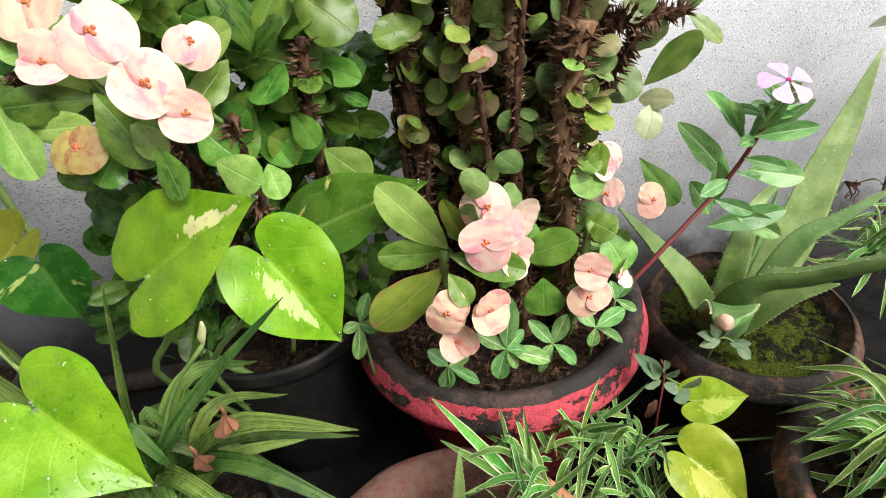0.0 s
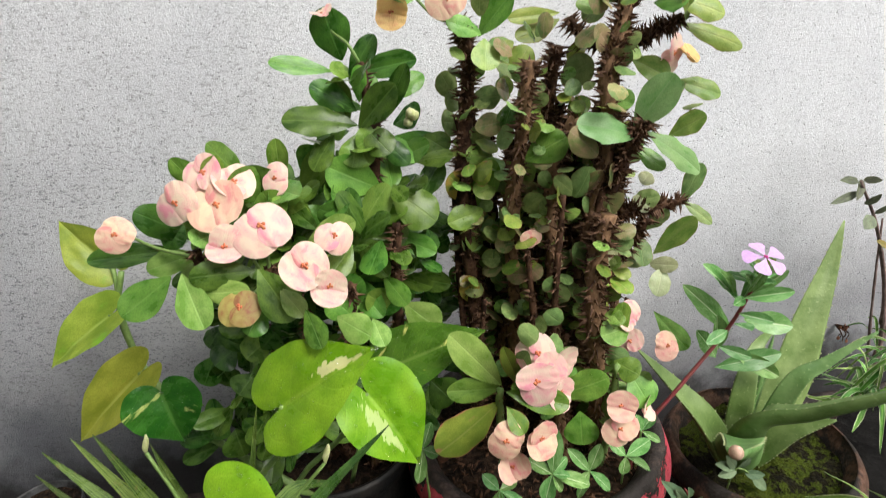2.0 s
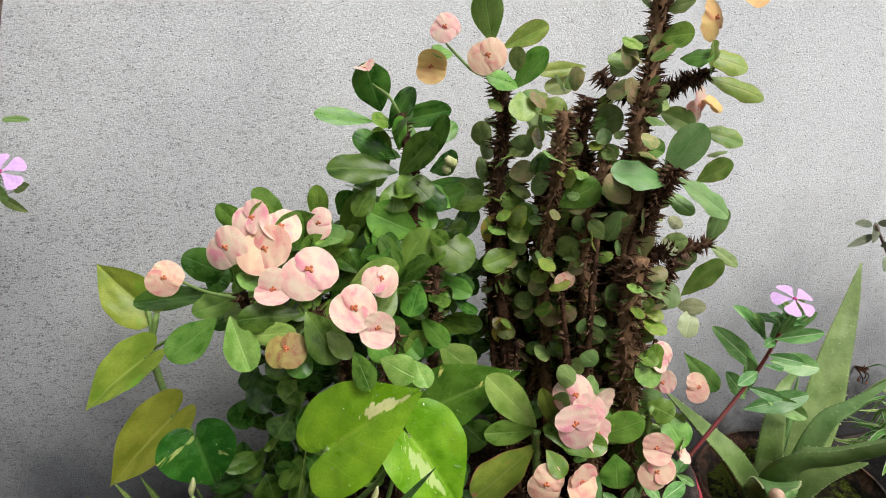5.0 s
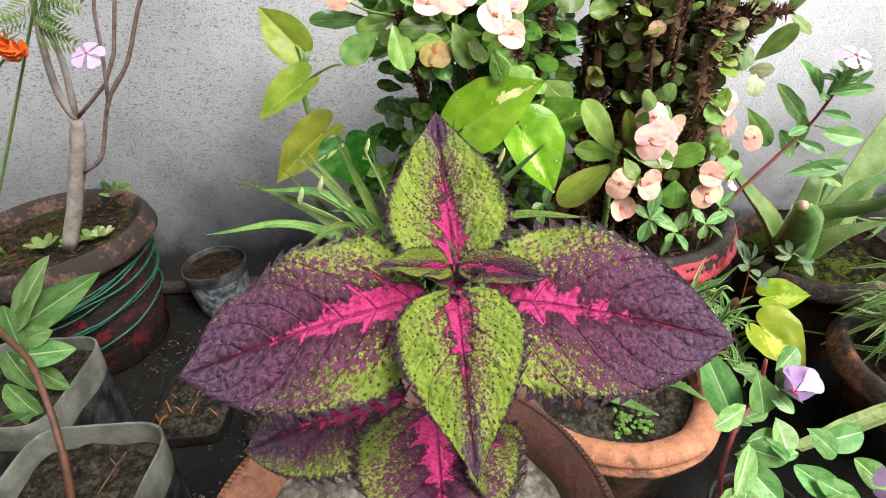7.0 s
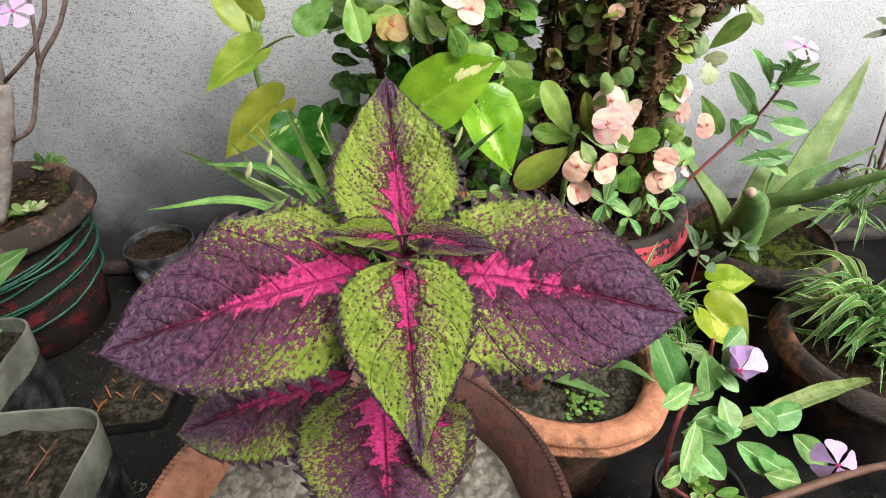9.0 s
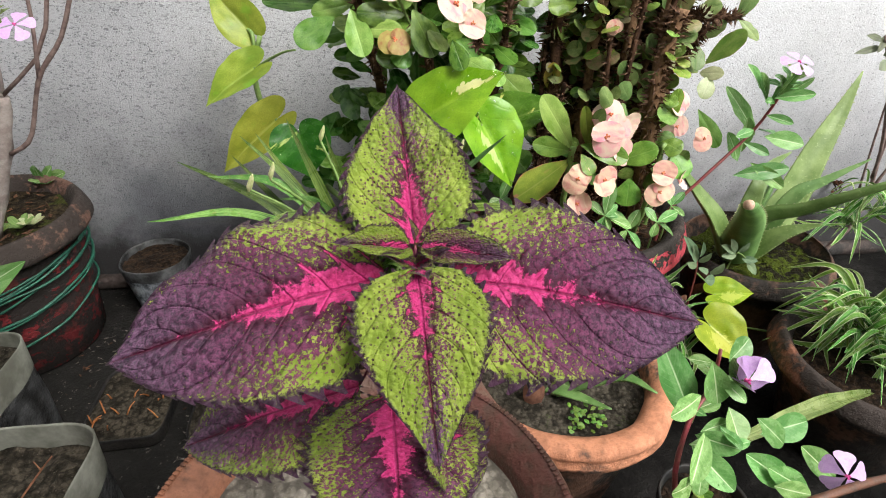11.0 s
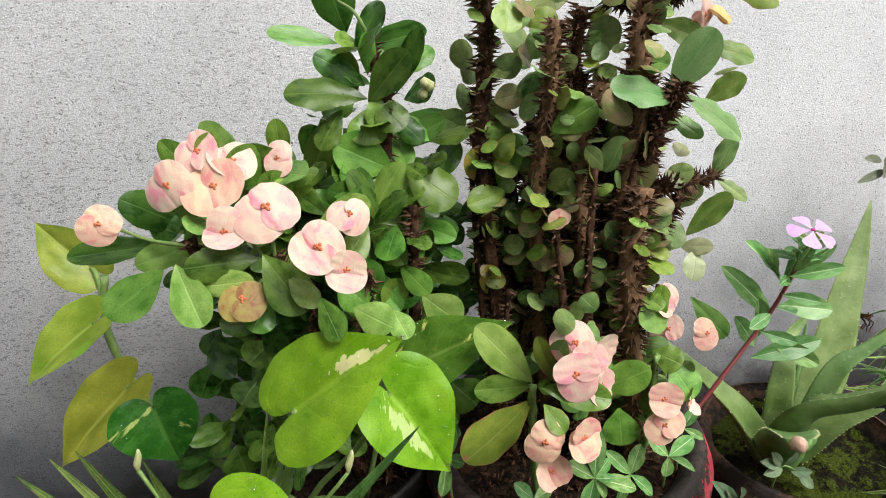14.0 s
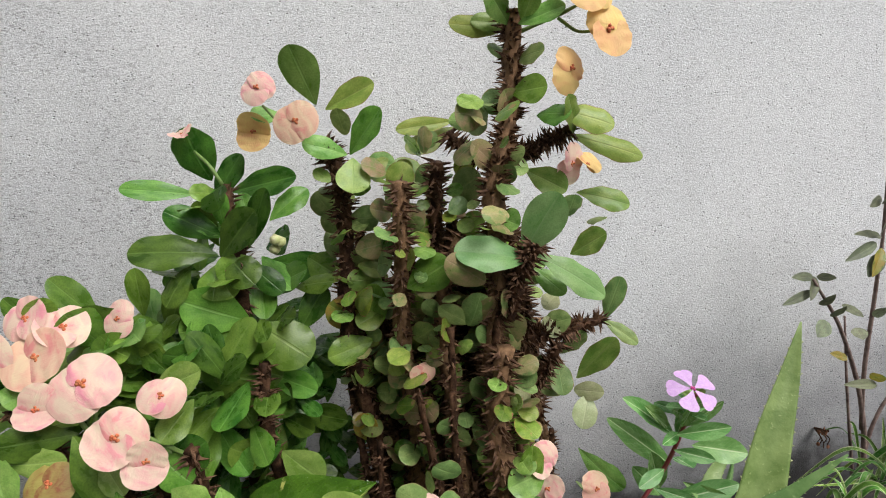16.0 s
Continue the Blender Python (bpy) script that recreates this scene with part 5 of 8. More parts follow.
euL = thing("leafy_spurge", "bushy crown of thorns with glossy leaves and pink-cream flower heads", "shrub", (0.0, 0.62, 0.225))
for pts, r0, r1 in (
    ([(-0.03, 0.64, 0.22), (0.0, 0.625, 0.45), (0.03, 0.6, 0.62), (0.05, 0.585, 0.72), (0.044, 0.615, 0.79)], 0.011, 0.007),
    ([(-0.06, 0.64, 0.22), (-0.06, 0.58, 0.42), (-0.05, 0.52, 0.55), (-0.07, 0.495, 0.62)], 0.01, 0.006),
    ([(-0.08, 0.65, 0.22), (-0.11, 0.6, 0.45), (-0.13, 0.53, 0.58), (-0.14, 0.51, 0.64)], 0.01, 0.006),
    ([(0.0, 0.63, 0.22), (0.04, 0.59, 0.42), (0.05, 0.54, 0.55), (0.062, 0.545, 0.63)], 0.01, 0.006),
    ([(-0.02, 0.62, 0.22), (-0.02, 0.57, 0.42), (0.0, 0.49, 0.55), (0.01, 0.47, 0.6)], 0.01, 0.006),
    ([(-0.05, 0.64, 0.22), (-0.06, 0.62, 0.5), (-0.06, 0.58, 0.66)], 0.009, 0.005),
):
    spurge_stem(euL, pts, r0, r1, STEM_DARK, 130, int(r0 * 7000 + pts[0][0] * 100))
for at, size, spin, key, face in (
    ((-0.217, 0.542, 0.656), 0.042, 0.9, "peach", (0.15, -1, 0.3)), ((-0.142, 0.532, 0.683), 0.05, 0.3, "cream", (-0.3, -1, 0.3)), ((-0.120, 0.55, 0.700), 0.048, 0.1, "cream", (0, -0.8, 0.6)),
    ((-0.094, 0.548, 0.686), 0.05, 0.2, "cream", (0.1, -0.7, 0.7)), ((-0.108, 0.528, 0.672), 0.058, 0.15, "peach", (0, -0.8, 0.6)), ((-0.102, 0.5, 0.645), 0.044, 1.2, "cream", (0.05, -1, 0.3)),
    ((-0.056, 0.57, 0.686), 0.036, 1.3, "cream", (-0.1, -1, 0.3)), ((-0.066, 0.502, 0.655), 0.062, 0.5, "cream", (0.1, -0.9, 0.6)), ((-0.024, 0.452, 0.634), 0.052, 0.5, "cream", (0.05, -1, 0.4)),
    ((0.0, 0.475, 0.646), 0.04, -0.5, "cream", (0.25, -0.8, 0.6)), ((-0.006, 0.447, 0.615), 0.042, 1.1, "cream", (0.1, -1, 0.3)), ((-0.096, 0.472, 0.587), 0.048, -0.3, "old", (0.05, -0.8, 0.7)),
    ((0.015, 0.637, 0.827), 0.03, 0.3, "cream", (-0.2, -0.3, 1)),
):
    spurge_flower(euL, Vector(at) + Vector((0, -0.004, 0.003)), size * 0.88, face, spin, key)
for pts in ([(-0.14, 0.51, 0.635), (-0.18, 0.53, 0.64), (-0.215, 0.545, 0.655)], [(-0.075, 0.495, 0.61), (-0.085, 0.5, 0.63), (-0.1, 0.51, 0.66)], [(-0.07, 0.495, 0.61), (-0.068, 0.495, 0.63), (-0.066, 0.505, 0.652)],
            [(0.005, 0.475, 0.59), (-0.005, 0.465, 0.61), (-0.02, 0.458, 0.63)], [(-0.07, 0.49, 0.61), (-0.085, 0.48, 0.6), (-0.095, 0.475, 0.588)], [(0.044, 0.612, 0.79), (0.035, 0.615, 0.81), (0.018, 0.635, 0.825)]):
    stem(euL, pts, [0.0022, 0.0015], STEM_GREEN, "flower_stalk", 8, 6)
bunch(euL, (0.04, 0.63, 0.73), (0.055, 0.035, 0.06), 22, 0.055, ("mid", "mid", "dark"))
bunch(euL, (-0.06, 0.595, 0.60), (0.12, 0.035, 0.05), 70, 0.058, ("dark", "dark", "mid", "mid"))
bunch(euL, (-0.09, 0.60, 0.655), (0.06, 0.02, 0.022), 24, 0.062, ("mid", "mid", "light"))
bunch(euL, (0.01, 0.55, 0.60), (0.05, 0.02, 0.04), 16, 0.06, ("mid", "mid", "dark"))
# Inner bunches in dark green only, so the crown's shade is in their colour.
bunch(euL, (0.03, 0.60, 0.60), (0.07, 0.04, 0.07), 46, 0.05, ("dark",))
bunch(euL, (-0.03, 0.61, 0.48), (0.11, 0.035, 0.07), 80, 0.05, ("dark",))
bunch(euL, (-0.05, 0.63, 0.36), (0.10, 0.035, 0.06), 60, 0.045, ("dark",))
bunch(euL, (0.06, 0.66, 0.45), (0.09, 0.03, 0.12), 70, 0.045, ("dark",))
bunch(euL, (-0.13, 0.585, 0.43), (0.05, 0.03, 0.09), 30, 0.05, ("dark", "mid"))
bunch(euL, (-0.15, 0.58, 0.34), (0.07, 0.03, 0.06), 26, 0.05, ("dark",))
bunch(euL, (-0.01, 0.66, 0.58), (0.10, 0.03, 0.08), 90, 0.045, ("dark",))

part("bud", blob([(0.087, 0.575, 0.73), (0.094, 0.572, 0.737), (0.09, 0.57, 0.74)], 0.006), BUD, euL, "yellow-green flower buds")

# ---- low shoots at the front of the red pot ----
euF = thing("young_spurge", "young crown of thorns shoots with peach flowers in the red pot", "shrub", (0.2, 0.5, 0.25))
spurge_stem(euF, [(0.155, 0.5, 0.25), (0.15, 0.485, 0.36), (0.149, 0.472, 0.447)], 0.006, 0.005, STEM_GREEN, 40, 31, 0.006)
spurge_stem(euF, [(0.285, 0.52, 0.25), (0.29, 0.5, 0.34), (0.292, 0.492, 0.44)], 0.006, 0.005, STEM_GREEN, 40, 32, 0.006)
spurge_stem(euF, [(0.32, 0.55, 0.25), (0.325, 0.545, 0.33), (0.335, 0.535, 0.41)], 0.006, 0.004, STEM_GREEN, 40, 33, 0.006)
for at, size, spin, key, face in (
    ((0.184, 0.455, 0.469), 0.056, 1.5, "cream", (-0.05, -1, 0.35)), ((0.190, 0.468, 0.493), 0.05, 0.2, "cream", (-0.1, -1, 0.45)), ((0.212, 0.470, 0.476), 0.046, 1.4, "cream", (0.5, -1, 0.3)), ((0.205, 0.462, 0.449), 0.044, 0.9, "cream", (0.5, -1, 0.1)), ((0.194, 0.462, 0.474), 0.050, 0.7, "cream", (0.1, -1, 0.3)),
    ((0.145, 0.430, 0.419), 0.046, 0.9, "peach", (-0.15, -1, 0.4)), ((0.149, 0.436, 0.380), 0.042, 0.3, "peach", (0, -1, 0.2)), ((0.175, 0.428, 0.419), 0.048, 1.2, "peach", (0.35, -1, 0.3)),
    ((0.311, 0.524, 0.487), 0.044, 0.4, "cream", (0, -1, 0.4)), ((0.314, 0.522, 0.456), 0.044, 0.4, "cream", (0, -1, 0.2)), ((0.370, 0.537, 0.428), 0.040, 1.2, "peach", (0.1, -1, 0.3)),
    ((0.287, 0.474, 0.402), 0.044, 1.2, "peach", (-0.1, -1, 0.4)), ((0.283, 0.467, 0.374), 0.046, 0.5, "peach", (0, -1, 0.4)), ((0.309, 0.478, 0.385), 0.040, 1.6, "cream", (0.9, -0.6, 0.3)),
):
    spurge_flower(euF, at, size * 0.9, face, spin, key)

# ---- periwinkles and herbs ----
vinR = thing("periwinkle", "tall periwinkle with a red stem and one mauve flower", "flower", (0.33, 0.5, 0.25), "periwinkles")
stem(vinR, [(0.32, 0.5, 0.25), (0.325, 0.500, 0.312), (0.372, 0.505, 0.370), (0.443, 0.520, 0.443), (0.464, 0.510, 0.509), (0.467, 0.500, 0.543)], [0.0032, 0.0017], STEM_RED, n=24)
periwinkle_flower(vinR, (0.460, 0.494, 0.553), 0.045, (0.1, -0.5, 0.9), 0.3, 0.1)
vinP = thing("periwinkle_seedlings", "cluster of young periwinkle seedlings on potting soil", "seedling", (0.2, 0.46, 0.25))
SEEDLINGS = (
    ((0.193, 0.424, 0.361), ((0.201, 0.432, 0.412, 0.015), (0.234, 0.418, 0.342, 0.013), (0.182, 0.418, 0.326, 0.014), (0.167, 0.432, 0.380, 0.012), (0.212, 0.432, 0.374, 0.009), (0.202, 0.418, 0.339, 0.008), (0.211, 0.418, 0.361, 0.008))),
    ((0.253, 0.468, 0.307), ((0.269, 0.476, 0.338, 0.013), (0.230, 0.476, 0.339, 0.012), (0.280, 0.462, 0.276, 0.012), (0.235, 0.462, 0.269, 0.008), (0.239, 0.462, 0.297, 0.008))),
    ((0.139, 0.458, 0.312), ((0.122, 0.466, 0.332, 0.012), (0.162, 0.466, 0.313, 0.010), (0.131, 0.452, 0.282, 0.012), (0.171, 0.452, 0.285, 0.010), (0.142, 0.452, 0.287, 0.006))),
    ((0.300, 0.472, 0.317), ((0.283, 0.480, 0.340, 0.012), (0.334, 0.480, 0.329, 0.014), (0.295, 0.466, 0.293, 0.011), (0.330, 0.466, 0.293, 0.011))),
    ((0.327, 0.490, 0.335), ((0.324, 0.498, 0.354, 0.010), (0.348, 0.498, 0.354, 0.010), (0.350, 0.484, 0.319, 0.008))),
    ((0.056, 0.500, 0.353), ((0.068, 0.508, 0.383, 0.012), (0.074, 0.494, 0.346, 0.012), (0.045, 0.494, 0.302, 0.012), (0.038, 0.494, 0.351, 0.010))),
)
for c, tips in SEEDLINGS:
    leaves(vinP, "lan", "vin", [(*c, *tip[:3], tip[3] * 1.3) for tip in tips], (0, -0.5, 1), 0.3)
    stem(vinP, [(c[0], max(c[1] + 0.01, 0.475), 0.255), c], [0.0018, 0.0014], STEM_GREEN, "stem", 6, 6)
ore = thing("herb", "small herb with oval grey-green leaves between the pots", "herb", (0.4, 0.44, 0.0), "herbs")
stem(ore, [(0.4, 0.46, 0.0), (0.39, 0.465, 0.12), (0.389, 0.470, 0.220), (0.381, 0.470, 0.247)], [0.002, 0.0013], STEM_RED, "stem", 12, 6)
stem(ore, [(0.390, 0.470, 0.216), (0.423, 0.470, 0.186)], [0.0013, 0.001], STEM_GREEN, "stem", 6, 6)
ore2 = thing("herb", "small herb on the mossy soil of the bowl", "herb", (0.5, 0.5, 0.18), "herbs")
stem(ore2, [(0.47, 0.51, 0.18), (0.472, 0.500, 0.231), (0.501, 0.500, 0.211)], [0.0015, 0.001], STEM_GREEN, "stem", 8, 6)
NP = Vector((0.233, 0.101, 0.170))
pot("small_black_pot", "small black nursery pot of a periwinkle", (NP.x, NP.y, 0), 0.17, [(0.001, 0), (0.036, 0), (0.038, 0.006), (0.046, 0.14), (0.047, 0.148), (0.05, 0.152), (0.051, 0.165), (0.05, 0.17), (0.047, 0.167), (0.044, 0.14)], PLASTIC_BLACK, PLASTIC_BLACK, 5, 0.155, 0.045, SOIL, 0.01)
vinN = thing("periwinkle", "leafy periwinkle with drooping mauve flowers in a small pot", "flower", (NP.x, NP.y, 0.15), "periwinkles")
stem(vinN, [(NP.x - 0.01, NP.y, 0.15), (0.105, 0.000, 0.362), (0.103, 0.010, 0.423), (0.126, 0.030, 0.446), (0.127, 0.035, 0.476)], [0.0024, 0.0014], STEM_RED, n=16)
stem(vinN, [(0.259, -0.020, 0.393), (0.22, -0.03, 0.404), (0.180, -0.040, 0.408), (0.150, -0.046, 0.406), (0.129, -0.050, 0.402)], [0.0028, 0.0032], STEM_BROWN, "stem", 14)
periwinkle_flower(vinN, (0.135, 0.010, 0.470), 0.042, (-0.5, -0.5, 0.2), 0.5, 0.95)
periwinkle_flower(vinN, (0.202, -0.030, 0.413), 0.034, (-0.3, -0.7, 0.5), 0.1, 0.6)
for k in range(11):
    f = rng.random()
    b = Vector((0.102, 0.000, 0.411)).lerp(Vector((0.126, 0.030, 0.469)), f) + Vector((rng.uniform(-0.006, 0.03), rng.uniform(-0.02, 0.03), 0))
    a = rng.uniform(0, 6.283)
    l = rng.uniform(0.018, 0.036)
    part("leaf", rng.choice(SHAPE["lan"]), LEAF["vin"], vinN, m=leaf_pose(b, b + Vector((math.cos(a), math.sin(a) * 0.8, rng.uniform(-0.3, 0.6))) * l, l * 0.42, (rng.uniform(-0.3, 0.3), -0.5, 0.9)))
for k in range(22):
    a, d = rng.uniform(0, 6.283), rng.uniform(0.01, 0.04)
    b = Vector((NP.x + d * math.cos(a), NP.y + d * math.sin(a), 0.156))
    part("leaf", rng.choice(SHAPE["rd"]), LEAF[rng.choice(("olive", "mid", "light"))], vinN, m=leaf_pose(b, b + Vector((math.cos(a * 3), math.sin(a * 3), 0.8)) * 0.02, 0.011, (0, -0.5, 1)))
vinL = thing("periwinkle", "periwinkle with a woody red stem in a grow bag", "flower", (-0.69, 0.3, 0.2), "periwinkles")
stem(vinL, [(-0.548, 0.134, 0.190), (-0.553, 0.170, 0.257), (-0.601, 0.240, 0.316), (-0.674, 0.300, 0.322), (-0.726, 0.340, 0.340)], [0.0046, 0.0030], STEM_BROWN, n=16)
stem(vinL, [(-0.528, 0.147, 0.190), (-0.505, 0.171, 0.215), (-0.487, 0.173, 0.235)], [0.0012, 0.0008], DEAD, "dead_shoot", 8, 5)
stem(vinL, [(-0.505, 0.171, 0.215), (-0.511, 0.175, 0.225)], [0.001, 0.0006], DEAD, "dead_shoot", 6, 5)
bushS = thing("pot_seedlings", "seedlings and pale succulents on mossy soil", "seedling", (-0.72, 0.66, 0.26))

for at, size, count, key in (((-0.748, 0.624, 0.266), 0.02, 6, "ltgn"), ((-0.732, 0.634, 0.266), 0.016, 7, "pale"), ((-0.774, 0.604, 0.266), 0.017, 5, "ltgn"), ((-0.695, 0.595, 0.266), 0.009, 7, "pale"), ((-0.783, 0.793, 0.266), 0.024, 7, "vin"), ((-0.825, 0.602, 0.266), 0.022, 6, "ltgn")):
    for k in range(count):
        a = 6.283 * k / count + at[0] * 40
        b = Vector(at) + Vector((math.cos(a), math.sin(a), 0)) * 0.002
        part("leaf", SHAPE["rd"][2], LEAF[key], bushS, m=leaf_pose(b, b + Vector((math.cos(a), math.sin(a), 0.7)) * size * 1.15, size * 0.66, (-math.cos(a) * 0.5, -math.sin(a) * 0.5 - 0.2, 1)))

for k in range(11):
    a, e = k * 2.4, 0.2 + 0.07 * k
    b = Vector((0.461, 0.508, 0.512)).lerp(Vector((0.466, 0.502, 0.537)), k / 10)
    part("leaf", SHAPE["lan"][k % 3], LEAF["light" if k > 6 else "vin"], vinR, m=leaf_pose(b, b + Vector((math.cos(a) * math.cos(e), math.sin(a) * math.cos(e), math.sin(e))) * (0.034 - 0.0018 * k), 0.013 - 0.0006 * k, (0, -0.6, 0.8)))

# ---- pothos ----
pothos = thing("pothos", "golden pothos vine with large heart-shaped lime leaves, wet with rain", "climbing plant", (-0.1, 0.5, 0.22))


def glass():
    """Thin clear water: see-through, with a bright rim of sky."""
    n = Nodes("rain_drop")
    clear = n.nt.nodes.new("ShaderNodeBsdfTransparent")
    shine = n.node("ShaderNodeBsdfGlossy", Roughness=0.06)
    rim = n.node("ShaderNodeFresnel", IOR=1.5).outputs[0]
    m = n.nt.nodes.new("ShaderNodeMixShader")
    n.put(m.inputs[0], n.math("ADD", n.math("MULTIPLY", rim, 0.4), 0.06))
    n.nt.links.new(clear.outputs[0], m.inputs[1])
    n.nt.links.new(shine.outputs[0], m.inputs[2])
    n.nt.links.new(m.outputs[0], n.out.inputs[0])
    return n.mat


WATER = glass()


def drops(leaf, mesh, count, size, seed):
    """Rain drops beaded on a leaf."""
    r = random.Random(seed)
    m = WORLD[leaf]
    bm = bmesh.new()
    turn = m.to_3x3().inverted().transposed()
    for _ in range(count):
        f = mesh.polygons[r.randrange(len(mesh.polygons))]
        w = [r.random() for _ in f.vertices]
        c = m @ (sum((mesh.vertices[v].co * q for v, q in zip(f.vertices, w)), Vector()) / sum(w))
        z = (turn @ f.normal).normalized()
        x = z.orthogonal().normalized()
        k = size * r.choice((0.5, 0.7, 0.8, 1.0, 1.5))
        pose_m = Matrix.Translation(c + z * k * 0.15) @ Matrix((x, z.cross(x), z)).transposed().to_4x4() @ Matrix.Diagonal((k * r.uniform(0.8, 1.3), k * r.uniform(0.8, 1.6), k * 0.4, 1))
        bmesh.ops.create_icosphere(bm, subdivisions=2, radius=1.0, matrix=pose_m)
    part("dew", smooth(bm), WATER, leaf, "clear rain drops", kind="stuff")


def heart(base, tip, width, facing, key, variant=0, label="", stalk=None):
    blade = one_leaf(pothos, "heart", LEAF[key], base, tip, width, facing, variant, label)
    if key not in ("pothos_old", "pothos_yellow"):
        drops(blade, SHAPE["heart"][variant], 85, 0.0012, int(abs(base[0]) * 9999))
    if stalk:
        stem(pothos, [base, *stalk], [0.0028, 0.0035], STEM_GREEN, "leaf_stalk", 12, 7)


heart((-0.064, 0.405, 0.520), (0.024, 0.385, 0.583), 0.096, (-0.25, -0.68, 0.75), "pothos", 0, "", [(-0.091, 0.440, 0.435), (-0.133, 0.460, 0.366), (-0.1, 0.5, 0.24)])
heart((0.010, 0.430, 0.501), (0.058, 0.400, 0.426), 0.088, (0.40, -0.75, 0.5), "pothos_half", 1, "", [(-0.029, 0.460, 0.426), (-0.094, 0.480, 0.347), (-0.09, 0.5, 0.24)])
heart((-0.102, 0.306, 0.510), (-0.042, 0.262, 0.481), 0.080, (0.05, -0.72, 0.85), "pothos_plain", 1, "", [(-0.118, 0.340, 0.455), (-0.116, 0.385, 0.380), (-0.11, 0.45, 0.24)])
heart((0.037, 0.530, 0.458), (0.141, 0.510, 0.505), 0.075, (0.2, -0.7, 0.8), "pothos_dark", 1, "", [(0.002, 0.540, 0.411), (-0.05, 0.58, 0.24)])
heart((-0.326, 0.700, 0.566), (-0.382, 0.715, 0.630), 0.068, (0.1, -1, 0.3), "pothos_old", 1, "yellowed leaf", [(-0.318, 0.690, 0.559), (-0.318, 0.680, 0.518)])
heart((-0.308, 0.630, 0.525), (-0.390, 0.600, 0.482), 0.062, (-0.3, -0.8, 0.6), "pothos_old", 1, "yellowed folded leaf", [(-0.321, 0.660, 0.499)])
heart((-0.283, 0.600, 0.453), (-0.377, 0.570, 0.383), 0.07, (-0.45, -0.9, 0.2), "pothos_old", 1, "yellowed hanging leaf", [(-0.315, 0.660, 0.456)])
heart((-0.245, 0.560, 0.446), (-0.233, 0.540, 0.379), 0.09, (0.1, -0.8, 0.5), "pothos_dark", 1)
heart((0.424, 0.455, 0.180), (0.483, 0.440, 0.194), 0.055, (0.1, -0.6, 0.9), "pothos_yellow", 1, "", [(0.441, 0.470, 0.107), (0.42, 0.5, 0.05)])
heart((0.390, 0.398, 0.164), (0.446, 0.344, 0.130), 0.088, (-0.05, -0.5, 0.9), "pothos_yellow", 1, "", [(0.40, 0.43, 0.10), (0.42, 0.48, 0.03)])
stem(pothos, [(-0.306, 0.685, 0.559), (-0.322, 0.680, 0.511), (-0.318, 0.668, 0.455), (-0.290, 0.640, 0.407), (-0.241, 0.600, 0.360), (-0.1, 0.56, 0.24)], [0.004, 0.0055], STEM_GREEN, n=24)
stem(pothos, [(-0.322, 0.680, 0.511), (-0.273, 0.660, 0.538), (-0.248, 0.650, 0.545)], [0.0025, 0.0015], STEM_GREEN, n=8)
stem(pothos, [(0.278, 0.400, 0.213), (0.415, 0.420, 0.150), (0.551, 0.430, 0.105), (0.673, 0.440, 0.066)], [0.0018, 0.0018], STEM_GREEN, "runner", 14, 6, label="thin green runner")

# ---- long strap-leaved plant ----
grass = thing("strap_leaf_plant", "clump of long arching green strap leaves with pale buds", "foliage plant", (-0.14, 0.37, 0.2))
GB = Vector((-0.14, 0.37, 0.3))
for tip, rise, w in (
    ((-0.373, 0.420, 0.467), 0.03, 0.020), ((-0.386, 0.330, 0.433), 0.05, 0.020), ((0.069, 0.305, 0.441), 0.05, 0.022), ((-0.227, 0.400, 0.525), 0.0, 0.020), ((-0.184, 0.400, 0.505), 0.0, 0.018),
    ((-0.276, 0.440, 0.493), 0.0, 0.018), ((-0.305, 0.420, 0.473), 0.0, 0.016), ((0.065, 0.294, 0.339), 0.06, 0.020), ((-0.333, 0.400, 0.455), 0.06, 0.020),
):
    strap(grass, GB + Vector((rng.uniform(-0.02, 0.02), rng.uniform(-0.02, 0.02), 0)), tip, rise, w, LEAF["strap"])
strap(grass, GB + Vector((0.0, -0.02, 0.03)), (0.031, 0.372, 0.508), 0.012, 0.019, LEAF["strap"])
for tip, rise, w in (
    ((-0.228, 0.300, 0.472), 0.05, 0.018), ((-0.251, 0.250, 0.455), 0.06, 0.020), ((-0.206, 0.240, 0.452), 0.06, 0.022), ((-0.096, 0.200, 0.476), 0.07, 0.020), ((-0.045, 0.200, 0.463), 0.08, 0.020),
    ((-0.007, 0.220, 0.435), 0.08, 0.020), ((0.014, 0.260, 0.371), 0.06, 0.018), ((0.062, 0.330, 0.400), 0.04, 0.016), ((-0.077, 0.380, 0.544), 0.0, 0.014), ((-0.290, 0.420, 0.498), 0.03, 0.016),
):
    strap(grass, GB + Vector((rng.uniform(-0.02, 0.02), rng.uniform(-0.02, 0.02), 0)), tip, rise, w, LEAF["strap"])
for k in range(84):
    a = rng.uniform(0, 2 * math.pi)
    d = rng.uniform(0.07, 0.2)
    tip = GB + Vector((d * math.cos(a) - 0.04, 0.75 * d * math.sin(a) - 0.02, rng.uniform(-0.14, 0.08)))
    strap(grass, GB + Vector((rng.uniform(-0.025, 0.025), rng.uniform(-0.025, 0.025), -0.02)), tip, rng.uniform(0.03, 0.09), rng.uniform(0.012, 0.021), LEAF["strap"], twist=rng.uniform(-0.9, 0.9))
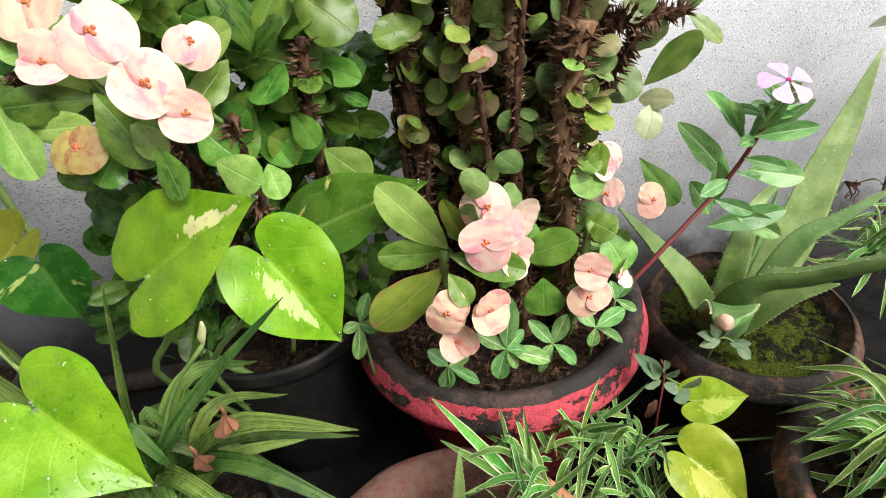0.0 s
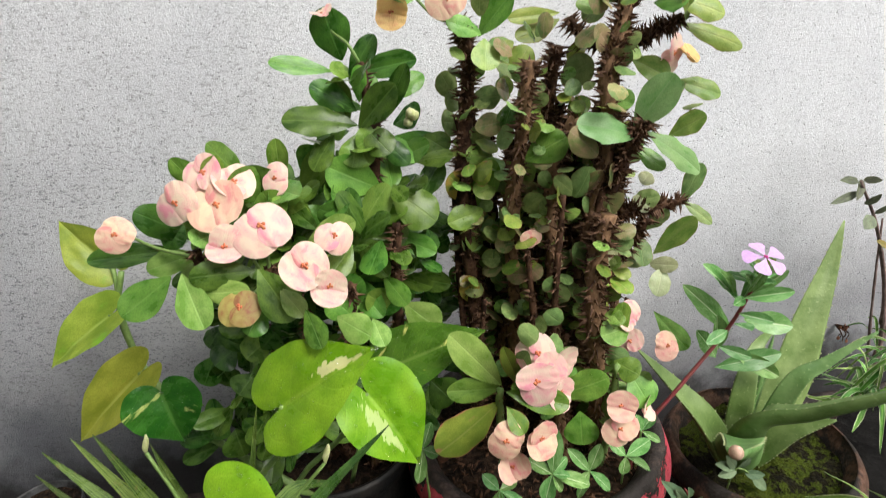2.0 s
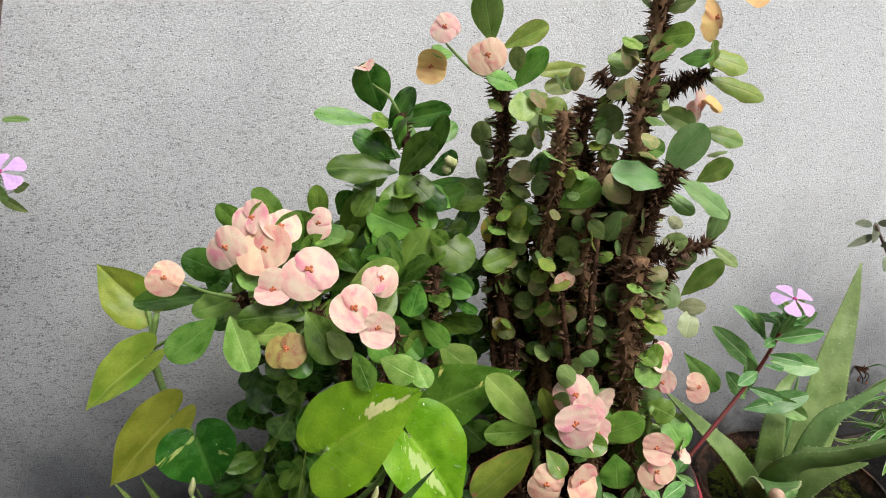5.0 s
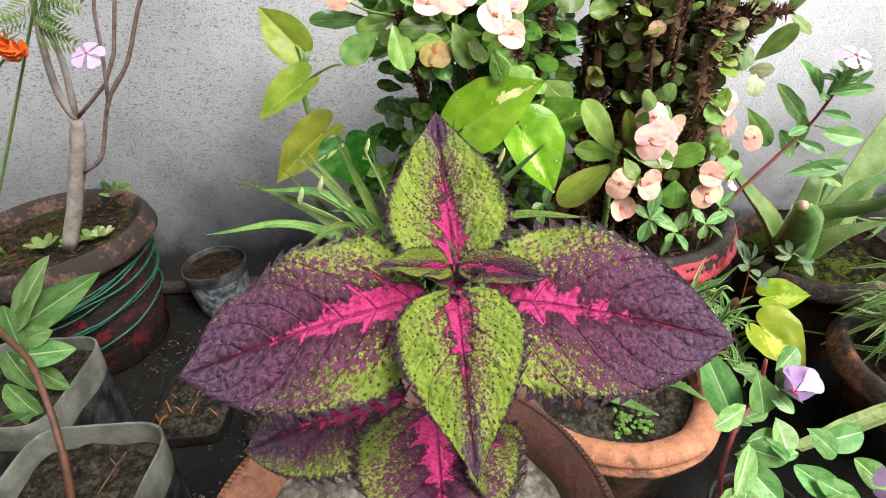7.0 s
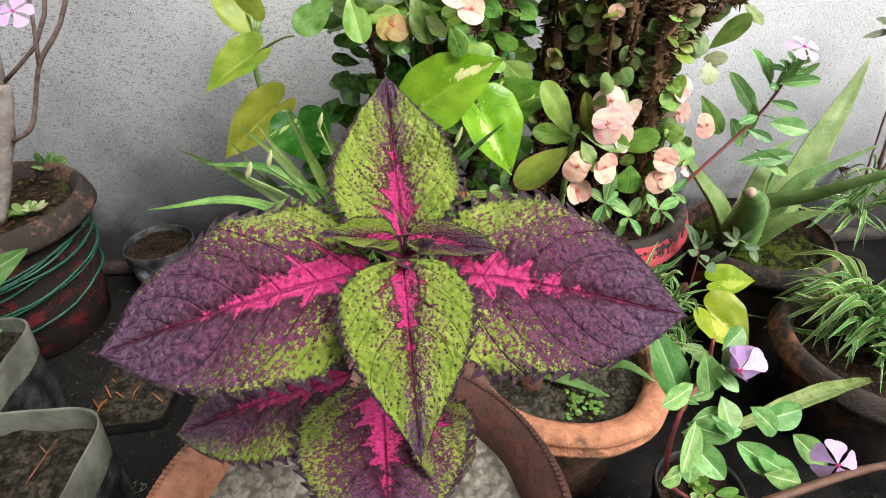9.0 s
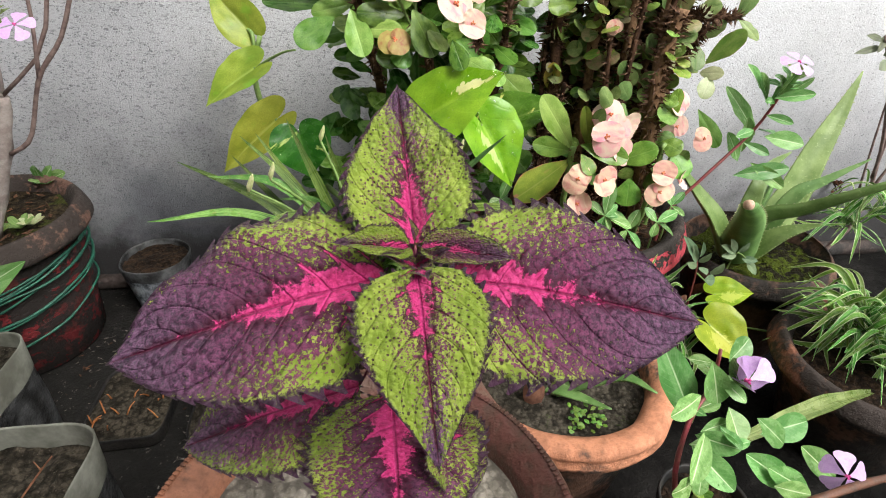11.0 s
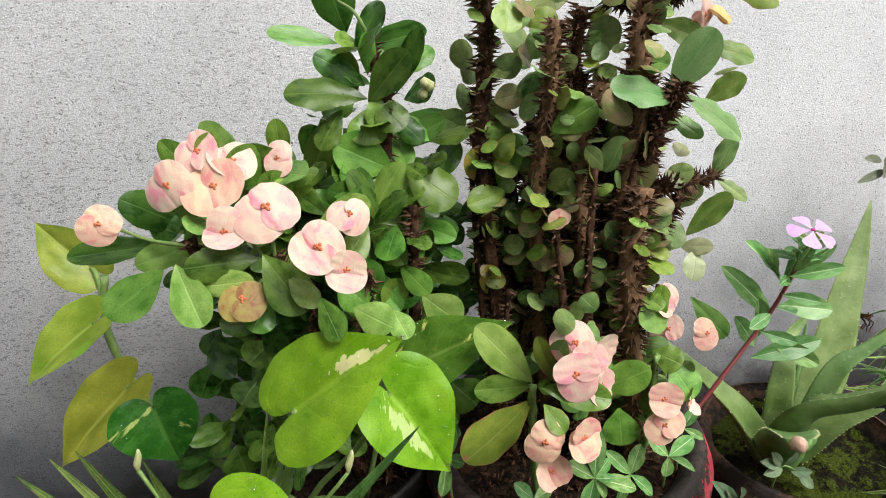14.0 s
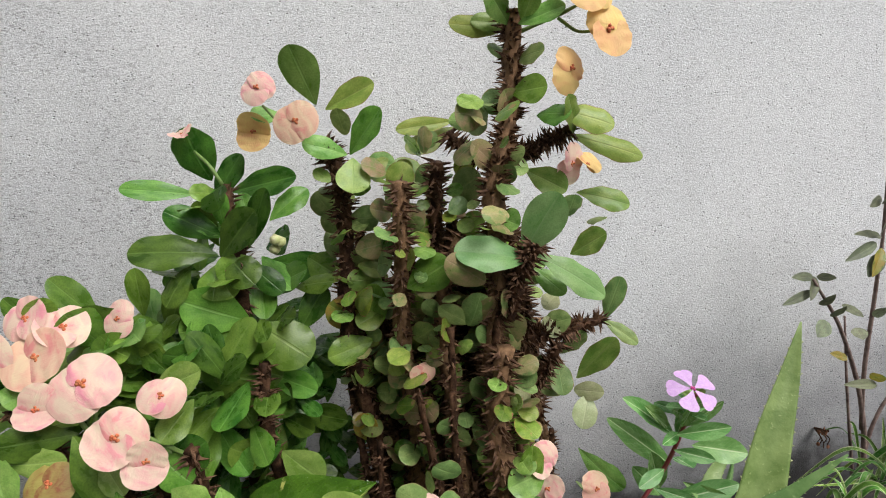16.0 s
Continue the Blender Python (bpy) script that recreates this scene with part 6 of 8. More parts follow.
for k in range(14):
    a = 2 * math.pi * k / 14
    base = GB + Vector((0.03 * math.cos(a), 0.03 * math.sin(a), 0.0))
    stem(grass, [(base.x, base.y, 0.2), base, base + Vector((0.03 * math.cos(a), 0.03 * math.sin(a), 0.06))], [0.003, 0.0018], STEM_GREEN, "stem", 8, 6)
for at in ((-0.190, 0.400, 0.496), (-0.269, 0.340, 0.462), (-0.232, 0.300, 0.495), (-0.027, 0.360, 0.489), (-0.267, 0.340, 0.464)):
    c = Vector(at)
    part("bud", tube([c, c + Vector((0.001, 0, 0.006)), c + Vector((0.004, 0, 0.013)), c + Vector((0.006, -0.001, 0.02))], [0.0012, 0.0029, 0.0025, 0.0008], 10, 8), BUD, grass, "pale cream bud")
    stem(grass, [GB, GB.lerp(c, 0.6) + Vector((0, 0, 0.02)), c], [0.002, 0.0016], STEM_GREEN, "stem", 10, 6)
for at in ((-0.021, 0.330, 0.447), (-0.054, 0.330, 0.410), (-0.117, 0.250, 0.504), (-0.103, 0.250, 0.495)):
    c = Vector(at)
    head = part("dried_flower", tube([c + Vector((0, 0, 0.012)), c + Vector((0.001, 0, 0.005)), c], [0.0008, 0.0018, 0.0012], 7, 7), DEAD, grass, "withered brown-pink flower")
    for k in range(6):
        v = Vector((rng.uniform(-0.5, 0.5), rng.uniform(-0.6, 0.3), -1)).normalized() * rng.uniform(0.010, 0.018)
        part("petal", SHAPE["petal"][0], DEAD, head, m=leaf_pose(c + Vector((0, 0, 0.004)), c + v, rng.uniform(0.006, 0.011), (rng.uniform(-1, 1), rng.uniform(-1, 0.2), rng.uniform(-0.3, 0.3))))
stem(grass, [(0.004, 0.272, 0.399), (0.006, 0.262, 0.380), (0.0, 0.250, 0.340)], [0.0010, 0.0022], ROOT_WHITE, "dried_leaf", 10, 6, label="narrow bleached straw-coloured leaf")

# ---- striped spider plants ----


def spider_plant(label, at, count, reach, seed, rise=0.05, width=0.013, lean=(0, 0), drop=0.05):
    r = random.Random(seed)
    p = thing("spider_plant", label, "foliage plant", at, "striped spider plants")
    at = Vector(at)
    for k in range(count):
        a = r.uniform(0, 2 * math.pi)
        d = reach * r.uniform(0.5, 1.1)
        tip = at + Vector((d * math.cos(a) + lean[0], d * math.sin(a) + lean[1], r.uniform(-drop, 0.06)))
        strap(p, at + Vector((r.uniform(-0.02, 0.02), r.uniform(-0.02, 0.02), r.uniform(-0.01, 0.01))), tip, rise * r.uniform(-0.3, 1.3), 0.74 * width * r.uniform(0.6, 1.25), LEAF["vari"], twist=r.uniform(-1.0, 1.0))
    return p


sp = spider_plant("cream-edged spider plant spilling over a terracotta pot", (0.202, 0.360, 0.227), 20, 0.075, 3, 0.03, 0.013, drop=0.03)
strap(sp, (0.196, 0.360, 0.219), (0.118, 0.400, 0.339), 0.0, 0.015, LEAF["vari"])
strap(sp, (0.192, 0.360, 0.230), (0.119, 0.380, 0.304), 0.0, 0.012, LEAF["vari"])
strap(sp, (0.208, 0.360, 0.236), (0.199, 0.420, 0.264), 0.0, 0.011, LEAF["vari"])
for k, (c, n, reach) in enumerate((((0.274, 0.400, 0.225), 22, 0.05), ((0.300, 0.390, 0.173), 20, 0.05), ((0.240, 0.350, 0.195), 22, 0.06), ((0.338, 0.410, 0.170), 18, 0.04), ((0.239, 0.410, 0.221), 18, 0.045), ((0.354, 0.380, 0.114), 16, 0.05), ((0.168, 0.330, 0.228), 16, 0.05), ((0.296, 0.360, 0.148), 16, 0.05), ((0.189, 0.300, 0.238), 14, 0.05), ((0.304, 0.430, 0.219), 10, 0.04))):
    spider_plant("cream-edged spider plantlet hanging between the pots", c, n, reach, 20 + k, 0.015, 0.010, drop=0.04)
spider_plant("large cream-edged spider plant in a clay pot", (0.592, 0.330, 0.200), 84, 0.12, 6, 0.05, 0.0135)
spider_plant("large cream-edged spider plant drooping from the clay pot", (0.625, 0.285, 0.180), 46, 0.10, 7, 0.045, 0.013)
spider_plant("cream-edged spider plant crowding the clay pot", (0.560, 0.350, 0.195), 34, 0.085, 11, 0.04, 0.012)
spider_plant("cream-edged spider plant behind the mossy bowl", (0.756, 0.600, 0.212), 34, 0.1, 8, 0.05, 0.011)
spider_plant("cream-edged spider plant at the foot of the wall", (0.898, 0.700, 0.187), 30, 0.12, 9, 0.05, 0.012)

# ---- aloes ----


def aloe_material():
    n = Nodes("aloe_skin")
    p = n.place()
    a, b = n.noise(p, 26.0, 6.0, 0.65), n.noise(p, 190.0, 3.0)
    c = n.mix(n.step(a, 0.3, 0.7), (0.085, 0.165, 0.038), (0.185, 0.285, 0.095))
    c = n.mix(n.step(b, 0.62, 0.72, 0.0, 0.5), c, (0.32, 0.42, 0.18))
    return n.done(vary(n, c, 0.12), 0.42, n.bump(b, 0.25, 0.002), spec=0.3, through=0.06)


ALOE, SPINE, CUT = aloe_material(), plain("aloe_spine", (0.36, 0.42, 0.2), (0.42, 0.42, 0.22), 200, 0.5), plain("aloe_cut_end", (0.55, 0.35, 0.26), (0.3, 0.2, 0.12), 150, 0.6)


def aloe_leaf(plant, points, width, thick, up, cut=False, teeth=22):
    """A fleshy channelled leaf with small spines along both margins."""
    o = Vector(points[0])
    line = [p - o for p in catmull(points, 22)]
    bm = bmesh.new()
    sp = bmesh.new()
    rings = []
    for k, c in enumerate(line):
        f = k / 21
        ahead = (line[min(k + 1, 21)] - line[max(k - 1, 0)]).normalized()
        side = ahead.cross(Vector(up)).normalized()
        top = side.cross(ahead)
        w = width * 0.5 * ((1 - f ** 1.6) if not cut else (1 - 0.74 * f)) + 0.0012
        t = thick * ((1 - f) ** 0.7 if not cut else 1 - 0.6 * f) + 0.001
        ring = []
        for s in range(12):
            a = 2 * math.pi * s / 12
            y, z = math.cos(a), math.sin(a)
            lift = 0.35 * w * y * y
            ring.append(bm.verts.new(c + side * w * y + top * (t * z * (0.35 if z > 0 else 1.0) + lift)))
        rings.append(ring)
        if k % max(1, 22 // teeth) == 0 and f < 0.95:
            for s in (-1, 1):
                b = c + side * w * s + top * 0.35 * w
                e = b + side * s * min(0.0026, width * 0.045) + top * 0.0006 + ahead * 0.001
                i = [sp.verts.new(v) for v in (b + ahead * width * 0.03, b - ahead * width * 0.03, b + top * width * 0.025, e)]
                for q in ((0, 1, 3), (1, 2, 3), (2, 0, 3)):
                    sp.faces.new([i[j] for j in q])
    for a, b in zip(rings, rings[1:]):
        for s in range(12):
            bm.faces.new((a[s], a[(s + 1) % 12], b[(s + 1) % 12], b[s]))
    bm.faces.new(rings[-1])
    leaf = part("leaf", smooth(bm), ALOE, plant, "cut-off fleshy leaf" if cut else "", Matrix.Translation(o))
    part("spine_margin", sp, SPINE, leaf, "pale marginal spines", Matrix.Translation(o), "stuff")
    if cut:
        part("cut_end", blob([line[-1] * 0.995], width * 0.115, 2), CUT, leaf, "dried pinkish cut end", Matrix.Translation(o))


aloe = thing("aloe", "large aloe with pale toothed leaves, one cut short", "succulent", (0.54, 0.57, 0.18))
AB = Vector((0.515, 0.56, 0.195))
aloe_leaf(aloe, [AB + Vector((0.04, 0.03, 0)), (0.622, 0.615, 0.263), (0.676, 0.655, 0.348), (0.724, 0.690, 0.411), (0.760, 0.717, 0.473)], 0.066, 0.012, (-0.4, -1, 0.2))
aloe_leaf(aloe, [AB + Vector((0.01, 0.02, 0)), (0.530, 0.585, 0.283), (0.567, 0.620, 0.330), (0.621, 0.645, 0.350)], 0.036, 0.012, (-0.5, -1, 0.2))
aloe_leaf(aloe, [AB + Vector((0.02, 0.02, 0)), (0.569, 0.600, 0.288), (0.610, 0.640, 0.333)], 0.024, 0.01, (0.8, -0.8, 0.2))
aloe_leaf(aloe, [AB + Vector((0.03, 0.0, 0)), (0.595, 0.570, 0.295), (0.64, 0.57, 0.325), (0.712, 0.571, 0.365)], 0.030, 0.011, (-0.3, -0.5, 1))
aloe_leaf(aloe, [AB + Vector((0.0, -0.01, 0.01)), (0.516, 0.525, 0.288), (0.553, 0.490, 0.321), (0.604, 0.440, 0.379), (0.70, 0.40, 0.44)], 0.060, 0.018, (-0.2, 0.75, 0.65))
aloe_leaf(aloe, [AB + Vector((0.02, -0.01, 0)), (0.576, 0.535, 0.242), (0.622, 0.515, 0.272)], 0.042, 0.013, (0, -0.3, 1))
aloe_leaf(aloe, [AB + Vector((-0.01, -0.015, 0)), (0.475, 0.50, 0.275), (0.42, 0.43, 0.345), (0.375, 0.383, 0.393)], 0.068, 0.018, (0.3, 0.7, 0.7), True)
aloe_leaf(aloe, [AB + Vector((-0.02, 0.0, 0)), (0.464, 0.575, 0.257), (0.430, 0.600, 0.301), (0.381, 0.620, 0.361)], 0.050, 0.012, (0.6, -0.8, 0.5), False, 7)
pup = thing("aloe", "small speckled aloe offsets in the terracotta pot", "succulent", (0.10, 0.28, 0.19))
aloe_leaf(pup, [(0.10, 0.262, 0.186), (0.131, 0.238, 0.226), (0.163, 0.210, 0.260), (0.182, 0.170, 0.276)], 0.024, 0.008, (0, -0.3, 1), False, 16)
aloe_leaf(pup, [(0.085, 0.27, 0.186), (0.105, 0.240, 0.207), (0.150, 0.200, 0.217)], 0.022, 0.008, (0, -0.3, 1), False, 16)
aloe_leaf(pup, [(0.12, 0.335, 0.186), (0.126, 0.352, 0.230), (0.135, 0.371, 0.295)], 0.02, 0.007, (0, -1, 0.2), False, 16)
loose = thing("cut_strap_leaf_plant", "thick fluted pale-green leaf cut short, growing from the clay pot", "foliage plant", (0.6, 0.27, 0.14))
strap(loose, (0.242, 0.100, 0.280), (0.60, 0.27, 0.135), 0.012, 0.026, striped("leaf_pale_fluted", (0.15, 0.27, 0.06), (0.34, 0.46, 0.17), None, 0.0), twist=-0.4)

# ---- coleus ----
coleus = thing("coleus", "coleus with large lime, maroon and magenta toothed leaves", "foliage plant", (-0.14, 0.03, 0.27))
CM = Vector((-0.09, -0.032, 0.612))
stem(coleus, [(-0.13, 0.0, 0.27), (-0.115, -0.01, 0.42), (-0.095, -0.028, 0.55), CM - Vector((0, 0, 0.016))], [0.0055, 0.0022], plain("coleus_stem", (0.2, 0.06, 0.1), (0.26, 0.2, 0.1), 80), n=16)


COLEUS_STALK = plain("coleus_stalk", (0.16, 0.02, 0.06), (0.24, 0.08, 0.08), 80)


def coleus_leaf(base, tip, width, facing, key, variant=0, label=""):
    base, tip = Vector(base), Vector(tip)
    sag = (0.17, 0.06)[variant] * ((tip - base).length + width) / 2
    one_leaf(coleus, "coleus_pointed" if key.startswith("lime") else "coleus", COLEUS[key], base, tip + Vector(facing).normalized() * sag, width, facing, variant, label)
    stem(coleus, [base, CM - Vector((0, 0, 0.014))], [0.0007, 0.0010], COLEUS_STALK, "leaf_stalk", 5, 6)


coleus_leaf(CM + Vector((0, 0.006, 0.004)), (-0.095, 0.046, 0.667), 0.061, (0, -0.9, 0.8), "lime", 1)
coleus_leaf((-0.104, -0.037, 0.608), (-0.221, -0.054, 0.581), 0.088, (-0.1, -0.52, 0.9), "maroon", 0)
coleus_leaf((-0.077, -0.040, 0.608), (0.028, -0.062, 0.593), 0.088, (0.1, -0.52, 0.9), "maroon", 0)
coleus_leaf((-0.090, -0.046, 0.616), (-0.086, -0.112, 0.573), 0.058, (0, -0.5, 1), "lime_pale", 0)
coleus_leaf(CM + Vector((-0.003, 0.004, 0.004)), (-0.123, -0.045, 0.631), 0.019, (0, -0.5, 1), "lime", 1)
coleus_leaf(CM + Vector((0.003, 0.004, 0.004)), (-0.049, -0.045, 0.619), 0.019, (0, -0.5, 1), "mixed", 1)
coleus_leaf((-0.122, -0.028, 0.530), (-0.218, -0.037, 0.500), 0.075, (-0.1, -0.3, 1), "mixed", 0)
coleus_leaf((-0.105, -0.036, 0.530), (-0.102, -0.104, 0.490), 0.09, (0.05, -0.4, 1), "mixed", 0)
coleus_leaf((-0.081, -0.054, 0.530), (-0.066, -0.074, 0.490), 0.04, (0.3, -0.3, 1), "mixed", 1)
for dx, dy, dz, w in ((0.004, -0.024, 0.008, 0.013), (-0.006, 0.02, 0.014, 0.013), (-0.014, -0.012, 0.012, 0.009), (0.014, -0.010, 0.012, 0.009)):
    one_leaf(coleus, "coleus", COLEUS["mixed"], CM - Vector((0, 0, 0.004)), CM + Vector((dx, dy, dz)), w, (0, -0.6, 1), 1)
spike = thing("coleus_seed_spike", "dried purple coleus flower spike between the pots", "flower", (0.07, 0.25, 0.19))
sa, sb = Vector((0.070, 0.258, 0.312)), Vector((0.131, 0.280, 0.333))
stem(spike, [(0.07, 0.25, 0.19), (0.060, 0.252, 0.27), sa, sa.lerp(sb, 0.5) + Vector((0, 0, 0.003)), sb], [0.0017, 0.0008], STEM_RED, "stem", 16, 6)
cups = []
for k in range(26):
    for w in range(6):
        a = w * 1.047 + k * 0.5
        r = (0.0062 - 0.0042 * k / 25) * rng.uniform(0.75, 1.2)
        cups.append(sa.lerp(sb, k / 25) + Vector((rng.uniform(-0.0015, 0.0015), r * math.cos(a), r * math.sin(a) + 0.003 * math.sin(math.pi * k / 25))))
part("seed_head", blob(cups, 0.0015), SEED_PURPLE, spike, "purple-grey whorled seed cups", kind="stuff")
weed = thing("weed", "low green weed sprouting in the terracotta pot", "herb", (0.124, 0.206, 0.19))
for k in range(46):
    base = Vector((0.124 + rng.uniform(-0.022, 0.022), 0.206 + rng.uniform(-0.02, 0.02), 0.190 + rng.uniform(0.0, 0.014)))
    a = rng.uniform(0, 6.28)
    part("leaf", rng.choice(SHAPE["rd"]), LEAF["mid"], weed, m=leaf_pose(base, base + Vector((math.cos(a), math.sin(a), 0.4)) * 0.007, 0.005, (0, -0.3, 1)))
herbw = thing("herb", "broad-leaved purplish herb seedling in the terracotta pot", "herb", (0.05, 0.29, 0.19), "herbs")
HC = Vector((0.043, 0.270, 0.352))
stem(herbw, [(0.06, 0.30, 0.188), (0.048, 0.285, 0.27), HC], [0.0022, 0.0015], STEM_GREEN, "stem", 10, 6)
for k, (dx, dy, dz, w) in enumerate(((-0.030, -0.006, 0.018, 0.022), (0.026, -0.010, 0.014, 0.020), (-0.022, -0.016, -0.022, 0.022), (0.022, -0.012, -0.028, 0.024), (0.002, 0.008, 0.024, 0.014), (0.004, -0.014, -0.012, 0.014), (-0.040, 0.004, -0.010, 0.020), (0.036, 0.004, -0.010, 0.018))):
    one_leaf(herbw, "ov", LEAF["purp" if k in (0, 2, 6) else "gray"], HC - Vector((0, 0, 0.012 * (k // 4))), HC + Vector((dx, dy, dz)), w, (dx * 4, -0.6, 0.9))

# ---- shrub in the stringed pot ----
bush = thing("pot_shrub", "bare-stemmed shrub with orange and mauve flowers", "shrub", (-0.74, 0.62, 0.25))
J = Vector((-0.667, 0.600, 0.499))
J2 = Vector((-0.691, 0.600, 0.410))
stem(bush, [(-0.780, 0.600, 0.262), (-0.716, 0.600, 0.385), (-0.679, 0.600, 0.464), J], [0.0130, 0.0095], TRUNK, "trunk", 16, 10, 0.35)
stem(bush, [J, (-0.677, 0.600, 0.546), (-0.665, 0.600, 0.627), (-0.641, 0.600, 0.713), (-0.598, 0.600, 0.799), (-0.551, 0.600, 0.914)], [0.006, 0.0035], TRUNK, "branch", 14, 8)
stem(bush, [J, (-0.657, 0.610, 0.576), (-0.660, 0.620, 0.638), (-0.634, 0.620, 0.711), (-0.591, 0.620, 0.785), (-0.534, 0.620, 0.905)], [0.005, 0.0034], TRUNK, "branch", 14, 8)
stem(bush, [J2, (-0.651, 0.600, 0.437), (-0.606, 0.600, 0.524), (-0.555, 0.600, 0.580), (-0.506, 0.600, 0.662), (-0.468, 0.600, 0.691), (-0.438, 0.600, 0.744), (-0.393, 0.600, 0.807), (-0.351, 0.600, 0.877), (-0.308, 0.600, 0.970)], [0.0036, 0.0021], TWIG, "branch", 34, 8)
stem(bush, [(-0.606, 0.600, 0.524), (-0.586, 0.600, 0.598), (-0.571, 0.600, 0.666), (-0.525, 0.600, 0.754), (-0.476, 0.600, 0.876)], [0.003, 0.002], TWIG, "branch", 12, 7)
stem(bush, [(-0.459, 0.600, 0.711), (-0.477, 0.600, 0.727), (-0.495, 0.600, 0.739), (-0.504, 0.600, 0.783)], [0.003, 0.002], TWIG, "branch", 12, 7)
stem(bush, [(-0.459, 0.600, 0.711), (-0.440, 0.600, 0.771), (-0.422, 0.600, 0.828)], [0.0025, 0.0015], TWIG, "branch", 12, 7)
stem(bush, [(-0.455, 0.600, 0.711), (-0.424, 0.600, 0.726), (-0.393, 0.600, 0.747)], [0.0025, 0.0015], TWIG, "branch", 12, 7)
stem(bush, [J, (-0.582, 0.600, 0.573), (-0.517, 0.600, 0.731), (-0.478, 0.600, 0.819), (-0.454, 0.600, 0.878), (-0.419, 0.600, 0.976)], [0.003, 0.002], TWIG, "branch", 14, 7)
periwinkle_flower(bush, (-0.372, 0.590, 0.778), 0.044, (0.2, -0.7, 0.6), 0.5, 0.05)
periwinkle_flower(bush, (-0.576, 0.545, 0.607), 0.044, (0.1, -0.6, 0.8), 0.3, 0.1)


def marigold(plant, at, size):
    c = Vector(at)
    head = part("flower", blob([(0, 0, 0)], size * 0.22), MARIGOLD, plant, "", Matrix.Translation(c))
    for k in range(34):
        a, e = rng.uniform(0, 6.28), rng.uniform(0.0, 1.3)
        d = Vector((math.cos(a) * math.cos(e), -math.sin(e), math.sin(a) * math.cos(e) + 0.15))
        part("petal", SHAPE["petal"][0], MARIGOLD, head, m=leaf_pose(c + d * size * 0.08, c + d * size * 0.5, size * 0.36, (rng.uniform(-1, 1), -1, 0.5)))


def frond_mesh(pairs=7):
    """A feathery leaf of narrow leaflets, 1 long."""
    verts, faces = [(0, -0.008, 0), (0, 0.008, 0), (1, 0, -0.12)], [(0, 1, 2)]
    for k in range(pairs):
        x, size = 0.15 + 0.8 * k / pairs, 0.34 * (1 - 0.45 * k / pairs)
        for d in (-1, 1):
            i = len(verts)
            verts += [(x, 0, -0.12 * x * x), (x + size * 0.35 - 0.03, d * size * 0.5, 0.02), (x + size * 0.7, d * size, -0.05), (x + size * 0.35 + 0.04, d * size * 0.5, 0.0)]
            faces.append((i, i + 1, i + 2, i + 3))
    data = bpy.data.meshes.new("frond")
    data.from_pydata(verts, [], faces)
    return data


mari = thing("marigold", "marigold with feathery leaves and an orange flower", "flower", (-0.9, 0.6, 0.26))
FLOWER_AT = Vector((-0.673, 0.545, 0.620))
stem(mari, [(-0.9, 0.6, 0.255), (-0.9, 0.575, 0.45), FLOWER_AT], [0.003, 0.0018], STEM_GREEN, n=14)
stem(mari, [(-0.9, 0.59, 0.3), (-0.629, 0.560, 0.668), (-0.577, 0.560, 0.747), (-0.555, 0.560, 0.796)], [0.0025, 0.0014], STEM_GREEN, n=14)
FROND = frond_mesh()
fa, fb = Vector((-0.652, 0.560, 0.632)), Vector((-0.559, 0.560, 0.784))
for k in range(26):
    b = fa.lerp(fb, k / 25)
    a = rng.uniform(0, 6.283)
    v = Vector((math.cos(a), math.sin(a) * 0.6, rng.uniform(-0.5, 0.5))).normalized() * rng.uniform(0.045, 0.075)
    part("leaf", FROND, LEAF["ltgn"], mari, m=leaf_pose(b, b + v, v.length, (rng.uniform(-0.4, 0.4), -1, 0.6)))
marigold(mari, FLOWER_AT, 0.042)
marigold(bush, (-0.458, 0.600, 0.696), 0.024)

# ---- dusky shrub at the wall ----
wp = thing("dusky_shrub", "thin shrub with dusky purple-green leaves against the wall", "shrub", (0.86, 0.76, 0.0))
root = (0.87, 0.765, 0.0)
stem(wp, [root, (0.930, 0.760, 0.124), (0.913, 0.755, 0.277), (0.850, 0.740, 0.428), (0.777, 0.720, 0.534)], [0.006, 0.002], TWIG, n=20)
stem(wp, [(0.920, 0.757, 0.231), (0.905, 0.750, 0.354), (0.900, 0.740, 0.555), (0.886, 0.730, 0.675)], [0.004, 0.002], TWIG, "branch", 18)
stem(wp, [(0.927, 0.760, 0.148), (0.947, 0.760, 0.245), (0.989, 0.760, 0.322)], [0.004, 0.002], TWIG, "branch", 12)
stem(wp, [(0.920, 0.760, 0.114), (0.880, 0.750, 0.307), (0.856, 0.745, 0.453)], [0.003, 0.0015], TWIG, "branch", 12)
WEED = Vector((0.900, 0.815, 0.188))
weedw = thing("dried_weed", "small dried brown weed rooted in the wall", "weed", (WEED.x, 0.83, WEED.z))
for k in range(16):
    a = rng.uniform(0, 6.283)
    d = rng.uniform(0.008, 0.02)
    e = WEED + Vector((d * math.cos(a), -rng.uniform(0.0, 0.012), d * math.sin(a) * 1.3 - 0.006))
    stem(weedw, [(WEED.x, 0.832, WEED.z), WEED.lerp(e, 0.5) + Vector((rng.uniform(-0.006, 0.006), -0.004, 0.004)), e], [0.0011, 0.0007], STEM_DARK, "stem", 8, 5)
    if k % 2:
        part("leaf", SHAPE["rd"][1], DEAD, weedw, m=leaf_pose(e, e + Vector((rng.uniform(-0.006, 0.006), -0.003, -0.008)), 0.006, (rng.uniform(-1, 1), -1, 0.3)))

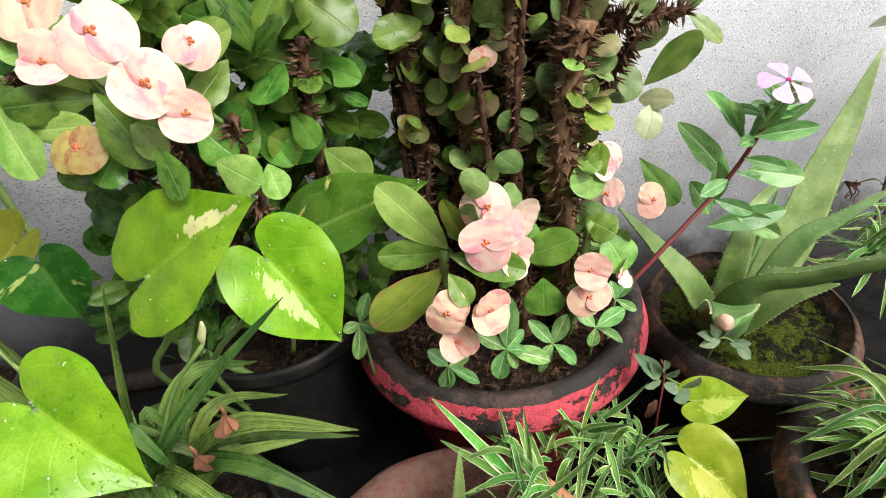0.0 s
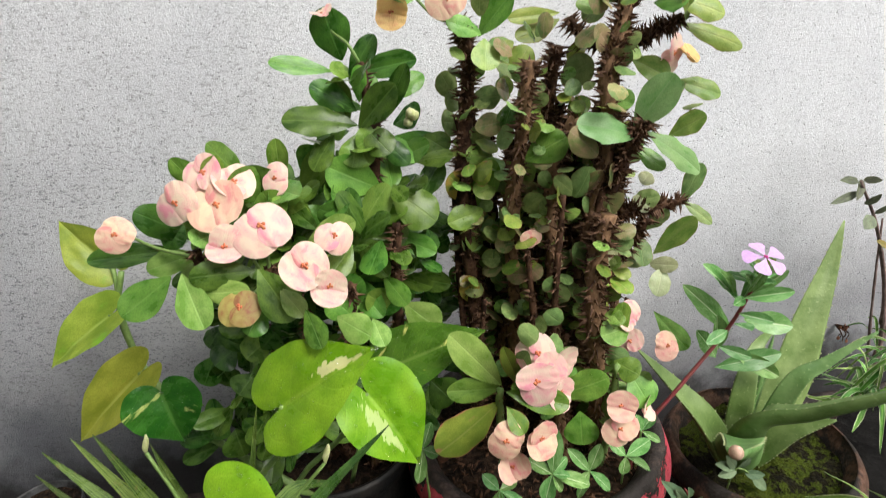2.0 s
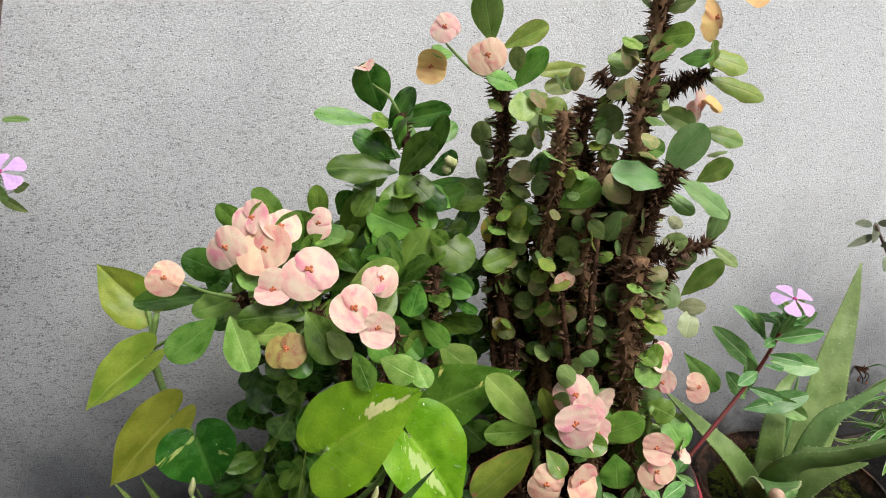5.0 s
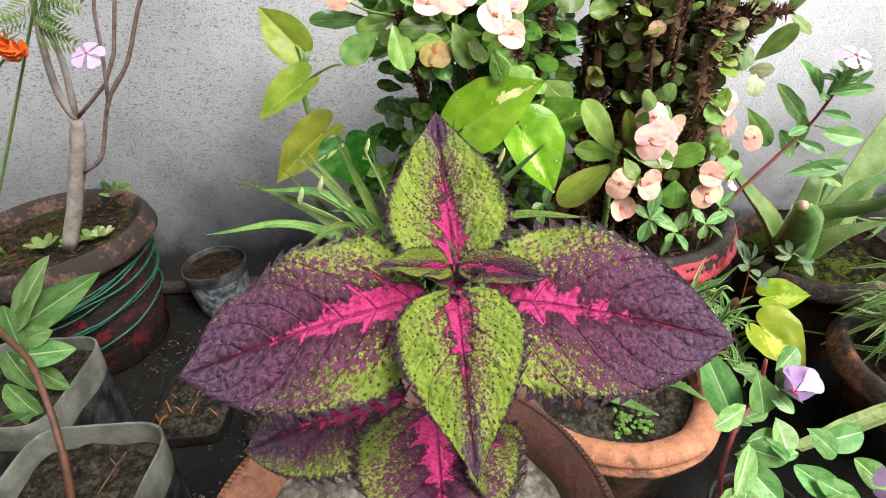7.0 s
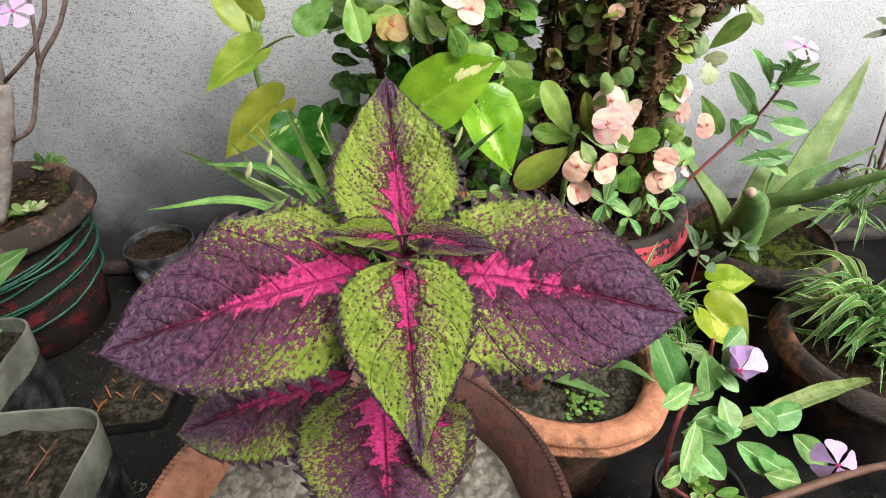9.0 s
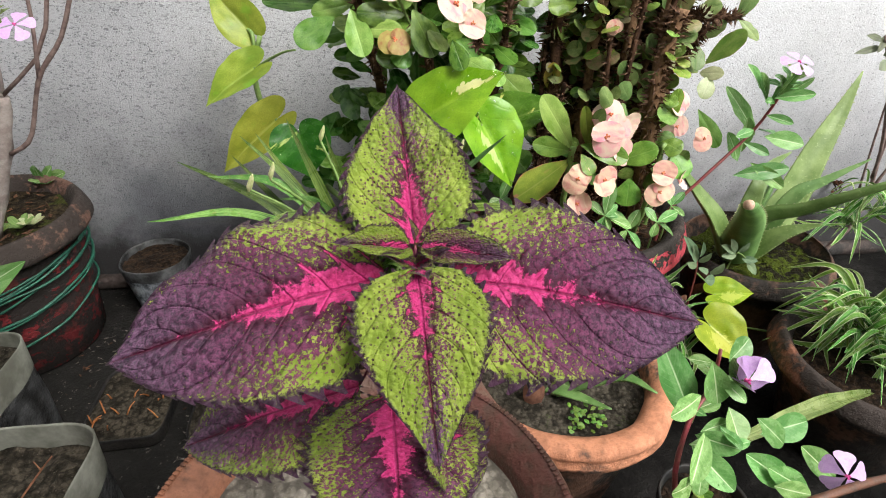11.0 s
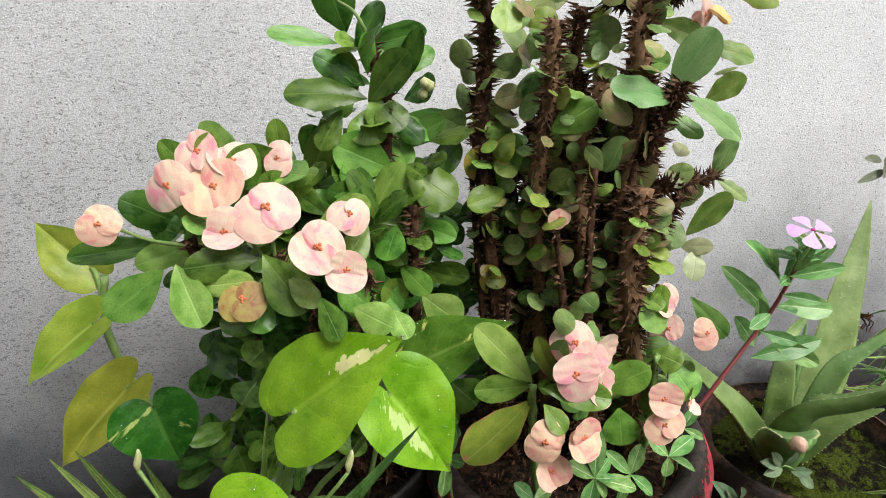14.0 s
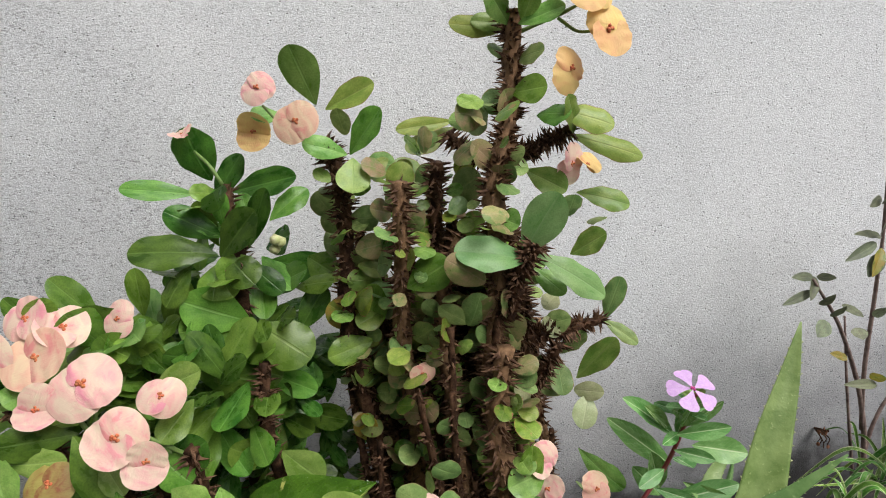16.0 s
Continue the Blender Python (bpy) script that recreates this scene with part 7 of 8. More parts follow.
# ---- dried leaves caught between the pots ----
for c, size, way, turn in (((0.083, 0.510, 0.343), 0.05, (0.3, 0.1, 0.9), (-0.6, -1, 0.2)), ((0.389, 0.470, 0.149), 0.045, (0.5, 0.0, -0.8), (0.3, -1, 0.4)), ((0.419, 0.490, 0.162), 0.035, (-0.3, 0.1, -0.9), (-0.4, -1, 0.4)), ((0.062, 0.235, 0.203), 0.046, (0.05, 0.0, 1), (-0.2, -1, 0.3))):
    c, way = Vector(c), Vector(way).normalized() * size * 0.5
    tagged(part("dried_leaf", SHAPE["rd"][1], DRIED, None, m=leaf_pose(c - way, c + way, size * 0.6, turn)), "curled brown dead leaf caught beside the pots", "leaf", "dried leaves")

# ---- leaf by leaf ----
leaves(euR, "ob", "eur", [
    (0.356, 0.586, 0.564, 0.381, 0.563, 0.588, 0.019),
    (0.356, 0.587, 0.560, 0.355, 0.563, 0.525, 0.023),
    (0.422, 0.609, 0.584, 0.434, 0.589, 0.633, 0.021),
    (0.411, 0.591, 0.593, 0.445, 0.569, 0.570, 0.015),
    (0.301, 0.575, 0.543, 0.309, 0.548, 0.580, 0.018),
    (0.278, 0.545, 0.542, 0.259, 0.518, 0.581, 0.022),
    (0.370, 0.587, 0.515, 0.334, 0.570, 0.539, 0.019)])
leaves(euR, "ob", "olive", [
    (0.360, 0.549, 0.825, 0.407, 0.530, 0.812, 0.023),
    (0.374, 0.563, 0.800, 0.444, 0.546, 0.777, 0.020),
    (0.374, 0.550, 0.802, 0.371, 0.528, 0.834, 0.017),
    (0.285, 0.674, 0.819, 0.220, 0.658, 0.820, 0.017),
    (0.287, 0.680, 0.812, 0.226, 0.658, 0.793, 0.024),
    (0.339, 0.595, 0.768, 0.373, 0.571, 0.747, 0.025),
    (0.390, 0.593, 0.738, 0.441, 0.574, 0.726, 0.022),
    (0.365, 0.549, 0.688, 0.391, 0.525, 0.712, 0.023),
    (0.378, 0.589, 0.527, 0.416, 0.565, 0.580, 0.026),
    (0.156, 0.572, 0.850, 0.201, 0.556, 0.868, 0.020),
    (0.339, 0.605, 0.902, 0.274, 0.582, 0.909, 0.018)])
leaves(euR, "ob", "bright", [
    (0.316, 0.520, 0.698, 0.257, 0.500, 0.730, 0.031),
    (0.311, 0.520, 0.705, 0.341, 0.500, 0.759, 0.031),
    (0.321, 0.520, 0.704, 0.386, 0.500, 0.665, 0.025)])
leaves(euR, "ob", "light", [
    (0.324, 0.544, 0.685, 0.349, 0.524, 0.658, 0.018),
    (0.173, 0.571, 0.805, 0.170, 0.550, 0.778, 0.027),
    (0.169, 0.564, 0.809, 0.139, 0.544, 0.827, 0.018),
    (0.148, 0.581, 0.855, 0.137, 0.556, 0.907, 0.028),
    (0.341, 0.601, 0.904, 0.302, 0.580, 0.913, 0.016),
    (0.334, 0.568, 0.901, 0.373, 0.550, 0.912, 0.016),
    (0.328, 0.573, 0.902, 0.312, 0.550, 0.928, 0.020),
    (0.340, 0.570, 0.903, 0.345, 0.544, 0.926, 0.017),
    (0.111, 0.620, 0.849, 0.086, 0.600, 0.853, 0.018)])
leaves(euR, "ob", "mid", [
    (0.170, 0.590, 0.806, 0.203, 0.572, 0.846, 0.024),
    (0.204, 0.545, 0.681, 0.239, 0.525, 0.707, 0.031),
    (0.159, 0.589, 0.616, 0.169, 0.562, 0.676, 0.026),
    (0.163, 0.581, 0.619, 0.124, 0.554, 0.620, 0.025),
    (0.324, 0.567, 0.844, 0.349, 0.543, 0.848, 0.023),
    (0.344, 0.559, 0.822, 0.362, 0.532, 0.828, 0.023)])
leaves(euR, "rd", "eur", [
    (0.335, 0.570, 0.872, 0.344, 0.544, 0.881, 0.019),
    (0.332, 0.596, 0.879, 0.312, 0.576, 0.887, 0.017),
    (0.331, 0.594, 0.843, 0.303, 0.577, 0.837, 0.024),
    (0.288, 0.605, 0.811, 0.301, 0.581, 0.832, 0.025),
    (0.294, 0.606, 0.787, 0.278, 0.583, 0.799, 0.022),
    (0.307, 0.563, 0.785, 0.318, 0.542, 0.798, 0.019),
    (0.254, 0.740, 0.743, 0.220, 0.721, 0.778, 0.033),
    (0.238, 0.724, 0.741, 0.254, 0.703, 0.762, 0.029),
    (0.263, 0.598, 0.750, 0.285, 0.576, 0.773, 0.030),
    (0.307, 0.556, 0.765, 0.309, 0.537, 0.780, 0.015),
    (0.365, 0.559, 0.723, 0.371, 0.540, 0.739, 0.021),
    (0.397, 0.581, 0.710, 0.400, 0.559, 0.723, 0.015)])
leaves(euR, "rd", "eur", [
    (0.259, 0.545, 0.636, 0.233, 0.519, 0.664, 0.016),
    (0.259, 0.543, 0.633, 0.268, 0.520, 0.663, 0.024),
    (0.339, 0.574, 0.605, 0.359, 0.555, 0.620, 0.022),
    (0.178, 0.624, 0.787, 0.206, 0.604, 0.794, 0.026),
    (0.170, 0.571, 0.826, 0.166, 0.549, 0.847, 0.015),
    (0.153, 0.602, 0.772, 0.142, 0.584, 0.780, 0.014),
    (0.143, 0.615, 0.743, 0.134, 0.597, 0.768, 0.022),
    (0.149, 0.619, 0.731, 0.136, 0.597, 0.749, 0.020),
    (0.148, 0.633, 0.711, 0.131, 0.616, 0.719, 0.027),
    (0.160, 0.593, 0.744, 0.180, 0.571, 0.748, 0.022),
    (0.185, 0.590, 0.720, 0.210, 0.570, 0.731, 0.021)])
leaves(euR, "rd", "eur", [
    (0.225, 0.700, 0.733, 0.215, 0.676, 0.754, 0.024),
    (0.228, 0.607, 0.720, 0.235, 0.582, 0.741, 0.019),
    (0.176, 0.608, 0.684, 0.163, 0.583, 0.705, 0.024),
    (0.180, 0.571, 0.700, 0.193, 0.547, 0.710, 0.024),
    (0.175, 0.591, 0.677, 0.180, 0.570, 0.667, 0.023),
    (0.196, 0.573, 0.620, 0.184, 0.549, 0.615, 0.020),
    (0.205, 0.576, 0.620, 0.192, 0.556, 0.639, 0.021),
    (0.205, 0.562, 0.619, 0.220, 0.539, 0.637, 0.023),
    (0.219, 0.559, 0.610, 0.229, 0.539, 0.627, 0.019),
    (0.220, 0.564, 0.575, 0.242, 0.542, 0.589, 0.022),
    (0.156, 0.599, 0.566, 0.142, 0.582, 0.590, 0.028),
    (0.163, 0.616, 0.536, 0.148, 0.597, 0.553, 0.026)])
leaves(euR, "rd", "eur", [
    (0.170, 0.602, 0.544, 0.186, 0.574, 0.560, 0.024),
    (0.195, 0.595, 0.510, 0.177, 0.576, 0.538, 0.022),
    (0.198, 0.590, 0.515, 0.206, 0.566, 0.502, 0.027),
    (0.229, 0.568, 0.547, 0.251, 0.544, 0.564, 0.020),
    (0.267, 0.557, 0.586, 0.281, 0.533, 0.602, 0.017),
    (0.189, 0.598, 0.545, 0.172, 0.576, 0.567, 0.018),
    (0.240, 0.557, 0.604, 0.226, 0.534, 0.630, 0.015),
    (0.181, 0.589, 0.579, 0.166, 0.572, 0.597, 0.018),
    (0.177, 0.589, 0.639, 0.191, 0.572, 0.656, 0.016),
    (0.232, 0.544, 0.648, 0.221, 0.526, 0.666, 0.014),
    (0.326, 0.580, 0.563, 0.336, 0.563, 0.563, 0.018),
    (0.279, 0.545, 0.615, 0.266, 0.528, 0.634, 0.015)])
leaves(euR, "rd", "pink", [
    (0.325, 0.576, 0.824, 0.317, 0.558, 0.847, 0.023),
    (0.304, 0.564, 0.777, 0.286, 0.541, 0.805, 0.022),
    (0.299, 0.509, 0.746, 0.280, 0.491, 0.757, 0.016),
    (0.275, 0.521, 0.684, 0.249, 0.493, 0.714, 0.024),
    (0.270, 0.543, 0.635, 0.283, 0.519, 0.657, 0.022),
    (0.300, 0.540, 0.637, 0.297, 0.517, 0.669, 0.021),
    (0.300, 0.555, 0.600, 0.295, 0.531, 0.642, 0.029),
    (0.315, 0.561, 0.589, 0.305, 0.542, 0.624, 0.020),
    (0.200, 0.589, 0.745, 0.183, 0.562, 0.758, 0.020),
    (0.212, 0.586, 0.751, 0.223, 0.560, 0.738, 0.023),
    (0.204, 0.566, 0.587, 0.194, 0.541, 0.608, 0.017),
    (0.304, 0.556, 0.763, 0.298, 0.534, 0.782, 0.015)])
leaves(euR, "rd", "pale", [
    (0.386, 0.578, 0.510, 0.372, 0.552, 0.490, 0.024),
    (0.374, 0.588, 0.514, 0.395, 0.563, 0.521, 0.018),
    (0.326, 0.570, 0.527, 0.306, 0.546, 0.552, 0.020),
    (0.297, 0.561, 0.578, 0.284, 0.534, 0.607, 0.017),
    (0.343, 0.575, 0.615, 0.347, 0.551, 0.606, 0.017),
    (0.351, 0.557, 0.646, 0.333, 0.537, 0.642, 0.016)])
leaves(euR, "rd", "yell", [
    (0.153, 0.596, 0.632, 0.129, 0.573, 0.663, 0.029),
    (0.140, 0.595, 0.493, 0.138, 0.577, 0.536, 0.022)])
leaves(euR, "rd", "eur", [
    (0.226, 0.528, 0.516, 0.234, 0.510, 0.537, 0.023),
    (0.238, 0.535, 0.527, 0.217, 0.510, 0.549, 0.019),
    (0.227, 0.495, 0.506, 0.206, 0.470, 0.533, 0.020),
    (0.200, 0.471, 0.494, 0.179, 0.443, 0.533, 0.019),
    (0.173, 0.472, 0.473, 0.174, 0.445, 0.509, 0.016),
    (0.191, 0.600, 0.512, 0.171, 0.578, 0.534, 0.019),
    (0.177, 0.570, 0.493, 0.214, 0.552, 0.496, 0.016),
    (0.225, 0.482, 0.481, 0.204, 0.461, 0.508, 0.020),
    (0.241, 0.486, 0.475, 0.217, 0.459, 0.481, 0.021),
    (0.316, 0.505, 0.401, 0.325, 0.480, 0.430, 0.021),
    (0.253, 0.520, 0.520, 0.258, 0.498, 0.536, 0.019),
    (0.195, 0.485, 0.519, 0.200, 0.464, 0.523, 0.017)])
leaves(euR, "rd", "olive", [
    (0.202, 0.590, 0.531, 0.214, 0.571, 0.497, 0.028),
    (0.150, 0.595, 0.523, 0.141, 0.577, 0.510, 0.023),
    (0.173, 0.615, 0.535, 0.148, 0.598, 0.560, 0.024),
    (0.178, 0.604, 0.548, 0.179, 0.577, 0.543, 0.024),
    (0.163, 0.602, 0.566, 0.140, 0.578, 0.586, 0.024),
    (0.260, 0.548, 0.546, 0.267, 0.530, 0.561, 0.020),
    (0.288, 0.534, 0.539, 0.259, 0.513, 0.560, 0.017),
    (0.286, 0.518, 0.514, 0.292, 0.501, 0.533, 0.017),
    (0.230, 0.555, 0.581, 0.240, 0.536, 0.594, 0.021),
    (0.182, 0.574, 0.597, 0.186, 0.549, 0.592, 0.020),
    (0.181, 0.600, 0.674, 0.156, 0.576, 0.687, 0.022),
    (0.200, 0.578, 0.657, 0.214, 0.557, 0.675, 0.030)])
leaves(euL, "ob", "dark", [
    (0.034, 0.578, 0.732, -0.035, 0.559, 0.757, 0.031),
    (0.024, 0.647, 0.793, 0.012, 0.623, 0.842, 0.038),
    (0.033, 0.676, 0.775, 0.107, 0.648, 0.787, 0.027),
    (0.034, 0.605, 0.742, -0.003, 0.583, 0.778, 0.025),
    (0.034, 0.582, 0.728, 0.077, 0.565, 0.771, 0.029),
    (0.062, 0.582, 0.733, 0.091, 0.565, 0.789, 0.018),
    (0.066, 0.641, 0.702, 0.130, 0.624, 0.683, 0.030),
    (0.039, 0.585, 0.729, 0.063, 0.558, 0.709, 0.029),
    (0.008, 0.578, 0.725, -0.019, 0.556, 0.699, 0.022),
    (0.071, 0.610, 0.723, 0.104, 0.584, 0.739, 0.026),
    (0.054, 0.598, 0.714, 0.083, 0.580, 0.686, 0.021)])
leaves(euL, "ob", "mid", [
    (0.014, 0.624, 0.784, -0.048, 0.605, 0.804, 0.019),
    (0.034, 0.629, 0.780, 0.019, 0.605, 0.792, 0.018),
    (0.031, 0.588, 0.721, 0.025, 0.561, 0.697, 0.028),
    (0.049, 0.582, 0.658, -0.004, 0.562, 0.696, 0.039),
    (0.051, 0.578, 0.656, 0.008, 0.562, 0.633, 0.036),
    (0.058, 0.563, 0.662, 0.104, 0.537, 0.635, 0.041),
    (0.029, 0.572, 0.623, 0.067, 0.552, 0.609, 0.034),
    (0.015, 0.580, 0.656, -0.003, 0.555, 0.668, 0.025),
    (-0.033, 0.569, 0.633, -0.048, 0.551, 0.657, 0.024),
    (-0.061, 0.562, 0.634, -0.067, 0.537, 0.682, 0.031),
    (-0.073, 0.572, 0.672, -0.080, 0.546, 0.702, 0.031),
    (-0.106, 0.559, 0.701, -0.118, 0.535, 0.724, 0.020)])
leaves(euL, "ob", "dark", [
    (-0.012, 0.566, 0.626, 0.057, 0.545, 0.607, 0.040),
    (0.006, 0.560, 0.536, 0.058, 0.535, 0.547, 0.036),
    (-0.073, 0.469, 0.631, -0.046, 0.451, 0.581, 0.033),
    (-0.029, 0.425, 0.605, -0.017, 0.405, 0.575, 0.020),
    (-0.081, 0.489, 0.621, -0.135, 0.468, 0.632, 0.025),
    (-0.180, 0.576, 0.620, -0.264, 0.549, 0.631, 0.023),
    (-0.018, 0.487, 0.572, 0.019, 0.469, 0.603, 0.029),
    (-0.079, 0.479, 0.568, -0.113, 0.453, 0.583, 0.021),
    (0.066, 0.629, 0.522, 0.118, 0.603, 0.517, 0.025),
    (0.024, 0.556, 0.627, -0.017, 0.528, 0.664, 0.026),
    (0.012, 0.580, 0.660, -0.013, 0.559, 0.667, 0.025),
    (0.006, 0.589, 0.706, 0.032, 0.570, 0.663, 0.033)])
leaves(euL, "ob", "light", [
    (0.057, 0.550, 0.529, 0.092, 0.531, 0.498, 0.035),
    (-0.008, 0.457, 0.575, 0.019, 0.431, 0.566, 0.026),
    (0.025, 0.466, 0.562, 0.034, 0.438, 0.548, 0.019),
    (-0.147, 0.483, 0.630, -0.133, 0.459, 0.580, 0.029),
    (-0.142, 0.484, 0.607, -0.091, 0.462, 0.612, 0.020),
    (-0.147, 0.542, 0.627, -0.197, 0.522, 0.621, 0.022),
    (-0.034, 0.523, 0.628, 0.018, 0.497, 0.655, 0.026),
    (-0.056, 0.465, 0.609, -0.035, 0.438, 0.596, 0.018),
    (-0.121, 0.513, 0.654, -0.134, 0.496, 0.655, 0.024)])
leaves(euL, "ob", "mid", [
    (-0.170, 0.513, 0.616, -0.219, 0.495, 0.587, 0.032),
    (-0.143, 0.530, 0.631, -0.140, 0.504, 0.672, 0.017),
    (-0.082, 0.564, 0.665, -0.092, 0.538, 0.711, 0.033),
    (-0.078, 0.551, 0.673, -0.052, 0.531, 0.667, 0.021),
    (0.063, 0.584, 0.723, 0.034, 0.565, 0.715, 0.025),
    (0.105, 0.637, 0.701, 0.131, 0.616, 0.686, 0.029),
    (0.025, 0.587, 0.718, 0.038, 0.564, 0.696, 0.026),
    (-0.018, 0.476, 0.595, 0.003, 0.459, 0.577, 0.029),
    (0.046, 0.546, 0.520, 0.022, 0.520, 0.559, 0.028),
    (0.016, 0.486, 0.636, -0.008, 0.463, 0.614, 0.022),
    (-0.079, 0.479, 0.585, -0.092, 0.454, 0.574, 0.024)])
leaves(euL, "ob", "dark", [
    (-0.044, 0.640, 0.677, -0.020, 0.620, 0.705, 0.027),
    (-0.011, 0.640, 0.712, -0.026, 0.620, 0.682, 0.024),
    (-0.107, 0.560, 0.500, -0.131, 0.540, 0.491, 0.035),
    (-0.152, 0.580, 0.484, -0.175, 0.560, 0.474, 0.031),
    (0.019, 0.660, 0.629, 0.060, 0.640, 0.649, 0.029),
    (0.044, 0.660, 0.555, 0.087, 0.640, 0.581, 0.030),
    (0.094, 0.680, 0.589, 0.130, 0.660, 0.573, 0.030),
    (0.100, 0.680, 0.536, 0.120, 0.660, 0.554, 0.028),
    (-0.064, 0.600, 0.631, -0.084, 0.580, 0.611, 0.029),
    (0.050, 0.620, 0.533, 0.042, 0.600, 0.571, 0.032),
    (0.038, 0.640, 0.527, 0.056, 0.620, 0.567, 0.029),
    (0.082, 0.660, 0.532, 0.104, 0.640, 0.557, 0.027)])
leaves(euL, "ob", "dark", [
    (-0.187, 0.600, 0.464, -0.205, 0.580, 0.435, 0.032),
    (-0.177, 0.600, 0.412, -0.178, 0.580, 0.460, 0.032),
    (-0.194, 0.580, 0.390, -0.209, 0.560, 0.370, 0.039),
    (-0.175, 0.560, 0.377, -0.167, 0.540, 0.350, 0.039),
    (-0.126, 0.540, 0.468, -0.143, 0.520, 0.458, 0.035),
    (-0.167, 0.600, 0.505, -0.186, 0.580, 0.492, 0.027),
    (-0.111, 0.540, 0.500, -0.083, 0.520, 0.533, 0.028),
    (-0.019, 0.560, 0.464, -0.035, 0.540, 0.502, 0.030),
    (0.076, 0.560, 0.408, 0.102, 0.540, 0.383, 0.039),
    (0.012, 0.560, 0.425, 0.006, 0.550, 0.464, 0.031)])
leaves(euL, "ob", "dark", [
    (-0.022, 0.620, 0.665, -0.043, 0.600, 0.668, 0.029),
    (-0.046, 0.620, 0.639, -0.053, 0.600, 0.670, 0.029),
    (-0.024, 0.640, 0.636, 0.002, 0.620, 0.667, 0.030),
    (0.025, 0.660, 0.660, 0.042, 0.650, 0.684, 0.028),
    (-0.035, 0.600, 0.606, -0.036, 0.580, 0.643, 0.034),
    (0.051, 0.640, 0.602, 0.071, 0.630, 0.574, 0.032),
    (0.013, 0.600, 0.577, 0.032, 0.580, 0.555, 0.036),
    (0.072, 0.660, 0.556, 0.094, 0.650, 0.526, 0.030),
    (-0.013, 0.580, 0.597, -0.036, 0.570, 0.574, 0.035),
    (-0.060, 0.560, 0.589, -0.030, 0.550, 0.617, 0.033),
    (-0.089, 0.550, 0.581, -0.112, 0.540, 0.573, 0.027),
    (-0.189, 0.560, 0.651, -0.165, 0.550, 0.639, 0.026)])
leaves(euF, "ob", "mid", [
    (0.152, 0.453, 0.458, 0.216, 0.434, 0.443, 0.025),
    (0.222, 0.485, 0.416, 0.263, 0.458, 0.447, 0.030),
    (0.155, 0.494, 0.431, 0.093, 0.469, 0.455, 0.025),
    (0.244, 0.479, 0.392, 0.241, 0.459, 0.355, 0.035),
    (0.308, 0.493, 0.426, 0.325, 0.466, 0.396, 0.036),
    (0.292, 0.513, 0.454, 0.301, 0.488, 0.512, 0.023),
    (0.292, 0.500, 0.440, 0.309, 0.474, 0.438, 0.026),
    (0.226, 0.473, 0.432, 0.210, 0.456, 0.487, 0.022)])
leaves(euF, "ob", "light", [
    (0.156, 0.496, 0.433, 0.104, 0.480, 0.518, 0.033),
    (0.316, 0.513, 0.476, 0.272, 0.488, 0.486, 0.029),
    (0.360, 0.543, 0.472, 0.404, 0.523, 0.413, 0.023),
    (0.200, 0.520, 0.464, 0.248, 0.500, 0.414, 0.024)])
leaves(euF, "ob", "blush", [
    (0.149, 0.478, 0.426, 0.073, 0.456, 0.373, 0.040),
    (0.149, 0.436, 0.452, 0.163, 0.418, 0.429, 0.019),
    (0.175, 0.481, 0.439, 0.153, 0.454, 0.509, 0.016)])
leaves(vinR, "lan", "vin", [
    (0.466, 0.543, 0.426, 0.395, 0.521, 0.509, 0.025),
    (0.470, 0.545, 0.435, 0.477, 0.519, 0.439, 0.026),
    (0.451, 0.542, 0.399, 0.433, 0.525, 0.464, 0.022),
    (0.459, 0.526, 0.479, 0.400, 0.504, 0.549, 0.021),
    (0.444, 0.499, 0.501, 0.493, 0.482, 0.511, 0.017),
    (0.521, 0.596, 0.402, 0.578, 0.569, 0.398, 0.032),
    (0.505, 0.587, 0.359, 0.567, 0.566, 0.318, 0.025),
    (0.478, 0.584, 0.337, 0.569, 0.568, 0.355, 0.029),
    (0.459, 0.522, 0.481, 0.464, 0.505, 0.527, 0.016),
    (0.453, 0.525, 0.488, 0.416, 0.503, 0.537, 0.015),
    (0.456, 0.507, 0.502, 0.461, 0.490, 0.539, 0.013),
    (0.459, 0.555, 0.377, 0.425, 0.537, 0.431, 0.023),
    (0.456, 0.512, 0.492, 0.428, 0.492, 0.498, 0.012),
    (0.462, 0.512, 0.498, 0.494, 0.496, 0.529, 0.012),
    (0.462, 0.510, 0.512, 0.440, 0.492, 0.534, 0.010),
    (0.452, 0.515, 0.470, 0.488, 0.498, 0.462, 0.014),
    (0.444, 0.518, 0.446, 0.410, 0.500, 0.446, 0.015),
    (0.430, 0.514, 0.428, 0.470, 0.500, 0.412, 0.015)])
leaves(ore, "ov", "gray", [
    (0.362, 0.436, 0.263, 0.327, 0.420, 0.320, 0.018),
    (0.362, 0.436, 0.263, 0.342, 0.423, 0.303, 0.012),
    (0.366, 0.436, 0.262, 0.371, 0.419, 0.286, 0.012),
    (0.371, 0.436, 0.252, 0.374, 0.420, 0.252, 0.016),
    (0.364, 0.436, 0.253, 0.337, 0.417, 0.274, 0.012),
    (0.402, 0.436, 0.225, 0.377, 0.422, 0.237, 0.018),
    (0.392, 0.436, 0.237, 0.400, 0.421, 0.263, 0.018),
    (0.365, 0.436, 0.272, 0.354, 0.415, 0.309, 0.011)])
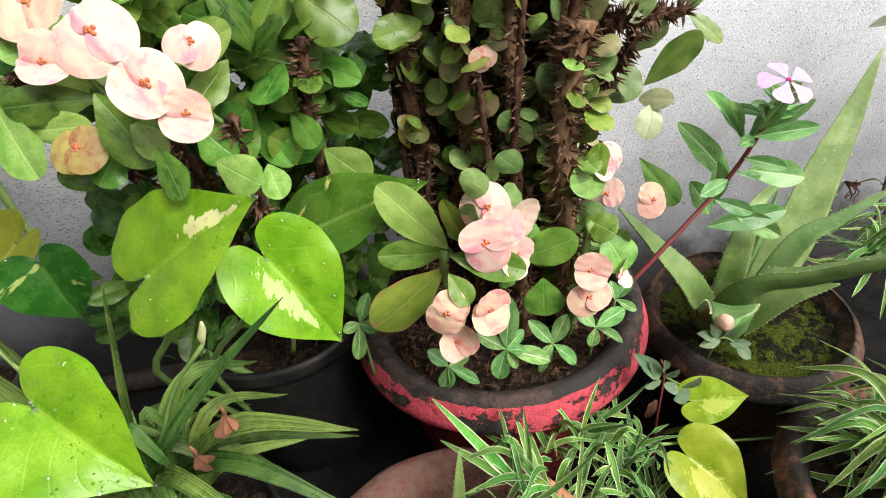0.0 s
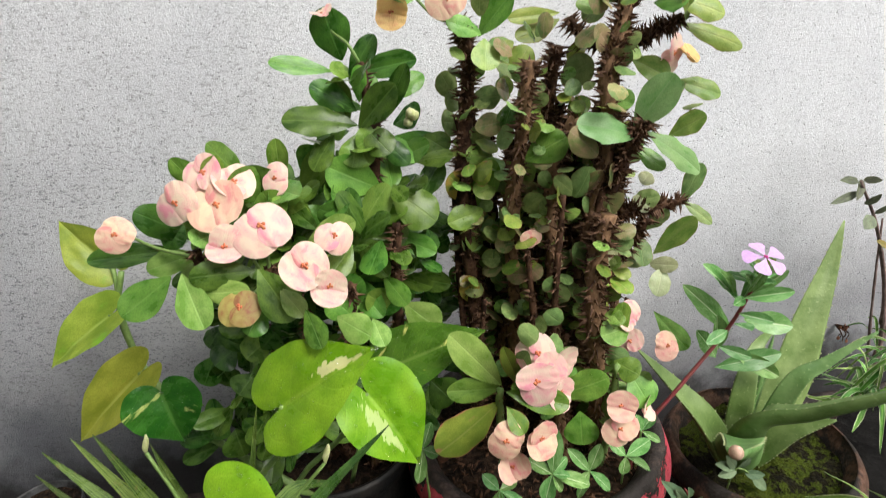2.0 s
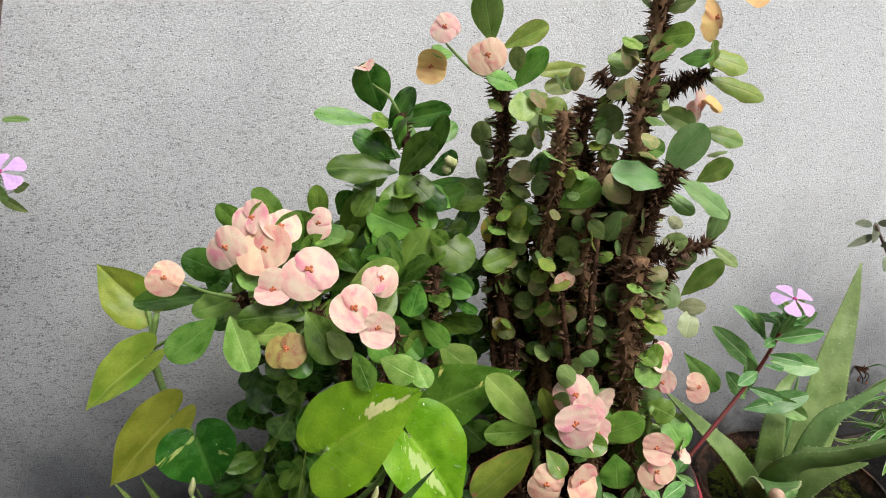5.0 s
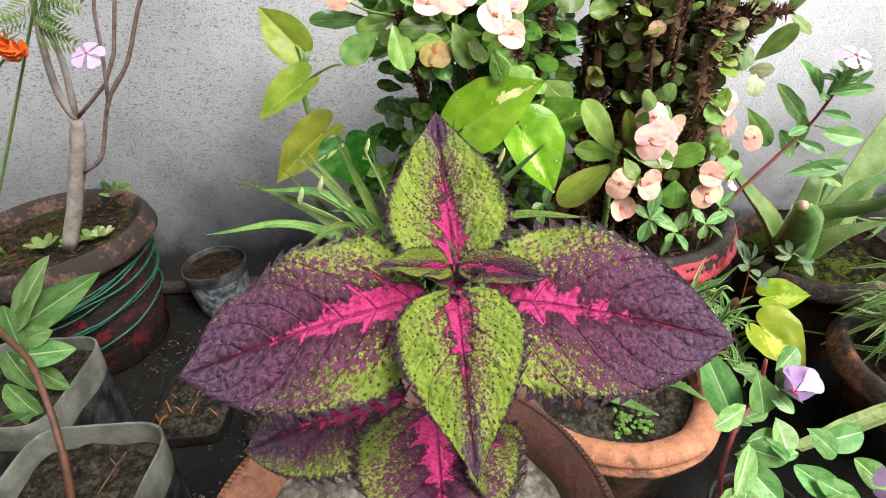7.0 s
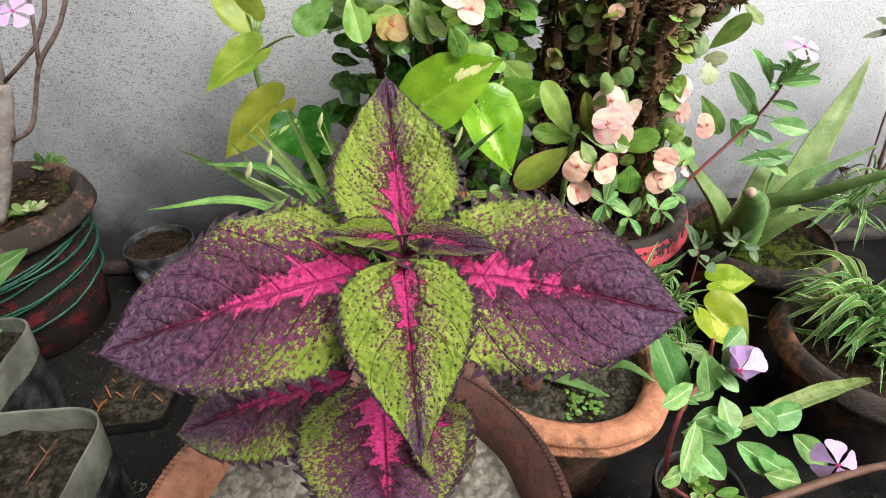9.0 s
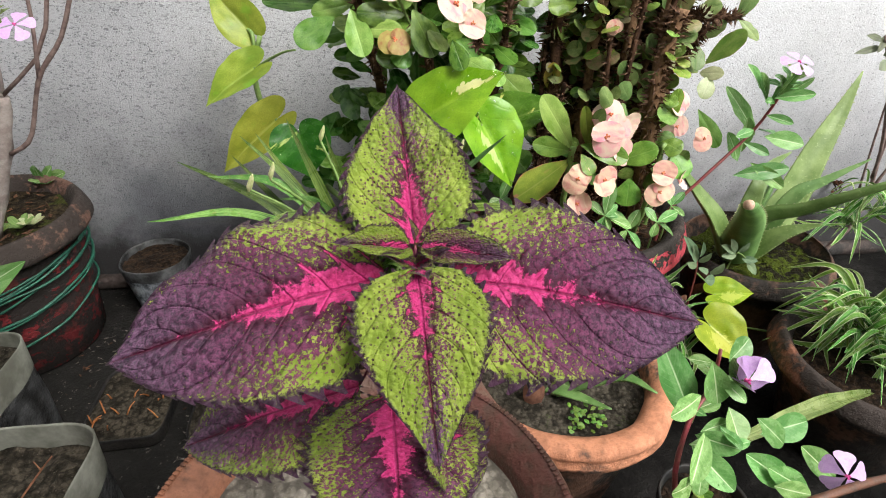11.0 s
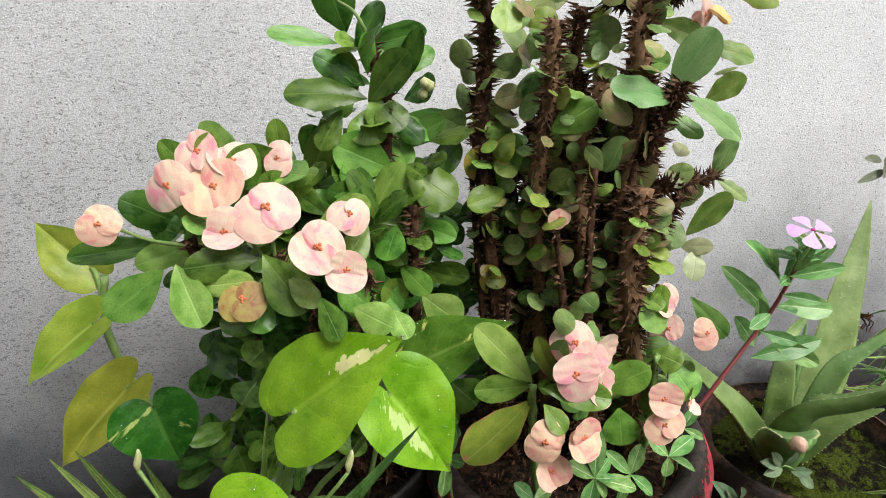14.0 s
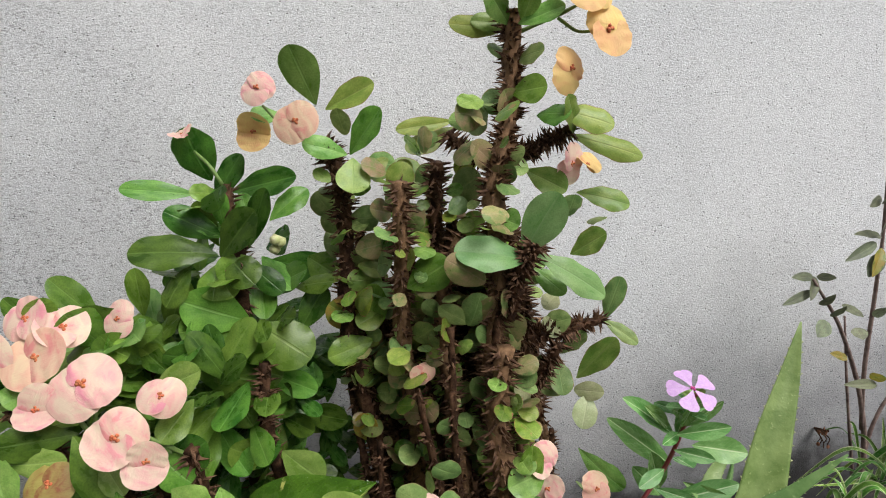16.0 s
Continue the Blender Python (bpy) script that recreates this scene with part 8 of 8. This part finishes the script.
leaves(ore2, "ov", "gray", [
    (0.467, 0.500, 0.233, 0.439, 0.492, 0.254, 0.014),
    (0.471, 0.500, 0.233, 0.451, 0.492, 0.264, 0.014),
    (0.476, 0.500, 0.232, 0.486, 0.492, 0.253, 0.015),
    (0.496, 0.500, 0.212, 0.521, 0.492, 0.188, 0.016),
    (0.486, 0.500, 0.219, 0.512, 0.492, 0.217, 0.013),
    (0.473, 0.500, 0.227, 0.443, 0.492, 0.232, 0.014)])
leaves(vinN, "lan", "vin", [
    (0.123, 0.030, 0.403, 0.085, 0.030, 0.484, 0.025),
    (0.120, 0.030, 0.470, 0.131, 0.020, 0.433, 0.020),
    (0.113, 0.020, 0.447, 0.086, 0.000, 0.449, 0.017),
    (0.138, 0.020, 0.432, 0.141, 0.000, 0.416, 0.021),
    (0.141, 0.040, 0.458, 0.161, 0.050, 0.470, 0.019),
    (0.103, 0.000, 0.430, 0.123, -0.020, 0.436, 0.017),
    (0.104, 0.000, 0.417, 0.123, -0.030, 0.406, 0.020),
    (0.110, 0.000, 0.435, 0.090, -0.030, 0.417, 0.015),
    (0.175, 0.030, 0.404, 0.206, 0.020, 0.379, 0.020),
    (0.150, 0.020, 0.449, 0.137, 0.030, 0.469, 0.016)])
leaves(vinN, "lan", "vin", [
    (0.223, -0.010, 0.377, 0.191, -0.000, 0.407, 0.019),
    (0.176, -0.020, 0.391, 0.134, -0.020, 0.428, 0.020),
    (0.192, -0.020, 0.382, 0.150, -0.030, 0.422, 0.017),
    (0.099, -0.020, 0.407, 0.076, -0.040, 0.422, 0.015),
    (0.150, -0.030, 0.409, 0.172, -0.040, 0.409, 0.015),
    (0.102, -0.020, 0.413, 0.100, -0.030, 0.403, 0.012),
    (0.195, 0.040, 0.369, 0.244, 0.050, 0.369, 0.024)])
leaves(vinL, "ov", "vin", [
    (-0.695, 0.330, 0.297, -0.548, 0.320, 0.384, 0.044),
    (-0.695, 0.330, 0.297, -0.601, 0.330, 0.416, 0.044),
    (-0.700, 0.330, 0.287, -0.627, 0.310, 0.310, 0.038),
    (-0.697, 0.320, 0.264, -0.601, 0.300, 0.287, 0.038),
    (-0.707, 0.320, 0.276, -0.688, 0.300, 0.207, 0.039),
    (-0.684, 0.320, 0.242, -0.637, 0.300, 0.214, 0.036),
    (-0.716, 0.300, 0.232, -0.681, 0.280, 0.171, 0.036),
    (-0.682, 0.330, 0.345, -0.684, 0.310, 0.262, 0.038),
    (-0.757, 0.290, 0.152, -0.687, 0.270, 0.195, 0.032),
    (-0.789, 0.270, 0.063, -0.708, 0.250, 0.125, 0.041),
    (-0.689, 0.330, 0.243, -0.673, 0.330, 0.325, 0.034)])
leaves(wp, "ov", "purp", [
    (0.816, 0.765, 0.517, 0.768, 0.745, 0.531, 0.015),
    (0.795, 0.735, 0.530, 0.807, 0.714, 0.534, 0.012),
    (0.790, 0.733, 0.532, 0.767, 0.705, 0.511, 0.015),
    (0.785, 0.727, 0.513, 0.725, 0.708, 0.509, 0.013),
    (0.770, 0.698, 0.505, 0.778, 0.680, 0.523, 0.014),
    (0.777, 0.669, 0.516, 0.787, 0.644, 0.508, 0.013),
    (0.737, 0.646, 0.508, 0.706, 0.623, 0.504, 0.020),
    (0.765, 0.672, 0.499, 0.766, 0.649, 0.521, 0.012),
    (0.771, 0.638, 0.497, 0.768, 0.622, 0.489, 0.020),
    (0.813, 0.657, 0.498, 0.809, 0.636, 0.517, 0.011)])
leaves(wp, "ov", "purp", [
    (0.876, 0.719, 0.582, 0.824, 0.703, 0.602, 0.014),
    (0.862, 0.710, 0.586, 0.860, 0.691, 0.623, 0.016),
    (0.868, 0.718, 0.575, 0.807, 0.694, 0.567, 0.016),
    (0.859, 0.699, 0.565, 0.828, 0.683, 0.543, 0.021),
    (0.862, 0.711, 0.634, 0.864, 0.691, 0.661, 0.015),
    (0.869, 0.719, 0.640, 0.829, 0.691, 0.639, 0.013),
    (0.891, 0.732, 0.674, 0.879, 0.704, 0.709, 0.021),
    (0.756, 0.587, 0.446, 0.699, 0.566, 0.470, 0.012)])
leaves(wp, "ov", "yell", [
    (0.732, 0.607, 0.476, 0.689, 0.582, 0.504, 0.011),
    (0.758, 0.598, 0.447, 0.756, 0.575, 0.465, 0.014),
    (0.858, 0.699, 0.574, 0.832, 0.678, 0.544, 0.016)])
leaves(bush, "ov", "ltgn", [
    (-0.475, 0.696, 0.760, -0.427, 0.670, 0.765, 0.018),
    (-0.464, 0.698, 0.751, -0.433, 0.680, 0.735, 0.019),
    (-0.442, 0.711, 0.740, -0.409, 0.685, 0.748, 0.014),
    (-0.458, 0.708, 0.734, -0.426, 0.692, 0.714, 0.013),
    (-0.482, 0.695, 0.783, -0.442, 0.669, 0.799, 0.020),
    (-0.476, 0.694, 0.812, -0.494, 0.670, 0.815, 0.015),
    (-0.470, 0.695, 0.825, -0.469, 0.674, 0.835, 0.013),
    (-0.469, 0.696, 0.825, -0.441, 0.672, 0.830, 0.015),
    (-0.482, 0.693, 0.790, -0.497, 0.671, 0.810, 0.017),
    (-0.487, 0.691, 0.772, -0.453, 0.666, 0.757, 0.020),
    (-0.516, 0.691, 0.786, -0.482, 0.674, 0.784, 0.015),
    (-0.420, 0.700, 0.825, -0.378, 0.678, 0.824, 0.012)])
leaves(bush, "ov", "ltgn", [
    (-0.559, 0.722, 0.799, -0.557, 0.696, 0.811, 0.019),
    (-0.553, 0.714, 0.791, -0.538, 0.686, 0.766, 0.020),
    (-0.561, 0.714, 0.781, -0.570, 0.696, 0.764, 0.020),
    (-0.448, 0.698, 0.765, -0.451, 0.679, 0.737, 0.017),
    (-0.562, 0.719, 0.796, -0.523, 0.692, 0.801, 0.020),
    (-0.573, 0.706, 0.752, -0.541, 0.685, 0.744, 0.014),
    (-0.456, 0.693, 0.766, -0.471, 0.676, 0.754, 0.015),
    (-0.478, 0.695, 0.808, -0.453, 0.670, 0.789, 0.017),
    (-0.478, 0.696, 0.801, -0.442, 0.675, 0.809, 0.017)])
leaves(bushS, "lan", "vin", [
    (-0.800, 0.805, 0.267, -0.796, 0.781, 0.306, 0.026),
    (-0.792, 0.802, 0.269, -0.747, 0.781, 0.296, 0.026),
    (-0.792, 0.801, 0.265, -0.750, 0.779, 0.271, 0.024),
    (-0.794, 0.801, 0.263, -0.775, 0.780, 0.252, 0.021),
    (-0.799, 0.804, 0.268, -0.769, 0.785, 0.306, 0.021),
    (-0.940, 0.810, 0.247, -0.926, 0.784, 0.281, 0.019),
    (-0.939, 0.809, 0.247, -0.876, 0.785, 0.263, 0.017),
    (-1.025, 0.810, 0.144, -1.014, 0.785, 0.174, 0.038),
    (-1.018, 0.810, 0.144, -0.970, 0.783, 0.165, 0.038)])
leaves(bushS, "ov", "gray", [
    (-0.887, 0.806, 0.160, -0.882, 0.787, 0.200, 0.045),
    (-0.870, 0.804, 0.167, -0.827, 0.777, 0.209, 0.042),
    (-0.840, 0.802, 0.178, -0.814, 0.776, 0.212, 0.032),
    (-0.911, 0.807, 0.150, -0.898, 0.785, 0.181, 0.025),
    (-0.858, 0.804, 0.151, -0.837, 0.781, 0.150, 0.020)])
